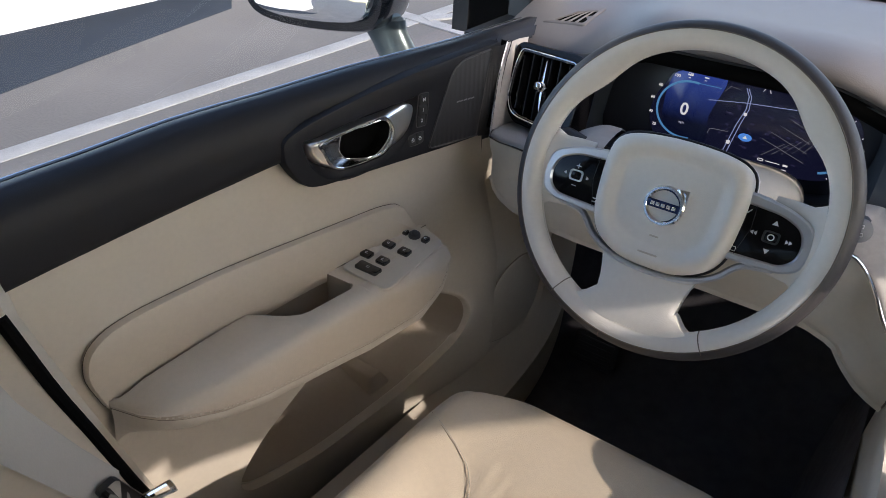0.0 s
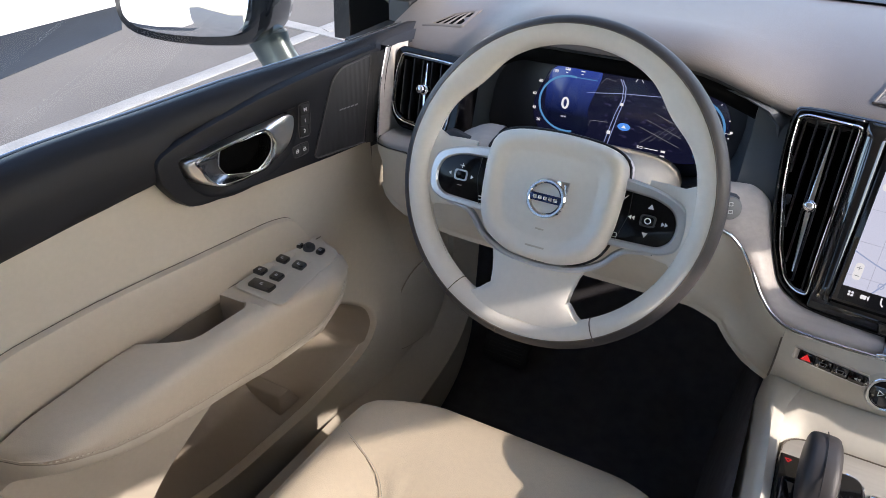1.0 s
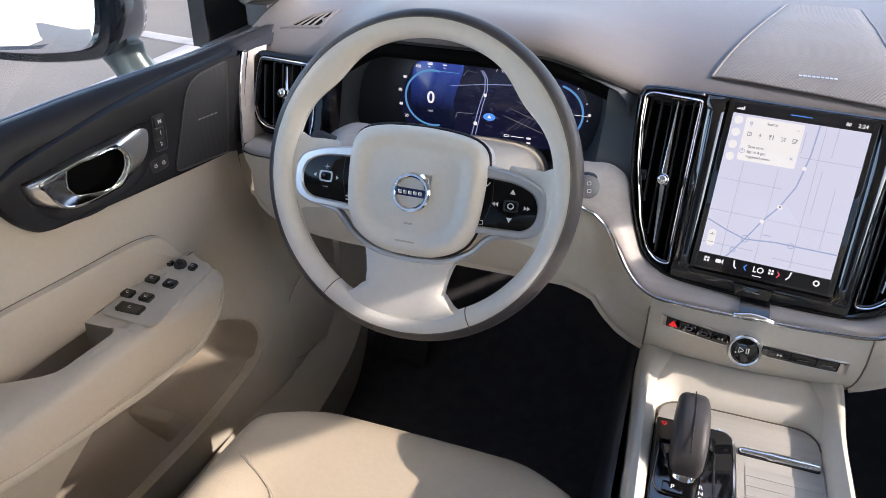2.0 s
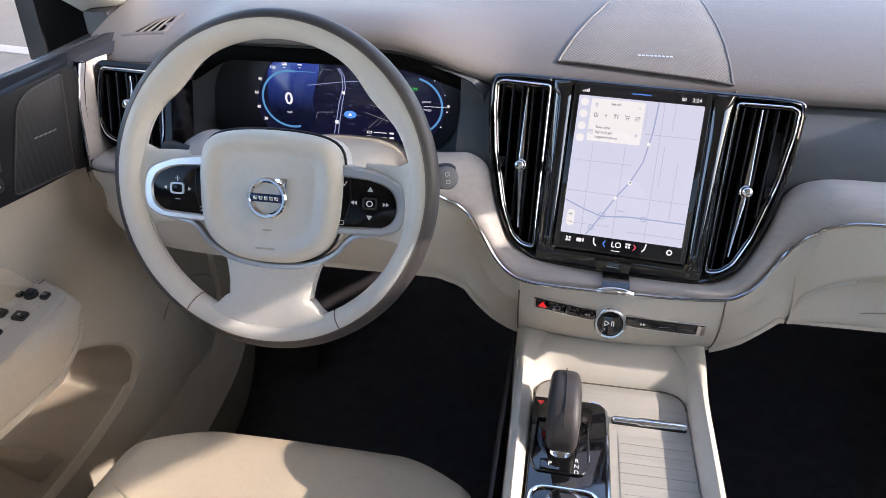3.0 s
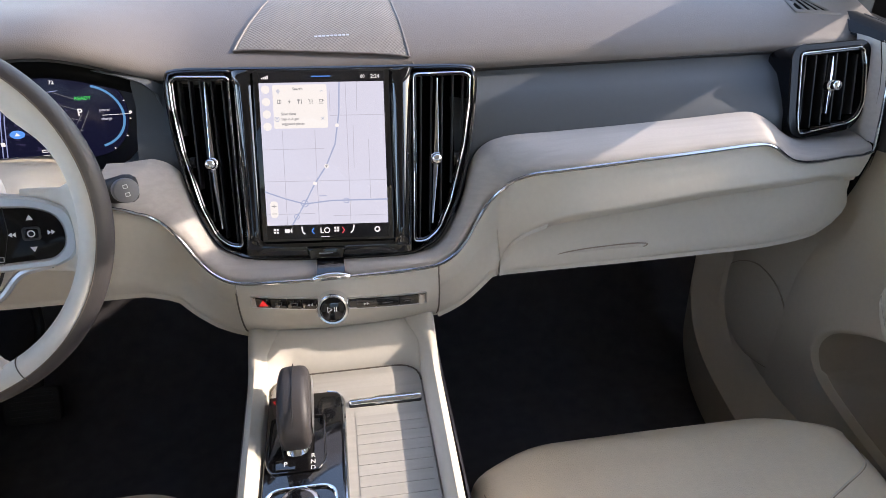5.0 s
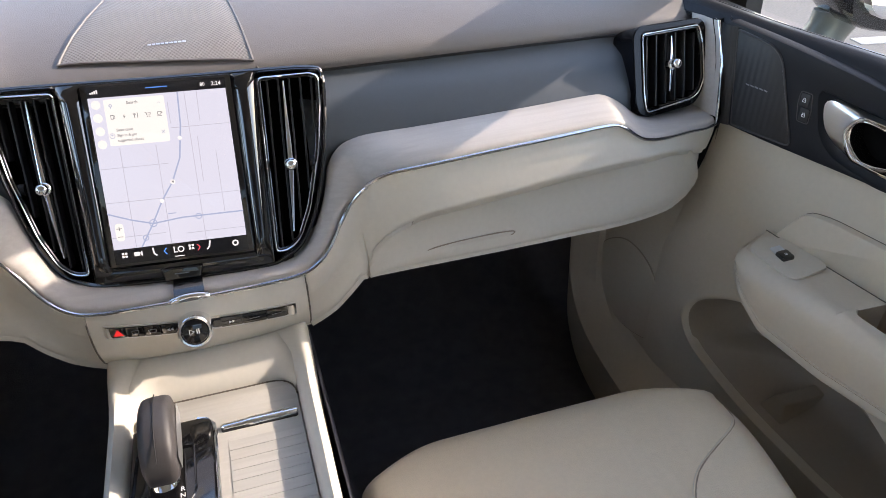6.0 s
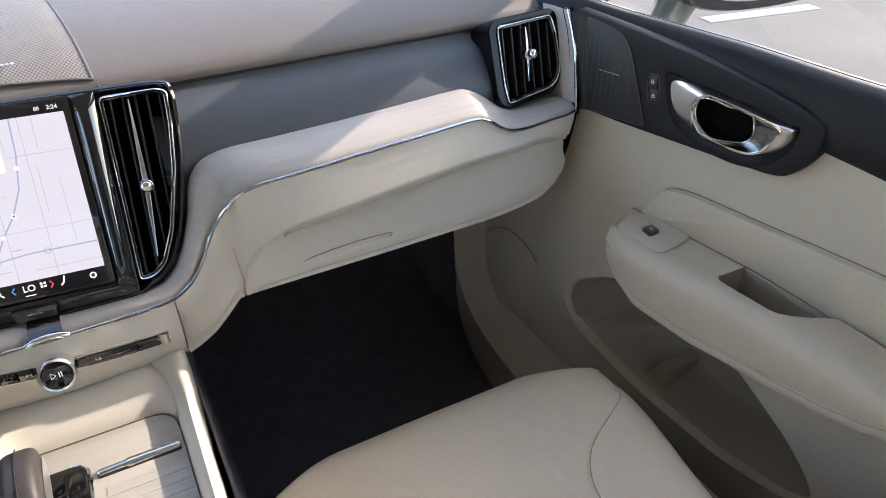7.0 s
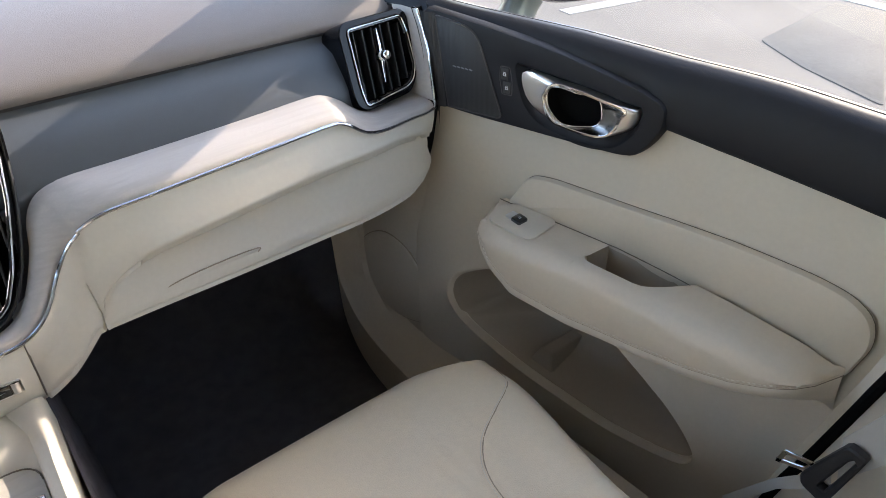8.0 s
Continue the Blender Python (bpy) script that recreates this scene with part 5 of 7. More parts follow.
words("lettering", "Sign in & get", 0.0038, cm(0.17, 0.25), SCREEN_INK, card, "LEFT")
words("lettering", "suggested places", 0.0038, cm(0.17, 0.283), SCREEN_INK, card, "LEFT")
ic = lambda k: mp(0.155 + 0.085 * k, 0.130)
bm = bmesh.new()
x, y = ic(0)
frame_ring(bm, rect(0.0030, 0.0046, 0.0004, x, y), rect(0.0018, 0.0030, 0.0003, x, y), on_card, 0, 0.0002, 0.00005)
strokes(bm, [(x + 0.0016, y - 0.0015), (x + 0.0026, y - 0.0018), (x + 0.0026, y + 0.0012), (x + 0.0018, y + 0.0020)], 0.0006, on_card)
x, y = ic(1)
plate(bm, [(x + 0.0006, y + 0.0026), (x - 0.0014, y - 0.0002), (x - 0.0001, y - 0.0002), (x - 0.0006, y - 0.0026), (x + 0.0014, y + 0.0004), (x + 0.0001, y + 0.0004)], on_card, 0, 0.0002, 0.00003)
x, y = ic(2)
for d in (-0.0016, 0.0014):
    strokes(bm, [(x + d, y - 0.0026), (x + d, y + 0.0026)], 0.0008, on_card)
strokes(bm, [(x - 0.0026, y + 0.0026), (x - 0.0026, y + 0.0006), (x - 0.0006, y + 0.0006), (x - 0.0006, y + 0.0026)], 0.0005, on_card)
x, y = ic(3)
strokes(bm, [(x - 0.0030, y + 0.0022), (x - 0.0020, y + 0.0022), (x - 0.0010, y - 0.0008), (x + 0.0018, y - 0.0008), (x + 0.0026, y + 0.0014), (x - 0.0016, y + 0.0014)], 0.0006, on_card)
for d in (-0.0008, 0.0016):
    plate(bm, circle(0.0006, x + d, y - 0.0022, 8), on_card, 0, 0.0002, 0.00003)
x, y = ic(4)
strokes(bm, [(x - 0.0024, y + 0.0018), (x - 0.0022, y - 0.0010), (x + 0.0010, y - 0.0010), (x + 0.0014, y + 0.0018), (x - 0.0024, y + 0.0018)], 0.0006, on_card)
strokes(bm, [(x + 0.0014, y + 0.0014), (x + 0.0028, y + 0.0012), (x + 0.0014, y)], 0.0005, on_card)
strokes(bm, [(x - 0.0028, y - 0.0024), (x + 0.0020, y - 0.0024)], 0.0006, on_card)
tagged(part("icon_row", bm, SCREEN_INK, card), kind="stuff")
bm = bmesh.new()
x, y = mp(0.155, 0.060)
frame_ring(bm, circle(0.0017, x, y + 0.0006, 14), circle(0.0008, x, y + 0.0006, 14), on_card, 0, 0.0002, 0.00003)
strokes(bm, [(x, y - 0.0010), (x, y - 0.0028)], 0.0007, on_card)
x, y = mp(0.50, 0.060)
strokes(bm, [(x - 0.0014, y - 0.0006), (x, y + 0.0008), (x + 0.0014, y - 0.0006)], 0.0005, on_card)
x, y = mp(0.50, 0.250)
for d in (-1, 1):
    strokes(bm, [(x - 0.0016, y - 0.0016 * d), (x + 0.0016, y + 0.0016 * d)], 0.0006, on_card)
x, y = mp(0.135, 0.250)
frame_ring(bm, circle(0.0028, x, y, 18), circle(0.0022, x, y, 18), on_card, 0, 0.0002, 0.00003)
plate(bm, circle(0.0009, x, y + 0.0006, 10), on_card, 0, 0.0002, 0.00003)
tagged(part("card_mark", bm, SCREEN_LINE, card), kind="stuff")
for k in range(4):
    bm = bmesh.new()
    plate(bm, circle(0.0046, *mp(0.055, 0.045 + 0.085 * k), 20), on_map, 0, 0.0005, 0.0001)
    strokes(bm, [mp(0.045, 0.045 + 0.085 * k), mp(0.065, 0.045 + 0.085 * k)], 0.0012, lambda u, v, h: on_map(u, v, h + 0.0006))
    part("map_button", bm, SCREEN_CARD, scr)
bm = bmesh.new()
plate(bm, rect(0.0085, 0.019, 0.004, *mp(0.07, 0.885)), on_map, 0, 0.0006, 0.0001)
zb = part("zoom_keys", bm, SCREEN_CARD, scr)
bm = bmesh.new()
strokes(bm, [mp(0.05, 0.86), mp(0.09, 0.86)], 0.0007, lambda u, v, h: on_map(u, v, h + 0.0007))
strokes(bm, [mp(0.07, 0.847), mp(0.07, 0.873)], 0.0007, lambda u, v, h: on_map(u, v, h + 0.0007))
strokes(bm, [mp(0.05, 0.915), mp(0.09, 0.915)], 0.0007, lambda u, v, h: on_map(u, v, h + 0.0007))
part("zoom_marks", bm, SCREEN_INK, zb)
bm = bmesh.new()
plate(bm, circle(0.0026, *mp(0.51, 0.585), 16), on_map, 0.0003, 0.0007, 0.0001)
plate(bm, circle(0.0022, *mp(0.61, 0.30), 16), on_map, 0.0003, 0.0007, 0.0001)
plate(bm, circle(0.0022, *mp(0.41, 0.705), 16), on_map, 0.0003, 0.0007, 0.0001)
tagged(part("map_marks", bm, SCREEN_WHITE, scr), kind="stuff")
bm = bmesh.new()
a, b_ = mp(0.51, 0.585)
plate(bm, [(a - 0.0014, b_ + 0.0012), (a + 0.0016, b_ + 0.0010), (a + 0.0002, b_ - 0.0016)], on_map, 0.0007, 0.001, 0.0001)
part("arrow", bm, SCREEN_INK, scr)
bar = lambda u, z: STACK @ Matrix.Translation((-SW / 2 + SW * u, sv(z), 0.0091))
words("lettering", "2:24", 0.0058, bar(0.93, 1.1302), SCREEN_WHITE, scr)
words("lettering", "80", 0.0050, bar(0.83, 1.1302), SCREEN_WHITE, scr)
words("lettering", "LO", 0.0090, bar(0.475, 0.9825), SCREEN_WHITE, scr)
on_bar = lambda u, v, h: st(u, v, 0.0090 + h)
bm = bmesh.new()
bu = lambda u: -SW / 2 + SW * u
for k in range(4):
    plate(bm, rect(0.0016, 0.0014 + 0.0008 * k, 0, bu(0.03 + 0.015 * k), 0.1795 + 0.0004 * k), on_bar, 0, 0.0002, 0.0001)
for du, dv in ((-1, -1), (1, -1), (-1, 1), (1, 1)):
    plate(bm, rect(0.0024, 0.0024, 0.0004, bu(0.075) + 0.0016 * du, sv(0.983) + 0.0016 * dv), on_bar, 0, 0.0002, 0.0001)
    plate(bm, rect(0.0024, 0.0024, 0.0004, bu(0.57) + 0.0016 * du, sv(0.9835) + 0.0016 * dv), on_bar, 0, 0.0002, 0.0001)
plate(bm, rect(0.0058, 0.0044, 0.0008, bu(0.165), sv(0.983)), on_bar, 0, 0.0002, 0.0001)
plate(bm, [(bu(0.19), sv(0.9825)), (bu(0.205), sv(0.9805)), (bu(0.205), sv(0.9858)), (bu(0.19), sv(0.984))], on_bar, 0, 0.0002, 0.0001)
strokes(bm, [(bu(0.285), sv(0.987)), (bu(0.29), sv(0.9815)), (bu(0.31), sv(0.9795))], 0.0016, on_bar)
strokes(bm, [(bu(0.715), sv(0.9875)), (bu(0.705), sv(0.982)), (bu(0.685), sv(0.9795))], 0.0016, on_bar)
frame_ring(bm, circle(0.0034, bu(0.905), sv(0.9825), 20), circle(0.0018, bu(0.905), sv(0.9825), 20), on_bar, 0, 0.0002, 0.00005)
strokes(bm, [(bu(0.44), sv(0.9765)), (bu(0.51), sv(0.9765))], 0.0010, on_bar)
tagged(part("bar_icon", bm, SCREEN_WHITE, scr), kind="stuff")
bm = bmesh.new()
strokes(bm, [(bu(0.385), sv(0.9855)), (bu(0.365), sv(0.9825)), (bu(0.385), sv(0.9795))], 0.0011, on_bar)
strokes(bm, [(bu(0.42), 0.1812), (bu(0.575), 0.1812)], 0.0011, on_bar)
tagged(part("cool_chevron", bm, SCREEN_BLUE, scr), kind="stuff")
bm = bmesh.new()
strokes(bm, [(bu(0.615), sv(0.9855)), (bu(0.635), sv(0.9825)), (bu(0.615), sv(0.9795))], 0.0011, on_bar)
part("warm_chevron", bm, SCREEN_RED, scr)
# home key and chrome tongue under the screen
hk = thing("home_key", "gloss black home key with chrome tongue below", "button", STACK @ Vector((0, sv(0.96), 0.008)))
bm = bmesh.new()
plate(bm, rounded([(-0.022, sv(0.9545)), (0.015, sv(0.9545)), (0.019, sv(0.9665)), (-0.026, sv(0.9665))], 0.003), st, 0.0, 0.0125, 0.002)
kb = part("key", bm, GLOSS, hk)
bm = bmesh.new()
strokes(bm, [(-0.011, sv(0.9605)), (0.004, sv(0.9605))], 0.0012, lambda u, v, h: st(u, v, 0.0126 + h))
part("key_mark", bm, GREY_PRINT, kb)
bm = bmesh.new()
rows = [[Vector((CX - 0.008 + u, y, z - 0.08 * abs(u) ** 1.5)) for u in np.linspace(-w, w, 9)] for y, z, w in ((0.702, 0.9500, 0.0150), (0.690, 0.9500, 0.0152), (0.676, 0.9490, 0.0155), (0.6685, 0.9460, 0.0155), (0.667, 0.940, 0.0155))]
loft(bm, rows)
bmesh.ops.recalc_face_normals(bm, faces=bm.faces)
bmesh.ops.solidify(bm, geom=bm.faces[:], thickness=0.003)
part("tongue", bm, GLOSS, hk)
bm = bmesh.new()
tube(bm, [Vector((CX - 0.008 + u, 0.6655 + 8 * u * u, 0.9455 - 14 * u * u)) for u in np.linspace(-0.0190, 0.0190, 13)], 0.0042, 10, squash=0.8)
part("tongue_lip", bm, CHROME, hk)

# control strip with dial
PX = lambda x, z, h: Vector((x, lerp_table(z, (0.83, 0.842, 0.86, 0.88, 0.90, 0.92, 0.94), (0.712, 0.698, 0.681, 0.6715, 0.668, 0.6685, 0.672)) + 0.35 * (x - 0.003) ** 2 * 2 - h, z))
ctl = thing("button_console", "cream control panel with black buttons and chrome dial", "control panel", (0.0, 0.68, 0.88))
rows = []
for x in np.linspace(-0.1135, 0.1205, 24):
    sag = 0.010 * (1 - ((x - 0.003) / 0.117) ** 2)
    rows.append([PX(x, z, 0.0) for z in (0.938, 0.93, 0.915, 0.90, 0.885, 0.87, 0.856, 0.848 - sag * 0.5, 0.842 - sag)] + [Vector((x, 0.74, 0.838 - sag))])
thicken("body", rows, 0.003, SOFT, ctl, "", 60)
for r in (rows[0], rows[-1]):
    bm = bmesh.new()
    tube(bm, r[:-1], 0.0011, 6)
    part("side_gap", bm, SEAM, ctl)
bm = bmesh.new()
zlo, zhi = lambda x: 0.9045 - 0.100 * (x + 0.098), lambda x: 0.9190 - 0.088 * (x + 0.098)
sxs = [float(v) for v in np.linspace(-0.0975, 0.1035, 40)]
for f in (zlo, zhi):
    tube(bm, [PX(x, f(x), 0.0006) for x in sxs], 0.0012, 6)
for x in (sxs[0], sxs[-1]):
    tube(bm, [PX(x, zlo(x), 0.0006), PX(x, zhi(x), 0.0006)], 0.0012, 6)
part("slot_rim", bm, SATIN, ctl)
bm = bmesh.new()
loft(bm, [[PX(x, zlo(x) + (zhi(x) - zlo(x)) * f, 0.0009) for f in (0, 0.5, 1)] for x in sxs])
part("slot", bm, GLOSS, ctl)
for x0, x1 in ((-0.0970, -0.0925), (0.0950, 0.1030)):
    bm = bmesh.new()
    loft(bm, [[PX(x, zlo(x) + (zhi(x) - zlo(x)) * f, 0.0016 + 0.0012 * g) for f in (0.06, 0.5, 0.94)] for x, g in ((x0, 0), ((x0 + x1) / 2, 1), (x1, 0.6))])
    part("end_piece", bm, SATIN, ctl)
for k, (x0, x1) in enumerate(((-0.092, -0.077), (-0.0755, -0.059), (-0.0575, -0.042), (-0.0405, -0.022), (0.021, 0.043), (0.0445, 0.070), (0.0715, 0.0935))):
    zc = (zlo((x0 + x1) / 2) + zhi((x0 + x1) / 2)) / 2
    bm = bmesh.new()
    plate(bm, [(x0, zlo(x0) + 0.0012), (x1, zlo(x1) + 0.0012), (x1, zhi(x1) - 0.0012), (x0, zhi(x0) - 0.0012)], PX, 0.0, 0.0024, 0.0004)
    b_ = part("button", bm, GLOSS, ctl)
    bm = bmesh.new()
    xm = (x0 + x1) / 2
    mark = lambda u, v, h: PX(u, v, 0.0027 + h)
    if k == 0:
        plate(bm, [(xm - 0.0055, zc - 0.004), (xm + 0.0055, zc - 0.004), (xm, zc + 0.0045)], mark, 0, 0.0002, 0.0001)
        part("hazard_mark", bm, RED, b_)
    elif k in (3, 4):
        d = 1 if k == 4 else -1
        for o in (-0.0025, 0.001):
            plate(bm, [(xm + d * o, zc - 0.002), (xm + d * (o + 0.003), zc), (xm + d * o, zc + 0.002)][::d], mark, 0, 0.0002, 0.0001)
        part("skip_mark", bm, WHITE, b_)
    elif k < 3:
        strokes(bm, [(xm - 0.004, zc + 0.002), (xm + 0.004, zc + 0.002), (xm + 0.003, zc - 0.002), (xm - 0.003, zc - 0.002), (xm - 0.004, zc + 0.002)], 0.0008, mark)
        part("screen_mark", bm, GREY_PRINT, b_)
    else:
        strokes(bm, [(xm - 0.006, zc), (xm + 0.006, zc)], 0.0009, mark)
        part("slot_mark", bm, GREY_PRINT, b_)
DM = basis((-0.0060, 0.668, 0.9015), (1, 0, 0), (0, 0.35, 1))
dl = flat(DM)
bm = bmesh.new()
ang = np.linspace(0, 2 * math.pi, 72, endpoint=False)
loft(bm, [[dl((r + (0.0004 if k % 2 and grip else 0)) * math.cos(a), (r + (0.0004 if k % 2 and grip else 0)) * math.sin(a), h) for k, a in enumerate(ang)] for h, r, grip in ((-0.002, 0.0195, 0), (0.002, 0.0195, 1), (0.015, 0.0188, 1), (0.0180, 0.0180, 0), (0.0194, 0.0168, 0), (0.0192, 0.0148, 0), (0.0170, 0.0138, 0))], True)
part("dial", bm, CHROME, ctl, "knurled chrome volume dial")
bm = bmesh.new()
plate(bm, circle(0.0138, 0, 0, 40), dl, 0.006, 0.0178, 0.0012)
cap = part("dial_cap", bm, GLOSS, ctl)
bm = bmesh.new()
up = lambda u, v, h: dl(u, v, 0.0179 + h)
strokes(bm, [(-0.006, -0.003), (-0.006, 0.003), (-0.0008, 0), (-0.006, -0.003)], 0.0007, up)
for u in (0.0018, 0.0040):
    strokes(bm, [(u, -0.003), (u, 0.003)], 0.0012, up)
part("play_mark", bm, WHITE, cap)

# ---- outer vents ----
for s in (-1, 1):
    VM = basis((s * 0.6235, 0.757, 1.083), (1, s * 0.06, 0), (0, 0.45, 1))
    vm = flat(VM)
    side = lambda pts: [Vector((s * u, v)) for u, v in pts][::s]
    case = side([(-0.058, 0.052), (-0.048, 0.0620), (0.043, 0.0625), (0.0525, 0.055), (0.0470, -0.010), (0.0375, -0.031), (0.023, -0.0450), (-0.050, -0.0505), (-0.062, -0.043), (-0.0640, -0.028)])
    mouth = side([(-0.0455, 0.0525), (0.0420, 0.0545), (0.0455, 0.0300), (0.0425, -0.014), (0.0330, -0.0310), (0.0210, -0.0375), (-0.0500, -0.0455), (-0.0515, -0.020)])
    bm = bmesh.new()
    case_r, mouth_r = star(rounded(case, 0.008), (0, 0.005), 80), star(rounded(inset(mouth, -0.0008), 0.007), (0, 0.005), 80)
    frame_ring(bm, case_r, mouth_r, vm, -0.045, 0.0030, 0.0012, -0.0255)
    plate(bm, inset(case_r, 0.004), vm, -0.045, -0.0262, 0.0005)
    t = vent("outer dashboard air vent with chrome surround and ball knob", vm, [tuple(p) for p in mouth], (-s * 0.0045, 0.0100), ((-s * 0.0010, 0.0450), (-s * 0.0115, -0.0225)), 6, "dashboard air vents", s * 0.13)
    part("housing", bm, PIANO, t, "gloss black vent housing")

# dash top grilles
def top_z(x, y):
    ye, ze = edge(x)
    return ze + lerp_table(y - ye, (0, 0.006, 0.014, 0.03, 0.06, 0.10, 0.16, 0.25, 0.34), (-0.002, 0.005, 0.011, 0.021, 0.034, 0.045, 0.055, 0.061, 0.060))


def defrost(s):
    t = thing("defroster_grille", "dark plastic defroster grille set in the dash top", "air vent", (s * 0.645, 0.90, 1.15), "defroster grilles")
    face = lambda x, y: top_z(x, y) - 0.010 * max(0.0, (x - 0.62) / 0.1) ** 2
    pl = lambda u, v, h: Vector((s * u, v, face(u, v) + h))
    o = rounded([(0.611, 0.853), (0.676, 0.851), (0.646, 0.886), (0.601, 0.899)], 0.003, 3)
    i = rounded([(0.615, 0.857), (0.660, 0.8555), (0.634, 0.879), (0.608, 0.889)], 0.003, 3)
    bm = bmesh.new()
    frame_ring(bm, o, i, pl, -0.004, 0.0026, 0.0008, -0.004)
    part("frame", bm, TAUPE, t)
    bm = bmesh.new()
    plate(bm, inset([Vector(q) for q in i], -0.001), pl, -0.006, 0.0005, 0.0002, 0.0, 5)
    part("cavity", bm, VOID, t)
    for k in range(3):
        f, g = 0.26 + 0.25 * k, 0.045
        e = lambda q: (Vector((0.615, 0.857)).lerp(Vector((0.660, 0.8555)), q), Vector((0.608, 0.889)).lerp(Vector((0.634, 0.879)), q))
        (a, b), (c, d) = e(f - g), e(f + g)
        bm = bmesh.new()
        plate(bm, [a, b, d, c], pl, -0.003, 0.0019, 0.0006, 0.0, 4)
        part("slat", bm, TAUPE, t)


defrost(-1)
defrost(1)

# centre loudspeaker on the dash top
spk = thing("dash_speaker", "perforated taupe loudspeaker grille on the dash top", "loudspeaker", (CX, 0.9, 1.16))
on_top = lambda u, v, h: Vector((u, v, top_z(u, v) + h))
rows = []
for v in np.linspace(0, 1, 22):
    y = 0.828 + 0.215 * v
    hw = lerp_table(v, (0, 0.25, 0.45, 0.7, 1.0), (0.104, 0.0905, 0.079, 0.064, 0.049))
    cx = CX + 0.125 * (y - 0.828)
    rows.append([on_top(cx + hw * u * (1 if u > 0 else 0.93 - 0.06 * v), y - 0.085 * hw * u * (1 - v), 0.0015 + 0.0025 * (1 - u ** 8)) for u in np.linspace(-1, 1, 17)])
bm = bmesh.new()
loft(bm, rows)
part("grille", bm, MESH, spk, "", 60)
bm = bmesh.new()
tube(bm, [r[0] for r in rows], 0.0016, 6)
tube(bm, [r[-1] for r in rows], 0.0016, 6)
tube(bm, rows[0][0:1] + rows[0], 0.0014, 6)
part("grille_edge", bm, TAUPE, spk)
bm = bmesh.new()
for k in range(9):
    u = CX + 0.018 + 0.0046 * k
    strokes(bm, [(u - 0.022, 0.8475), (u - 0.0184, 0.8472)], 0.0022, lambda a, b, h: on_top(a, b, 0.0045 + h))
part("maker_mark", bm, SILVER, spk)
for s in (-1, 1):
    bm = bmesh.new()
    tube(bm, [on_top(CX + s * lerp_table(v, (-0.06, 0), (0.112, 0.107)), 0.815 + 0.212 * v, 0.0006) for v in (-0.05, -0.02, 0)], 0.0012, 6)
    part("seam", bm, SEAM, spk)

# ---- instruments ----
ins = thing("instrument_cluster", "hooded instrument display showing zero speed and dark map", "display", (-0.38, 0.85, 1.05))
cc = (-0.385, 1.08)
out = star(curve_pts([(-0.190, 1.130), (-0.176, 1.10), (-0.190, 1.062), (-0.225, 1.028), (-0.33, 1.005), (-0.45, 1.005), (-0.555, 1.022), (-0.578, 1.06), (-0.572, 1.10), (-0.540, 1.134), (-0.45, 1.158), (-0.36, 1.161), (-0.26, 1.152)], 5, True), cc, 72)
inn = star(curve_pts([(-0.225, 1.11), (-0.218, 1.07), (-0.232, 1.02), (-0.27, 1.000), (-0.38, 0.992), (-0.52, 0.998), (-0.566, 1.012), (-0.568, 1.05), (-0.560, 1.092), (-0.53, 1.125), (-0.46, 1.146), (-0.365, 1.149), (-0.27, 1.132)], 5, True), cc, 72)
bm = bmesh.new()
ring = lambda o, y, f=1.0: [Vector((cc[0] + (p.x - cc[0]) * f, y, cc[1] + (p.y - cc[1]) * f)) for p in o]
loft(bm, [ring(out, 0.84, 1.10), ring(out, 0.815, 1.07), ring(out, 0.806, 1.012), ring(out, 0.803, 1.0), ring(out, 0.805, 0.985), [a.lerp(b, 0.5) for a, b in zip(ring(out, 0.84), ring(inn, 0.84))], ring(inn, 0.876)], True)
part("hood", bm, SLATE, ins, "charcoal instrument surround", 60)
bm = bmesh.new()
FACE = basis((-0.37, 0.874, 1.068), (1, 0, 0), (0, 0.12, 1))
fc = flat(FACE)
plate(bm, [(p.x + 0.37, p.y - 1.068) for p in inn], fc, -0.006, 0.0, 0.0005)
part("face", bm, SMOKED, ins, "smoked instrument panel")
bm = bmesh.new()
disp = curve_pts([(-0.122, 0.025), (-0.132, -0.005), (-0.126, -0.034), (-0.10, -0.049), (0.0, -0.054), (0.09, -0.050), (0.122, -0.032), (0.134, 0.0), (0.128, 0.030), (0.10, 0.047), (0.0, 0.055), (-0.098, 0.053)], 5, True)
plate(bm, disp, fc, 0.0, 0.0012, 0.0003)
part("display", bm, CLUSTER_DIM, ins)
up = lambda u, v, h: fc(u, v, 0.0013 + h)
bm = bmesh.new()
plate(bm, curve_pts([(-0.040, 0.052), (-0.075, 0.052), (-0.100, 0.0505), (-0.112, 0.040), (-0.116, 0.010), (-0.112, -0.022), (-0.094, -0.040), (-0.060, -0.046), (-0.048, -0.030), (-0.052, 0.0)], 4, True), up, 0, 0.0003, 0.0001)
part("speed_field", bm, CLUSTER_BLUE, ins)
arcf = lambda r, a0, a1, cx, cy, k=24: [(cx + r * math.cos(a), cy + r * 0.92 * math.sin(a)) for a in np.linspace(radians(a0), radians(a1), k)]
u2 = lambda u, v, h: up(u, v, 0.0004 + h)
bm = bmesh.new()
strokes(bm, arcf(0.042, 80, 285, -0.082, 0.000, 40), 0.0030, u2)
strokes(bm, [(-0.075, 0.0385), (-0.045, 0.0385)], 0.0010, u2)
strokes(bm, arcf(0.042, -75, 75, 0.087, 0.0, 40), 0.0030, u2)
tagged(part("gauge_arcs", bm, CLUSTER_ARC, ins), kind="stuff")
FW = lambda u, v: FACE @ Matrix.Translation((u, v, 0.0018))
words("lettering", "0", 0.023, FW(-0.086, 0.000), SCREEN_WHITE, ins)
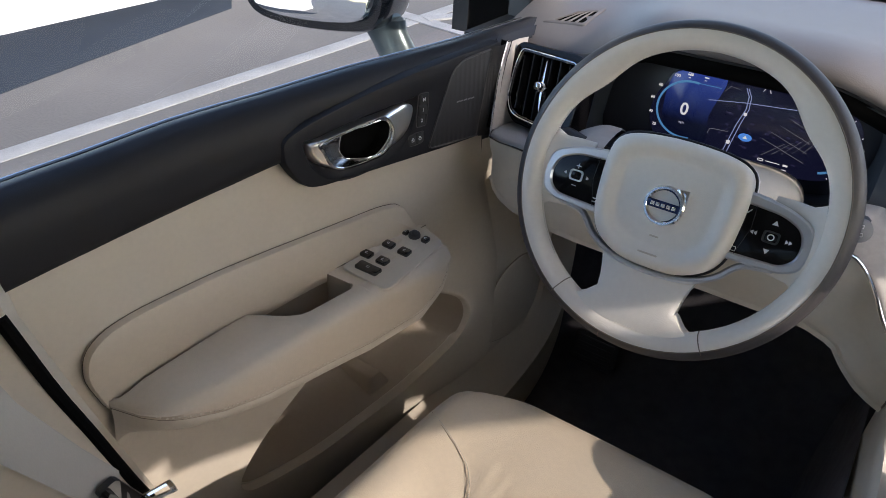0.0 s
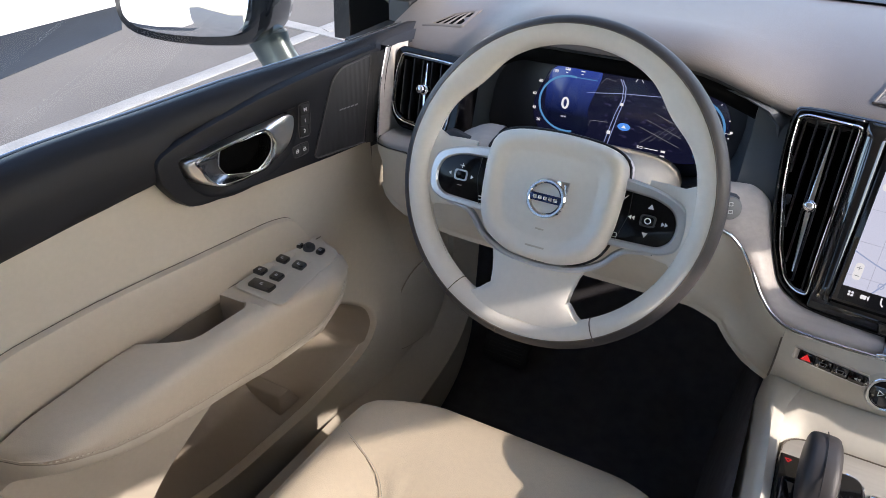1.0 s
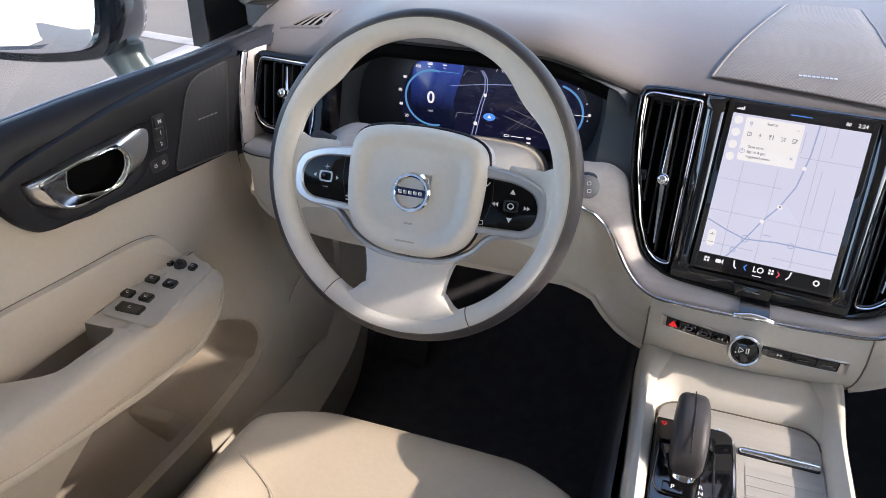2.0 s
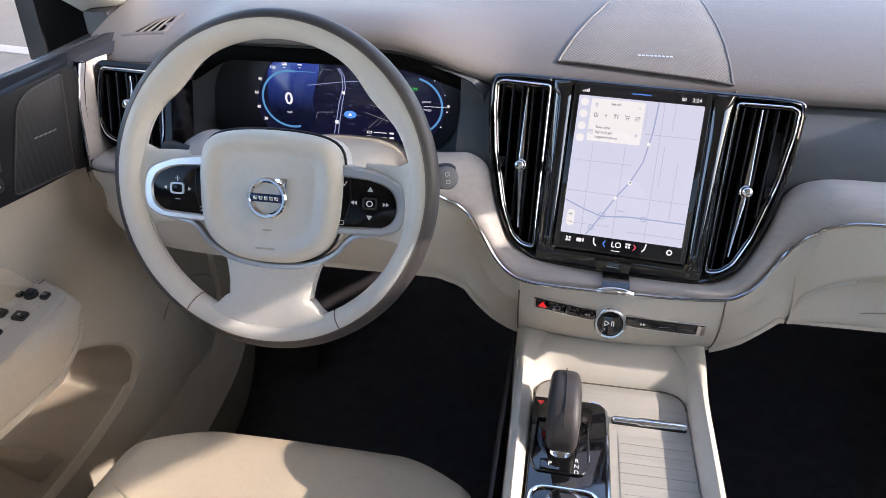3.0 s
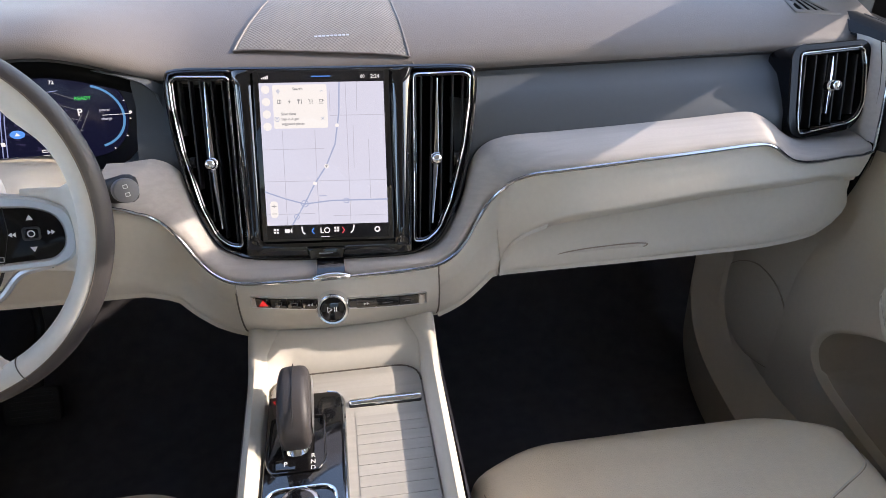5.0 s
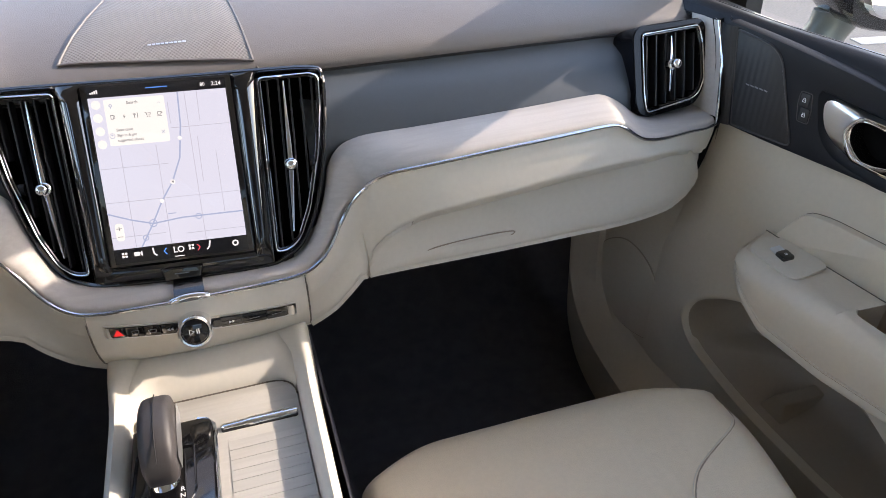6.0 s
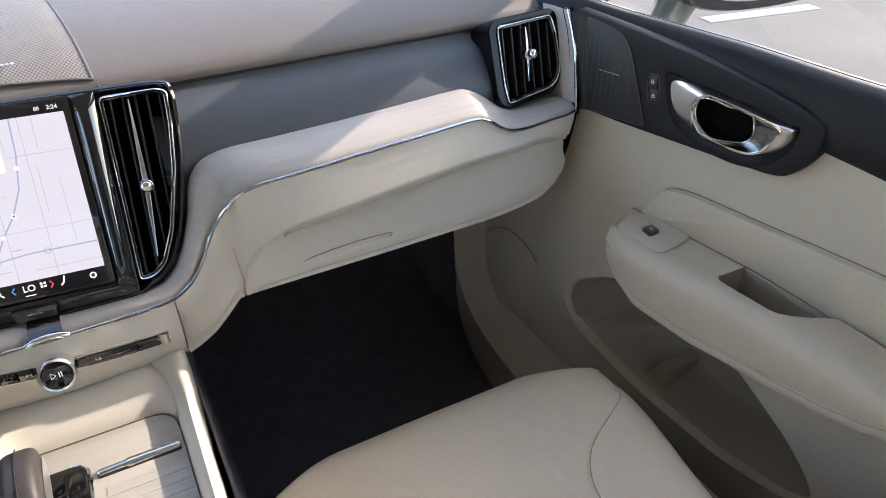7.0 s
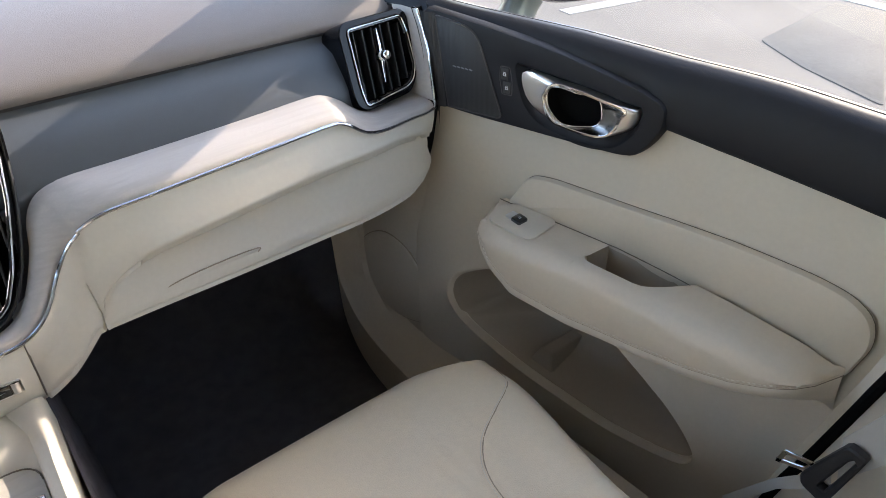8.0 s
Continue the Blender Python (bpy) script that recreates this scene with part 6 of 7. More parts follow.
words("lettering", "mph", 0.0045, FW(-0.086, -0.018), SCREEN_GREY, ins)
for tx, a in (("0", 255), ("20", 218), ("40", 196), ("60", 172), ("80", 148), ("100", 118), ("120", 98)):
    words("lettering", tx, 0.0056, FW(-0.082 + 0.051 * math.cos(radians(a)), 0.000 + 0.048 * math.sin(radians(a))), SCREEN_WHITE, ins)
# dim blocks and streets of the tilted map
rnd = random.Random(7)
bm = bmesh.new()
tilt = lambda a, b: (0.012 + (a - 0.012) * (0.80 + 0.9 * (0.05 - b)), b)
for k in range(70):
    a, b = rnd.uniform(-0.045, 0.075), rnd.uniform(-0.040, 0.034)
    w, h = rnd.uniform(0.002, 0.007), rnd.uniform(0.0012, 0.003)
    plate(bm, [tilt(a, b), tilt(a + w, b - w * 0.15), tilt(a + w + h * 0.4, b + h - w * 0.15), tilt(a + h * 0.4, b + h)], up, 0, 0.00035, 0.00005)
tagged(part("map_block", bm, CLUSTER_BLOCK, ins), kind="stuff")
bm = bmesh.new()
for d in (-0.0022, 0.0022):
    strokes(bm, [(-0.013 + d * 0.6, 0.046), (-0.007 + d * 0.7, 0.036), (-0.0060 + d * 0.8, 0.020), (-0.012 + d, -0.002), (-0.0205 + d * 1.2, -0.046)], 0.0012, u2)
strokes(bm, [(-0.058, 0.0205), (-0.030, 0.0245), (-0.010, 0.0275), (0.030, 0.031), (0.060, 0.034)], 0.0009, u2)
tagged(part("main_road", bm, CLUSTER_ROAD, ins), kind="stuff")
bm = bmesh.new()
for k in range(5):
    strokes(bm, [(0.026 + 0.012 * k, -0.034 + 0.004 * k), (0.050 + 0.010 * k, -0.012 + 0.005 * k)], 0.0005, u2)
    strokes(bm, [(0.022 + 0.008 * k, -0.012 + 0.011 * k), (0.078, -0.030 + 0.013 * k)], 0.0005, u2)
strokes(bm, [(-0.048, -0.024), (-0.046, -0.016), (-0.022, -0.0145)], 0.0007, u2)
strokes(bm, [(-0.040, 0.036), (-0.034, 0.044), (-0.020, 0.042)], 0.0005, u2)
tagged(part("side_street", bm, SCREEN_INK, ins), kind="stuff")
bm = bmesh.new()
plate(bm, [Vector((0.001 + 0.0088 * math.cos(a), -0.0165 + 0.0052 * math.sin(a))) for a in np.linspace(0, 2 * math.pi, 24, endpoint=False)], u2, 0, 0.0004, 0.0001)
part("position_disc", bm, SCREEN_BLUE, ins)
bm = bmesh.new()
plate(bm, [(-0.0022, -0.0182), (0.0042, -0.0182), (0.001, -0.0138)], lambda u, v, h: u2(u, v, h + 0.0005), 0, 0.0002, 0.0001)
plate(bm, rect(0.0042, 0.0042, 0.001, -0.0070, 0.013), u2, 0, 0.0003, 0.0001)
plate(bm, rect(0.0050, 0.0050, 0.001, -0.0185, -0.028), u2, 0, 0.0003, 0.0001)
for v in (-0.0395, -0.0462):
    frame_ring(bm, rect(0.0075, 0.0034, 0.0005, 0.0275, v), rect(0.0055, 0.0018, 0.0003, 0.0275, v), u2, 0, 0.0003, 0.00005)
    strokes(bm, [(0.034, v), (0.052, v)], 0.0010, u2)
    strokes(bm, [(0.056, v), (0.062, v)], 0.0026, u2)
for a in range(-62, 80, 28):
    strokes(bm, [(0.087 + 0.048 * math.cos(radians(a)), 0.046 * math.sin(radians(a))), (0.087 + 0.050 * math.cos(radians(a)), 0.048 * math.sin(radians(a)))], 0.0013, u2)
strokes(bm, [(0.104, 0.001), (0.137, 0.001)], 0.0006, u2)
plate(bm, circle(0.0018, 0.1375, 0.003, 12), u2, 0, 0.0003, 0.0001)
strokes(bm, [(0.006, 0.046), (0.009, 0.052)], 0.0009, u2)
strokes(bm, [(0.016, 0.046), (0.013, 0.052)], 0.0009, u2)
for a, b in ((-0.092, 0.047), (-0.070, 0.0475)):
    strokes(bm, [(a, b), (a + 0.006, b)], 0.0016, u2)
    strokes(bm, [(a + 0.001, b - 0.004), (a + 0.004, b - 0.004)], 0.0010, u2)
tagged(part("white_mark", bm, SCREEN_WHITE, ins), kind="stuff")
words("lettering", "READY", 0.0062, FW(0.086, 0.023), CLUSTER_GREEN, ins)
words("lettering", "P", 0.012, FW(0.079, 0.006), SCREEN_WHITE, ins)
words("lettering", "power", 0.0048, FW(0.108, 0.0075), SCREEN_GREY, ins)
words("lettering", "charge", 0.0048, FW(0.108, -0.0035), SCREEN_GREY, ins)
words("lettering", "72", 0.0062, FW(0.055, 0.044), SCREEN_WHITE, ins)

# ---- steering wheel ----
TH = radians(22.7)
WM = basis((-0.380, 0.6204, 1.0709), (1, 0.0, 0), (0, math.sin(TH), math.cos(TH)))
wf = flat(WM)
wheel = thing("steering_wheel", "cream and black leather steering wheel with chrome badge", "steering wheel", (-0.38, 0.62, 1.07))
RC, RR, RH = 0.1660, 0.0155, 0.0160


def rim(a0, a1, material, name, steps=120):
    """A shell of the rim between two angles of its section; 0 points outwards, 90 to the driver."""
    bm, secs = bmesh.new(), []
    for k in range(steps):
        a = 2 * math.pi * k / steps
        grip = math.exp(-((math.degrees(a) - 42) / 13) ** 2) + math.exp(-((math.degrees(a) - 138) / 13) ** 2)
        row = []
        for b in np.linspace(radians(a0), radians(a1), 15):
            cb, sb = math.cos(b), math.sin(b)
            rr = RR * (1 + (0.60 * grip if cb < 0 else 0.0) * abs(cb) ** 2)
            r = RC + rr * cb
            row.append(wf(r * math.cos(a), r * math.sin(a), RH * sb))
        secs.append(row)
    secs.append(secs[0])
    loft(bm, secs)
    bmesh.ops.remove_doubles(bm, verts=bm.verts, dist=1e-6)
    return part(name, bm, material, wheel, sharp=70)


rim(-150, 74, RIMDARK, "rim_outer")
rim(74, 210, WHEEL, "rim_inner")
bm = bmesh.new()
tube(bm, [wf((RC + (RR + 0.0002) * math.cos(radians(74))) * math.cos(a), (RC + (RR + 0.0002) * math.cos(radians(74))) * math.sin(a), (RH + 0.0002) * math.sin(radians(74))) for a in np.linspace(0, 2 * math.pi, 100, endpoint=False)], 0.0007, 5, True)
part("rim_seam", bm, SEAM, wheel)
bm = bmesh.new()
for k in range(0, 300):
    a = 2 * math.pi * k / 300
    if 225 < math.degrees(a) < 315:
        continue
    g = math.exp(-((math.degrees(a) - 42) / 13) ** 2) + math.exp(-((math.degrees(a) - 138) / 13) ** 2)
    r = RC - RR * (1 + 0.60 * g) * 0.995
    tube(bm, [wf(r * math.cos(a), r * math.sin(a), -RH * 0.02), wf((r + 0.0004) * math.cos(a + 0.010), (r + 0.0004) * math.sin(a + 0.010), RH * 0.08)], 0.0005, 4)
tagged(part("stitching", bm, SEAM, wheel), kind="stuff")
# seams across the rim
for ang in (238, 300, 262):
    bm = bmesh.new()
    a = radians(ang)
    b0, b1 = (60, 200) if ang != 262 else (-60, 66)
    tube(bm, [wf((RC + (RR + 0.0003) * math.cos(b)) * math.cos(a), (RC + (RR + 0.0003) * math.cos(b)) * math.sin(a), (RH + 0.0003) * math.sin(b)) for b in np.linspace(radians(b0), radians(b1), 14)], 0.0006, 5)
    part("rim_join", bm, SEAM, wheel)
# hub pad
padc = (0.0, -0.010)
pad = star(curve_pts([(0.079, 0.024), (0.072, 0.044), (0.048, 0.054), (0.0, 0.0575), (-0.048, 0.054), (-0.072, 0.044), (-0.079, 0.024), (-0.079, -0.012), (-0.075, -0.044), (-0.062, -0.067), (-0.034, -0.082), (0.0, -0.085), (0.034, -0.082), (0.062, -0.067), (0.075, -0.044), (0.079, -0.012)], 5, True), padc, 80)
bm = bmesh.new()
pc = Vector(padc)
prof = [(1.0, -0.030), (1.0, -0.004), (0.99, 0.005), (0.965, 0.0115), (0.92, 0.0160), (0.87, 0.0180), (0.83, 0.0183), (0.79, 0.0176), (0.74, 0.0154), (0.69, 0.0130), (0.65, 0.0120), (0.62, 0.0119), (0.45, 0.0125), (0.25, 0.0132), (0.03, 0.0133)]
loft(bm, [[wf(pc.x + (p.x - pc.x) * f, pc.y + (p.y - pc.y) * f, h) for p in pad] for f, h in prof], True, True)
hub = part("hub_pad", bm, WHEEL, wheel, "cream airbag pad", 60)
bm = bmesh.new()
tube(bm, [wf(pc.x + (p.x - pc.x) * 1.012, pc.y + (p.y - pc.y) * 1.012, -0.003) for p in pad], 0.0016, 6, True)
part("pad_gap", bm, BLACK, wheel)
for v, w in ((-0.048, 0.010), (-0.0675, 0.022)):
    bm = bmesh.new()
    plate(bm, rect(w, 0.002, 0.0008, 0, v), wf, 0.0100, 0.0172 if v < -0.06 else 0.0130, 0.0004)
    part("pad_mark", bm, PLASTIC, hub)
# badge: a plain ring with a bar and arrow
bm = bmesh.new()
frame_ring(bm, circle(0.0222, 0, -0.0135, 48), circle(0.0164, 0, -0.0135, 48), wf, 0.010, 0.0178, 0.0018)
badge = part("badge_ring", bm, CHROME, hub, "round chrome badge")
bm = bmesh.new()
plate(bm, [(0.009, 0.0080), (0.0225, 0.0085), (0.0225, -0.0060), (0.0170, -0.0010)], wf, 0.0110, 0.0172, 0.0008)
part("badge_arrow", bm, CHROME, badge)
bm = bmesh.new()
plate(bm, rect(0.036, 0.0085, 0.001, 0, -0.0135), wf, 0.0100, 0.0172, 0.0006)
bb = part("badge_bar", bm, mat("badge blue", (0.02, 0.04, 0.12), 0.25, 0.3), badge)
bm = bmesh.new()
for k in range(5):
    plate(bm, rect(0.0042, 0.0040, 0.0006, -0.0116 + 0.0058 * k, -0.0135), wf, 0.0171, 0.0176, 0.0001)
part("badge_bars", bm, CHROME, bb)
# spokes, silver bezels and key pods
wq = lambda u, v, h: wf(u, v * 0.95 - 0.0155, h)
for s in (-1, 1):
    rad = [0.004, 0.02, 0.016, 0.016, 0.016, 0.016, 0.004][::s]
    o = rounded([(s * u, v) for u, v in ((0.064, 0.046), (0.116, 0.0385), (0.1440, 0.026), (0.1490, 0.001), (0.1455, -0.0215), (0.128, -0.0315), (0.066, -0.0335))][::s], rad, 6)
    i = rounded([(s * u, v) for u, v in ((0.066, 0.0315), (0.112, 0.0285), (0.132, 0.0195), (0.1380, 0.003), (0.1355, -0.013), (0.125, -0.0225), (0.066, -0.0250))][::s], rad, 6)
    bm = bmesh.new()
    frame_ring(bm, o, i, wq, -0.016, 0.0035, 0.0022, -0.004)
    bz = part("spoke_bezel", bm, SILVER, wheel, "silver spoke bezel")
    bm = bmesh.new()
    plate(bm, i, wq, -0.008, 0.0020, 0.0006)
    pod = part("key_pod", bm, PIANO, wheel, "gloss black spoke key pad")
    on = lambda u, v, h: wq(u, v, 0.0021 + h)
    k0 = s * 0.1085
    bm = bmesh.new()
    frame_ring(bm, rect(0.0165, 0.0135, 0.004, k0, 0.0035), rect(0.0125, 0.0095, 0.003, k0, 0.0035), on, 0, 0.0016, 0.0005)
    part("key_ring", bm, SILVER if s < 0 else BLACK, pod)
    bm = bmesh.new()
    plate(bm, rect(0.012, 0.009, 0.003, k0, 0.0035), on, 0, 0.0012, 0.0004)
    part("key", bm, PIANO, pod)
    bm = bmesh.new()
    if s > 0:
        frame_ring(bm, circle(0.0036, k0, 0.0035, 20), circle(0.0024, k0, 0.0035, 20), on, 0.0012, 0.0015, 0.0001)
        for du, dv, rot in ((0, 0.0155, 0), (0, -0.0155, 2)):
            d = 1 if rot == 0 else -1
            plate(bm, [(k0 - 0.0032, 0.0035 + dv - d * 0.0022), (k0 + 0.0032, 0.0035 + dv - d * 0.0022), (k0, 0.0035 + dv + d * 0.0032)][::d], on, 0, 0.0003, 0.0001)
        for d in (-1, 1):
            for q in (0.0, 0.0034):
                plate(bm, [(k0 + d * (0.0140 + q), 0.0010), (k0 + d * (0.0174 + q), 0.0035), (k0 + d * (0.0140 + q), 0.0060)][::d], on, 0, 0.0003, 0.0001)
        frame_ring(bm, rect(0.007, 0.0055, 0.001, 0.0775, -0.020), rect(0.0055, 0.004, 0.0008, 0.0775, -0.020), on, 0, 0.0003, 0.00005)
        strokes(bm, [(0.075, 0.023), (0.078, 0.027), (0.0795, 0.021), (0.083, 0.026)], 0.0012, on)
    else:
        for d in (-1, 1):
            plate(bm, [(k0 + d * 0.0125, 0.0012), (k0 + d * 0.0160, 0.0035), (k0 + d * 0.0125, 0.0058)][::d], on, 0, 0.0003, 0.0001)
        strokes(bm, [(k0 - 0.003, 0.0150), (k0 + 0.003, 0.0150)], 0.0008, on)
        strokes(bm, [(k0, 0.0120), (k0, 0.0180)], 0.0008, on)
        strokes(bm, [(k0 - 0.003, -0.009), (k0 + 0.003, -0.009)], 0.0008, on)
        strokes(bm, [(-0.080, 0.018), (-0.073, 0.018)], 0.0012, on)
        strokes(bm, [(-0.082, -0.016), (-0.073, -0.016)], 0.0012, on)
        strokes(bm, [(-0.082, -0.020), (-0.073, -0.020)], 0.0012, on)
    tagged(part("key_marks", bm, WHITE, pod), kind="stuff")
    bm = bmesh.new()
    strokes(bm, [(s * 0.0865, 0.032), (s * 0.088, 0.006), (s * 0.0800, -0.026)], 0.0006, on)
    part("key_gap", bm, BLACK, pod)
    # cream spoke end into the rim
    bm = bmesh.new()
    secs = []
    for u, v0, v1, h0, h1 in ((0.100, -0.035, 0.047, -0.016, -0.003), (0.118, -0.037, 0.047, -0.014, -0.002), (0.136, -0.039, 0.046, -0.013, 0.000), (0.1490, -0.050, 0.053, -0.012, 0.004), (0.157, -0.060, 0.062, -0.009, 0.008)):
        vm_ = (v0 + v1) / 2
        secs.append([wq(s * u, vm_ + (v1 - v0) / 2 * math.cos(q), (h0 + h1) / 2 + (h1 - h0) / 2 * math.sin(q)) for q in np.linspace(0, 2 * math.pi, 24, endpoint=False)])
    loft(bm, secs, True, True)
    part("spoke", bm, WHEEL, wheel, "", 60)
# silver trim under the pad and the lower cream spoke
bm = bmesh.new()
us = curve_pts([(-0.120, -0.0435), (-0.106, -0.0460), (-0.093, -0.0490), (-0.083, -0.0565), (-0.069, -0.0715), (-0.042, -0.0845), (0.0, -0.0895), (0.042, -0.0845), (0.069, -0.0715), (0.083, -0.0565), (0.093, -0.0490), (0.106, -0.0460), (0.120, -0.0435)], 5)
tube(bm, [wf(p.x, p.y, -0.003) for p in us], 0.0050, 8, squash=0.8)
part("lower_bezel", bm, SILVER, wheel)
bm = bmesh.new()
secs = []
for v, w, h0, h1 in ((-0.080, 0.056, -0.020, -0.004), (-0.096, 0.0495, -0.020, 0.002), (-0.110, 0.0465, -0.018, 0.004), (-0.124, 0.0450, -0.016, 0.007), (-0.137, 0.0480, -0.014, 0.010), (-0.147, 0.058, -0.012, 0.0115), (-0.155, 0.074, -0.009, 0.012)):
    secs.append([wf(u * w, v - (0.0 if v > -0.13 else (0.012 * (abs(u) ** 2) * -1)), hh) for u, hh in [(q, h1 - 0.003 * abs(q) ** 6) for q in np.linspace(-1, 1, 15)] + [(q, h0) for q in np.linspace(1, -1, 15)]])
loft(bm, secs, True, True)
part("lower_spoke", bm, WHEEL, wheel, "cream lower spoke", 60)

# ---- column and stalks ----
col = thing("steering_column", "cream plastic steering column shroud", "steering column", (-0.38, 0.72, 1.03))
bm = bmesh.new()
secs = []
for y, z, w, h in ((0.655, 1.048, 0.055, 0.040), (0.68, 1.044, 0.073, 0.046), (0.72, 1.030, 0.082, 0.050), (0.76, 1.016, 0.082, 0.050), (0.82, 1.0, 0.075, 0.045)):
    secs.append([Vector((-0.347 + w * math.copysign(abs(math.cos(q)) ** 0.55, math.cos(q)), y, z + h * math.copysign(abs(math.sin(q)) ** 0.7, math.sin(q)))) for q in np.linspace(0, 2 * math.pi, 36, endpoint=False)])
loft(bm, secs, True, True)
part("shroud", bm, PLASTIC, col, "", 60)
for s, tip in ((1, (-0.199, 0.697, 1.057)), (-1, (-0.556, 0.715, 1.052))):
    t = thing("control_stalk", "black plastic column control stalk", "control stalk", tip, "column stalks")
    root = Vector((-0.375 + s * 0.09, 0.715, 1.042))
    tp = Vector(tip)
    bm = bmesh.new()
    loft(bm, [[p + Vector((0, math.cos(q) * r * 0.8, math.sin(q) * r)) for q in np.linspace(0, 2 * math.pi, 16, endpoint=False)] for p, r in ((root, 0.010), (root.lerp(tp, 0.5), 0.0115), (root.lerp(tp, 0.75), 0.014), (tp + Vector((-s * 0.008, 0, 0)), 0.0155), (tp, 0.0150), (tp + Vector((s * 0.004, 0, 0)), 0.012))], True, True)
    part("arm", bm, BLACK, t)
    if s > 0:
        m = basis((tp.x - 0.003, tp.y - 0.012, tp.z + 0.004), (1, 0.5, 0), (0, 0.45, 1))
        bm = bmesh.new()
        plate(bm, circle(0.0128, 0, 0, 32), flat(m), -0.012, 0.004, 0.002)
        k = part("end_key", bm, mat("grey plastic", (0.20, 0.20, 0.21), 0.4), t, "grey round stalk end key")
        bm = bmesh.new()
        for v in (-0.0042, 0.0042):
            frame_ring(bm, rect(0.0048, 0.0042, 0.0008, 0, v), rect(0.0034, 0.0028, 0.0006, 0, v), lambda a, b, h: m @ Vector((a, b, 0.0041 + h)), 0, 0.0003, 0.00005)
        tagged(part("key_marks", bm, WHITE, k), kind="stuff")
    else:
        bm = bmesh.new()
        for k in range(4):
            u = tp.x + 0.012 + 0.014 * k
            strokes(bm, [(u, tp.z + 0.008), (u + 0.007, tp.z + 0.008)], 0.0022, lambda a, b, h: Vector((a, tp.y - 0.0125 - h, b)))
            strokes(bm, [(u, tp.z + 0.001), (u + 0.005, tp.z + 0.001)], 0.0016, lambda a, b, h: Vector((a, tp.y - 0.0128 - h, b)))
        tagged(part("stalk_marks", bm, WHITE, t), kind="stuff")
# small light switch panel on the knee trim
bm = bmesh.new()
lsw = rounded([(-0.676, 0.985), (-0.628, 0.972), (-0.628, 0.944), (-0.674, 0.956)], 0.008)
ky = lambda u, v, h: Vector((u, 0.712 + 0.9 * max(0, -u - 0.63) - h, v))
frame_ring(bm, lsw, inset(lsw, 0.002), ky, -0.006, 0.002, 0.0006, -0.004)
plate(bm, inset(lsw, 0.002), ky, -0.006, 0.0008, 0.0004)
tagged(part("switch_cover", bm, SOFT), "plain cream switch cover on the knee panel", "cover")

# ---- centre console ----
con = thing("centre_console", "cream centre console with sliding driftwood tray cover", "console", (0, 0.4, 0.42))
cz = lambda y: 0.823 + 0.05 * (0.63 - y)          # tray height
for s in (-1, 1):
    bm, rows = bmesh.new(), []
    for y in np.linspace(0.725, 0.0, 40):
        x1 = lerp_table(y, (0.0, 0.42, 0.60, 0.69, 0.725), (0.104, 0.1045, 0.1075, 0.1125, 0.114))
        zt = cz(y) + 0.028 + 0.010 * smooth01((y - 0.62) / 0.06)
        xi = lerp_table(y, (0.0, 0.62, 0.66, 0.70), (0.0865, 0.0865, 0.084, 0.070))
        row = [(x1 + 0.012, 0.42), (x1 + 0.010, 0.60), (x1 + 0.005, 0.76), (x1 + 0.001, zt - 0.010), (x1 - 0.002, zt - 0.003), (x1 - 0.007, zt), ((x1 + xi) / 2 + 0.003, zt - 0.001), (xi + 0.006, zt - 0.005), (xi + 0.002, zt - 0.014), (xi, cz(y) - 0.006)]
        rows.append([Vector((s * x + CX * 0.3, y, z)) for x, z in row])
    loft(bm, rows)
    part("side_wall", bm, SOFT, con, "cream console side wall", 60)
# black carpeted lower sides
for s in (-1, 1):
    bm, rows = bmesh.new(), []
    for y in np.linspace(0.95, 0.0, 20):
        rows.append([Vector((s * x, y, z)) for x, z in ((0.150, 0.41), (0.142, 0.55), (0.128, 0.70), (0.1215, 0.785), (0.118, 0.79))])
    loft(bm, rows)
    tagged(part("tunnel_side", bm, CARPET), "black carpeted transmission tunnel side", "trim", kind="structure")
# front ramp below the control panel
bm, rows = bmesh.new(), []
for u in np.linspace(-1, 1, 21):
    k = 0.010 * (1 - u * u)
    cor = 0.028 * max(0, abs(u) - 0.75) / 0.25
    rows.append([Vector((u * w + CX * 0.5, y - (cor if j > 1 else 0), z)) for j, (y, z, w) in enumerate(((0.76, 0.850 - k, 0.110), (0.705, 0.853 - k * 0.6, 0.105), (0.672, 0.848, 0.098), (0.652, 0.838, 0.092), (0.640, 0.826, 0.088), (0.634, 0.812, 0.087)))])
loft(bm, rows)
part("front_ramp", bm, SOFT, con, "", 60)
# driftwood floor with slats towards the rear right
tray_o = rounded([(-0.084, 0.0), (0.0865, 0.0), (0.0865, 0.634), (-0.084, 0.634)], [0.002, 0.002, 0.03, 0.03], 6)
bm = bmesh.new()
plate(bm, [Vector((p.x + 0.001, p.y)) for p in tray_o], lambda u, v, h: Vector((u, v, cz(v) + 0.005 + h)), -0.01, 0.0, 0.001)
tray = part("tray_floor", bm, TRAY, con, "pale driftwood tray cover")
bm = bmesh.new()
tube(bm, [Vector((p.x + 0.001, p.y, cz(p.y) + 0.0054)) for p in tray_o if p.y > 0.3], 0.0009, 5)
part("tray_gap", bm, SEAM, tray)
for k in range(18):
    y = 0.548 - 0.014 * k
    bm = bmesh.new()
    plate(bm, rect(0.076, 0.01355, 0, 0.0475, y), lambda u, v, h: Vector((u, v, cz(v) + 0.005 + h)), -0.001, 0.0006, 0.0003)
    part("slat", bm, TRAY, tray, sharp=20)
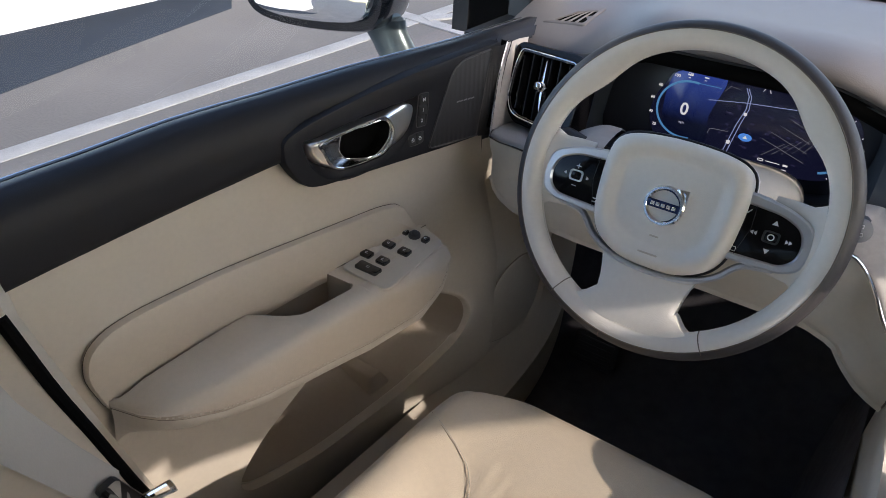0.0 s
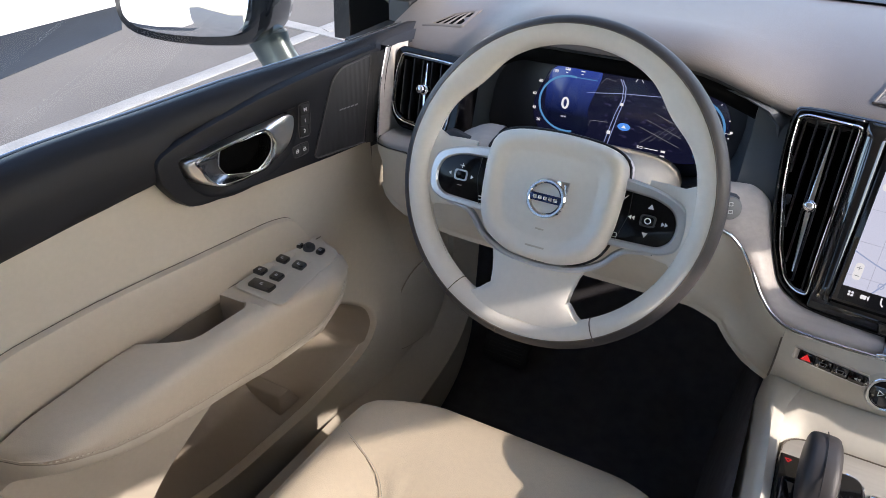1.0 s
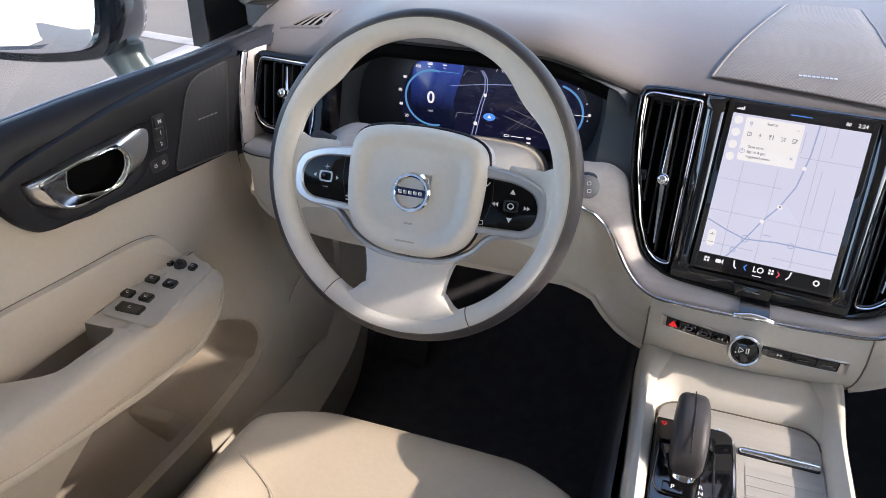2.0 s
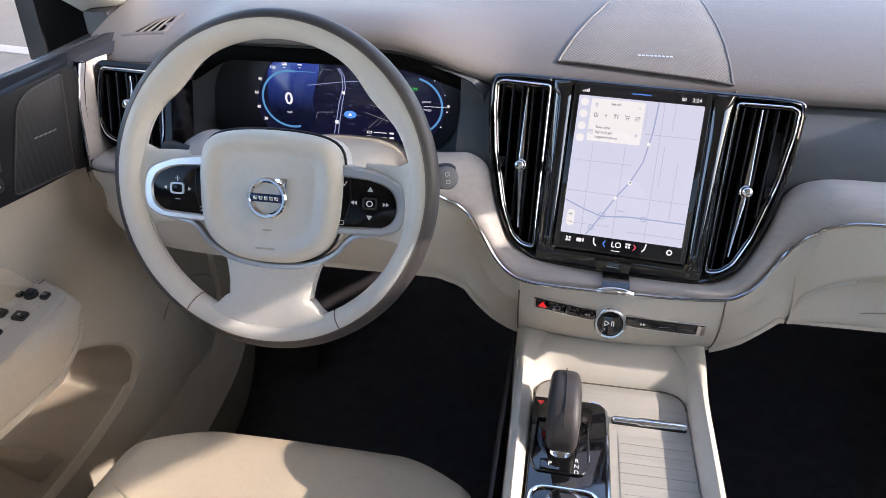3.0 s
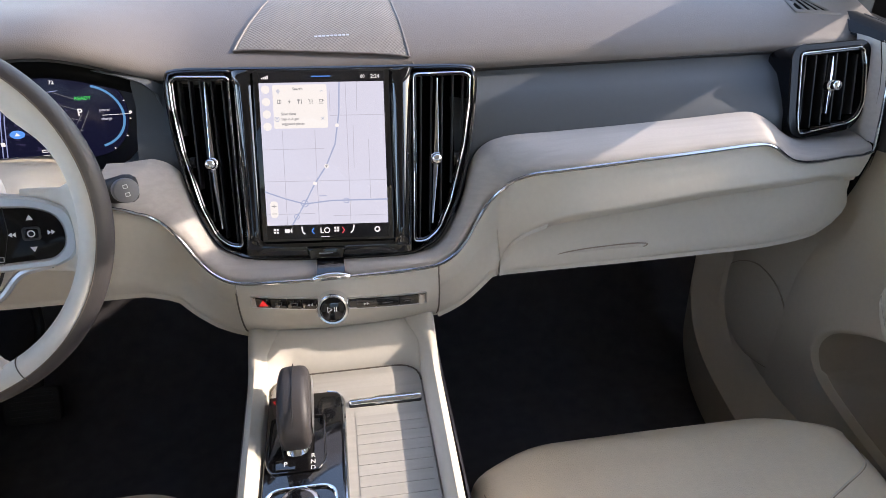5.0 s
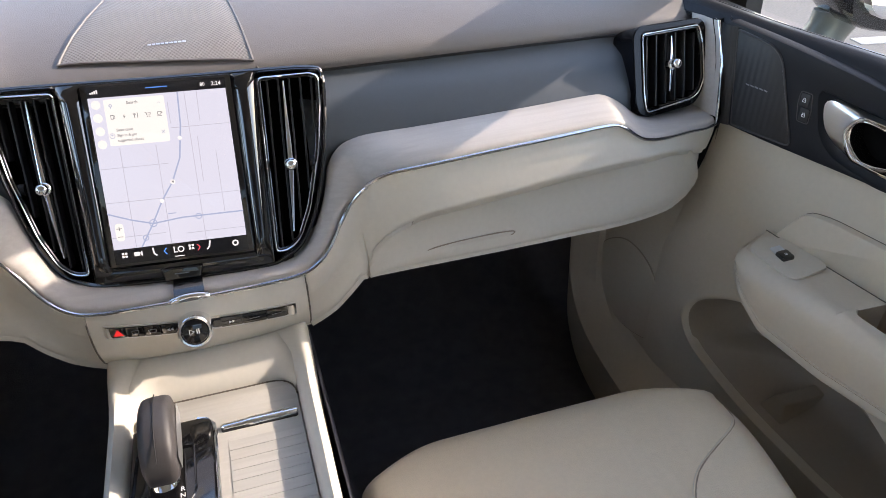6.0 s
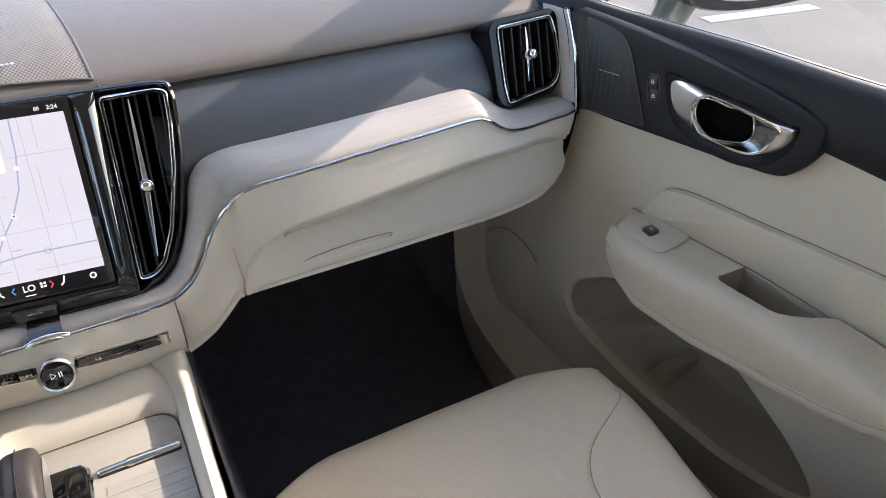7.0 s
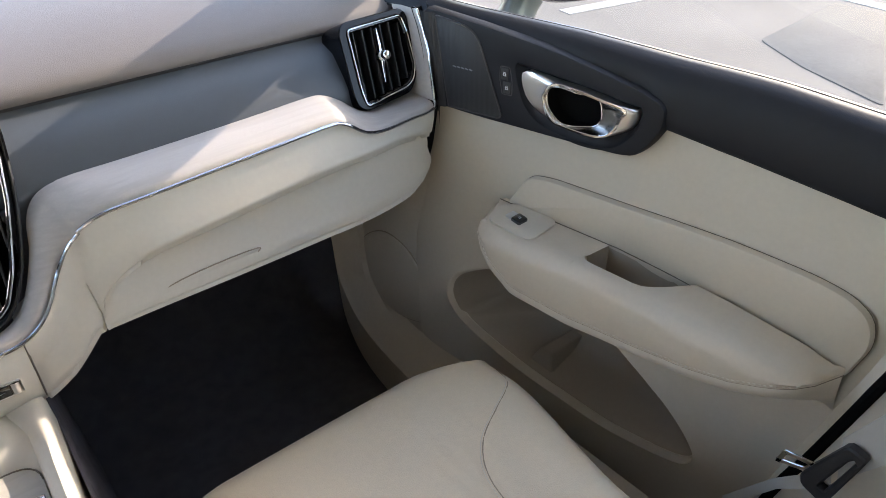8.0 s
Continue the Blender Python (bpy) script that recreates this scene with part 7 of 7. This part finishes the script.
# chrome pull
bm = bmesh.new()
plate(bm, rounded([(0.003, 0.570), (0.084, 0.569), (0.084, 0.583), (0.003, 0.581)], 0.003), lambda u, v, h: Vector((u, v, cz(v) + 0.005 + h)), 0.0, 0.0015, 0.0005)
part("pull_slot", bm, BLACK, con)
bm = bmesh.new()
loft(bm, [[Vector((x, 0.5755 + r * math.cos(q), cz(0.575) + 0.008 + r * 0.65 * math.sin(q))) for q in np.linspace(0, 2 * math.pi, 14, endpoint=False)] for x, r in ((0.0035, 0.002), (0.0055, 0.0042), (0.030, 0.0044), (0.034, 0.0060), (0.040, 0.0058), (0.081, 0.0052), (0.0835, 0.004))], True, True)
part("pull_bar", bm, CHROME, con, "chrome tray pull bar")
# shifter plate
gp = lambda u, v, h: Vector((u, v, cz(v) + 0.010 + h))
po = rounded([(-0.0845, 0.20), (-0.004, 0.20), (-0.004, 0.592), (-0.0845, 0.592)], [0.003, 0.003, 0.016, 0.003], 6)
bm = bmesh.new()
plate(bm, po, gp, -0.014, 0.004, 0.002)
sp = part("shifter_plate", bm, GLOSS, con, "gloss black shifter plate")
bm = bmesh.new()
tube(bm, [gp(u, v, 0.001) for u, v in ((-0.020, 0.5935), (-0.010, 0.590), (-0.0035, 0.581), (-0.0025, 0.568), (-0.0025, 0.45), (-0.0025, 0.20))], 0.0022, 8)
part("plate_edge", bm, CHROME, sp)
gate = rounded([(-0.0765, 0.478), (-0.0285, 0.478), (-0.0215, 0.492), (-0.0225, 0.556), (-0.0795, 0.556), (-0.0825, 0.492)], 0.006)
bm = bmesh.new()
frame_ring(bm, gate, inset(gate, 0.0022), gp, 0.003, 0.0062, 0.0006, 0.003)
part("gate_rim", bm, GLOSS, sp)
bm = bmesh.new()
plate(bm, rect(0.020, 0.014, 0.001, -0.062, 0.489), gp, 0.003, 0.0055, 0.0006)
pk = part("park_key", bm, GLOSS, sp)
GW = lambda u, v, h=0.0062: Matrix.Translation(gp(u, v, h))
words("lettering", "P", 0.0075, GW(-0.062, 0.489), WHITE, pk)
for tx, v in (("R", 0.4985), ("N", 0.4905), ("D", 0.4825)):
    words("lettering", tx, 0.0068, GW(-0.035, v, 0.0045), WHITE, sp)
bm = bmesh.new()
strokes(bm, [(-0.079, 0.584), (-0.073, 0.584), (-0.076, 0.579), (-0.079, 0.584)], 0.0010, lambda u, v, h: gp(u, v, 0.0041 + h))
part("warning_mark", bm, RED, sp)
# start control
bm = bmesh.new()
frame_ring(bm, rect(0.070, 0.056, 0.018, -0.046, 0.432, 6), rect(0.064, 0.050, 0.016, -0.046, 0.432, 6), gp, 0.003, 0.0070, 0.0008, 0.003)
part("start_frame", bm, CHROME, sp)
bm = bmesh.new()
plate(bm, circle(0.019, -0.046, 0.432, 36), gp, 0.003, 0.016, 0.002)
sk = part("start_knob", bm, CHROME, sp, "chrome start knob")
bm = bmesh.new()
plate(bm, circle(0.0145, -0.046, 0.432, 30), gp, 0.015, 0.0168, 0.0005)
part("start_cap", bm, GLOSS, sk)

# gear lever
lev = thing("gear_lever", "short black leather gear lever with chrome collar", "gear lever", (-0.052, 0.54, 0.84))
LM = basis((-0.0515, 0.550, 0.866), (1, 0, 0), (0, 1, 0.10))
lf = flat(LM)
bm = bmesh.new()
secs = []
for v, w, h0, h1 in ((-0.053, 0.010, -0.012, -0.001), (-0.0505, 0.0150, -0.017, 0.007), (-0.043, 0.0180, -0.022, 0.017), (-0.030, 0.0194, -0.026, 0.025), (-0.012, 0.0198, -0.027, 0.0300), (0.008, 0.0197, -0.027, 0.0312), (0.024, 0.0190, -0.025, 0.0285), (0.038, 0.0178, -0.021, 0.0215), (0.047, 0.0155, -0.017, 0.013), (0.0515, 0.0115, -0.012, 0.005), (0.053, 0.006, -0.006, 0.0)):
    hm, hh = (h0 + h1) / 2, (h1 - h0) / 2
    v, w = v * 0.90, w * 0.90
    secs.append([lf(w * math.copysign(abs(math.cos(q)) ** 0.5, math.cos(q)), v, hm + hh * math.copysign(abs(math.sin(q)) ** 0.6, math.sin(q))) for q in np.linspace(0, 2 * math.pi, 32, endpoint=False)])
loft(bm, secs, True, True)
part("grip", bm, RIMDARK, lev, "black leather grip", 60)
bm = bmesh.new()
tube(bm, [lf(0, v, h) for v, h in ((-0.043, 0.0172), (-0.030, 0.0252), (-0.012, 0.0302), (0.008, 0.0314), (0.024, 0.0287), (0.036, 0.0228))], 0.0006, 5)
part("grip_seam", bm, BLACK, lev)
bm = bmesh.new()
loft(bm, [[lf(0.0181, v, h) for h in hs] for v, hs in ((-0.034, (-0.012, 0.0, 0.008)), (-0.010, (-0.016, 0.0, 0.012)), (0.015, (-0.015, 0.0, 0.011)), (0.034, (-0.010, 0.0, 0.006)))])
part("side_inlay", bm, SILVER, lev, "silver side inlay")
bm = bmesh.new()
loft(bm, [[Vector((-0.0515 + r * math.cos(q), y + r * math.sin(q), z)) for q in np.linspace(0, 2 * math.pi, 20, endpoint=False)] for z, y, r in ((0.836, 0.512, 0.0155), (0.842, 0.513, 0.015), (0.847, 0.516, 0.0115), (0.856, 0.522, 0.0105))], True, True)
part("collar", bm, CHROME, lev)

# ---- seats ----
def seat(sx, label):
    t = thing("front_seat", label, "car seat", (sx * 0.365, 0.25, 0.42), "front seats")
    cx, more = (0.3655, 0.0) if sx < 0 else (0.376, 0.012)
    prof = [(-0.02, 0.715, 0.226), (0.08, 0.722, 0.232), (0.20, 0.727, 0.236), (0.32, 0.730, 0.236), (0.42, 0.732, 0.235), (0.48, 0.732, 0.231), (0.515, 0.730, 0.226), (0.540, 0.726, 0.218), (0.558, 0.718, 0.208), (0.570, 0.706, 0.200), (0.577, 0.690, 0.195), (0.578, 0.668, 0.192), (0.572, 0.635, 0.190), (0.555, 0.59, 0.186), (0.545, 0.55, 0.184)]
    pp = curve_pts(prof, 6)
    seam_x = lambda y: lerp_table(y, (0.08, 0.2, 0.28, 0.33, 0.37, 0.397, 0.418, 0.435, 0.453, 0.469, 0.484, 0.51), (0.094, 0.095, 0.096, 0.098, 0.1025, 0.1115, 0.1255, 0.1445, 0.1785, 0.2095, 0.2245, 0.23))

    def crease(x, y):
        """Pull lines running into the seam of the side bolster."""
        dip = 0.0
        for x0, y0, x1, y1, deep in ((0.088, 0.335, 0.070, 0.445, 0.0026), (0.092, 0.365, 0.092, 0.455, 0.0016), (0.060, 0.270, 0.092, 0.310, 0.0014)):
            dx, dy = x1 - x0, y1 - y0
            f = ((x - x0) * dx + (y - y0) * dy) / (dx * dx + dy * dy)
            if 0 < f < 1:
                off = abs((x - x0) * dy - (y - y0) * dx) / math.hypot(dx, dy)
                dip += deep * math.sin(math.pi * f) * math.exp(-(off / 0.006) ** 2)
        return dip
    us = [-1.0, -1.0, -0.998, -0.985, -0.96, -0.92, -0.86, -0.78, -0.70, -0.60, -0.48, -0.34, -0.17, 0.0]
    dz = [-0.19, -0.07, -0.040, -0.020, -0.009, -0.002, 0.001, 0.001, 0.0, -0.001, -0.001, 0, 0.0005, 0.001]
    us, dz = us + [-u for u in us[-2::-1]], dz + dz[-2::-1]
    grid = sorted(set(us) | set(round(float(v), 4) for v in np.linspace(-0.82, 0.82, 83)))
    inner = [(u, lerp_table(u, us[1:-1], dz[1:-1])) for u in grid if -1 < u < 1]
    us, dz = [-1.0, -1.0] + [u for u, d in inner] + [1.0, 1.0], [-0.19, -0.07] + [d for u, d in inner] + [-0.07, -0.19]
    bm, rows = bmesh.new(), []
    for p in pp:
        y, z, hw = p
        hw += more * (1 + smooth01((y - 0.5) / 0.05))
        fr = smooth01((y - 0.50) / 0.08)
        bol = 0.028 * smooth01((0.46 - y) / 0.35)
        row = []
        for u, d in zip(us, dz):
            b = bol * smooth01((abs(u) - 0.55) / 0.25) * (1 if abs(u) < 0.97 else 0.8)
            side = abs(hw * u)
            wide = hw - (0.042 * smooth01((0.47 - y) / 0.22) if sx > 0 and u > 0 else 0.0) * max(0.0, (u - 0.5) / 0.5)
            ys = y + 0.018 * smooth01((y - 0.30) / 0.15)
            groove = 0.0045 * math.exp(-((side - seam_x(ys)) / 0.009) ** 2) * smooth01((0.46 - ys) / 0.06) if abs(u) < 0.9 else 0.0
            groove += crease(side, ys)
            yy = y - 0.045 * max(0.0, abs(u) - 0.55) ** 2 / 0.2 * fr
            row.append(Vector((sx * (cx + wide * u), yy + 0.018 * smooth01((y - 0.30) / 0.15), z + 0.004 + d * (1 - 0.55 * fr) + b - groove)))
        rows.append(row)
    loft(bm, rows)
    cu = part("cushion", bm, SEAT, t, "cream leather seat cushion", 70)
    # seams between the middle and the side bolsters, with stitches

    def cush(x, y):
        """Height of the cushion at a place, between its rows."""
        ys, zs = [], []
        for r in rows:
            if r[len(r) // 2].z < 0.70:
                break
            px = [abs(q.x) for q in r[1:-1]]
            ys.append(float(np.interp(x, px, [q.y for q in r[1:-1]])))
            zs.append(float(np.interp(x, px, [q.z for q in r[1:-1]])))
        return float(np.interp(y, ys, zs))

    for side in (1, -1):
        pts = [(cx + side * a, b) for a, b in ((0.230, 0.510), (0.2245, 0.484), (0.2095, 0.469), (0.1785, 0.453), (0.1445, 0.435), (0.1255, 0.418), (0.1115, 0.397), (0.1025, 0.370), (0.098, 0.33), (0.096, 0.28), (0.095, 0.2), (0.094, 0.08))]
        cp = curve_pts(pts, 5)
        z0 = [cush(p.x, p.y) for p in cp]
        zs = [sum(z0[max(0, i - 3):i + 4]) / len(z0[max(0, i - 3):i + 4]) for i in range(len(z0))]
        bm = bmesh.new()
        tube(bm, [Vector((sx * p.x, p.y, z - 0.0001)) for p, z in zip(cp, zs)], 0.0008, 6)
        part("seam", bm, SEATSEAM, cu)
        bm = bmesh.new()
        for k in range(len(cp) - 1):
            a, b = Vector((sx * (cp[k].x - side * 0.004), cp[k].y, zs[k] + 0.0012)), Vector((sx * (cp[k + 1].x - side * 0.004), cp[k + 1].y, zs[k + 1] + 0.0012))
            for f in (0.0, 0.5):
                tube(bm, [a.lerp(b, f), a.lerp(b, f + 0.34)], 0.0005, 4)
        tagged(part("stitching", bm, STITCH, cu), kind="stuff")
    # reclined backrest, and the base
    bm = bmesh.new()
    secs = []
    for y, z, hw, th in ((-0.03, 0.70, 0.21, 0.05), (-0.05, 0.80, 0.235, 0.06), (-0.10, 0.92, 0.24, 0.06), (-0.16, 1.04, 0.235, 0.055), (-0.215, 1.13, 0.21, 0.05), (-0.235, 1.17, 0.16, 0.035)):
        secs.append([Vector((sx * cx + hw * math.copysign(abs(math.cos(q)) ** 0.6, math.cos(q)), y - 0.05 + th * math.sin(q), z + 0.3 * th * math.sin(q))) for q in np.linspace(0, 2 * math.pi, 30, endpoint=False)])
    loft(bm, secs, True, True)
    part("backrest", bm, SEAT, t, "", 60)
    bm = bmesh.new()
    box(bm, (sx * cx - 0.185, -0.05, 0.42), (sx * cx + 0.185, 0.53, 0.57), 0.02)
    part("base", bm, BLACK, t)
    return t


seat(-1, "cream leather driver's seat, sunlit, with stitched bolsters")
seat(1, "cream leather passenger seat in shade, with stitched bolsters")

# ---- belts ----
def belt(sx):
    t = thing("seat_belt", "pale grey seat belt with black tongue at the pillar", "seat belt", (sx * 0.74, 0.08, 0.8), "seat belts")
    bm = bmesh.new()
    rows = []
    for x, y, z, wy, wz in ((0.76, 0.0, 1.30, 0.024, 0.004), (0.755, 0.02, 1.10, 0.024, 0.006), (0.745, 0.055, 0.96, 0.021, 0.012), (0.735, 0.095, 0.873, 0.014, 0.019), (0.728, 0.127, 0.815, 0.005, 0.028)):
        rows.append([Vector((sx * x, y - wy, z - wz)), Vector((sx * (x - 0.001), y, z)), Vector((sx * x, y + wy, z + wz))])
    loft(bm, rows)
    bmesh.ops.recalc_face_normals(bm, faces=bm.faces)
    bmesh.ops.solidify(bm, geom=bm.faces[:], thickness=0.0014)
    part("webbing", bm, WEBBING, t)
    bm = bmesh.new()
    rows = []
    for x, y, z, wy, wz in ((0.729, 0.129, 0.790, 0.004, 0.018), (0.734, 0.150, 0.752, 0.004, 0.008), (0.742, 0.180, 0.712, 0.004, 0.005), (0.752, 0.23, 0.62, 0.005, 0.003)):
        rows.append([Vector((sx * x, y - wy, z - wz)), Vector((sx * (x - 0.001), y, z)), Vector((sx * x, y + wy, z + wz))])
    loft(bm, rows)
    bmesh.ops.recalc_face_normals(bm, faces=bm.faces)
    bmesh.ops.solidify(bm, geom=bm.faces[:], thickness=0.0014)
    part("webbing", bm, WEBBING, t)
    m = basis((sx * 0.722, 0.128, 0.800), (-0.0, -0.22, 0.975), (0, 0.975, 0.22))
    pl = flat(m)
    bm = bmesh.new()
    o = rounded([(-0.044, -0.010), (-0.034, -0.016), (0.046, -0.016), (0.046, 0.006), (-0.030, 0.020), (-0.042, 0.014)], 0.006)
    slot = rounded([(-0.026, -0.0075), (0.036, -0.0100), (0.036, -0.0045), (-0.026, 0.0)], 0.002)
    frame_ring(bm, star(o, (0.004, -0.004), 64), star(slot, (0.004, -0.004), 64), pl, -0.005, 0.006, 0.0022)
    part("tongue_body", bm, BLACK, t)
    bm = bmesh.new()
    o = rounded([(-0.026, 0.016), (-0.006, 0.012), (-0.022, 0.046), (-0.046, 0.046)], 0.003)
    frame_ring(bm, o, inset(o, 0.0055), pl, -0.001, 0.001, 0.0004)
    part("tongue_blade", bm, CHROME, t, "bright metal blade")


belt(-1)
belt(1)

# ---- pedals and mats ----
ped = thing("brake_pedal", "black rubber brake pedal on its arm", "pedal", (-0.50, 0.98, 0.45))
bm = bmesh.new()
m = basis((-0.556, 0.985, 0.50), (1, 0, 0), (0, 0.5, 0.87))
plate(bm, rect(0.095, 0.062, 0.01), flat(m), -0.01, 0.004, 0.003)
pad_ = part("pedal_pad", bm, mat("pedal rubber", (0.03, 0.03, 0.032), 0.7, bump=0.2), ped)
for k in range(4):
    bm = bmesh.new()
    plate(bm, rect(0.075, 0.006, 0.002, 0, -0.02 + 0.0135 * k), flat(m), 0.003, 0.0062, 0.001)
    part("rib", bm, BLACK, pad_)
bm = bmesh.new()
tube(bm, [(-0.55, 1.0, 0.50), (-0.53, 1.06, 0.62), (-0.52, 1.10, 0.85)], 0.009, 8)
part("pedal_arm", bm, BLACK, ped)
for sx in (-1, 1):
    bm = bmesh.new()
    plate(bm, rounded([(sx * 0.17, 0.30), (sx * 0.60, 0.30), (sx * 0.60, 0.90), (sx * 0.19, 0.98)][::sx], 0.05), flat(Matrix()), 0.411, 0.424, 0.004)
    tagged(part("floor_mat", bm, CARPET), "black carpet floor mat in the footwell", "floor mat", group="floor mats")
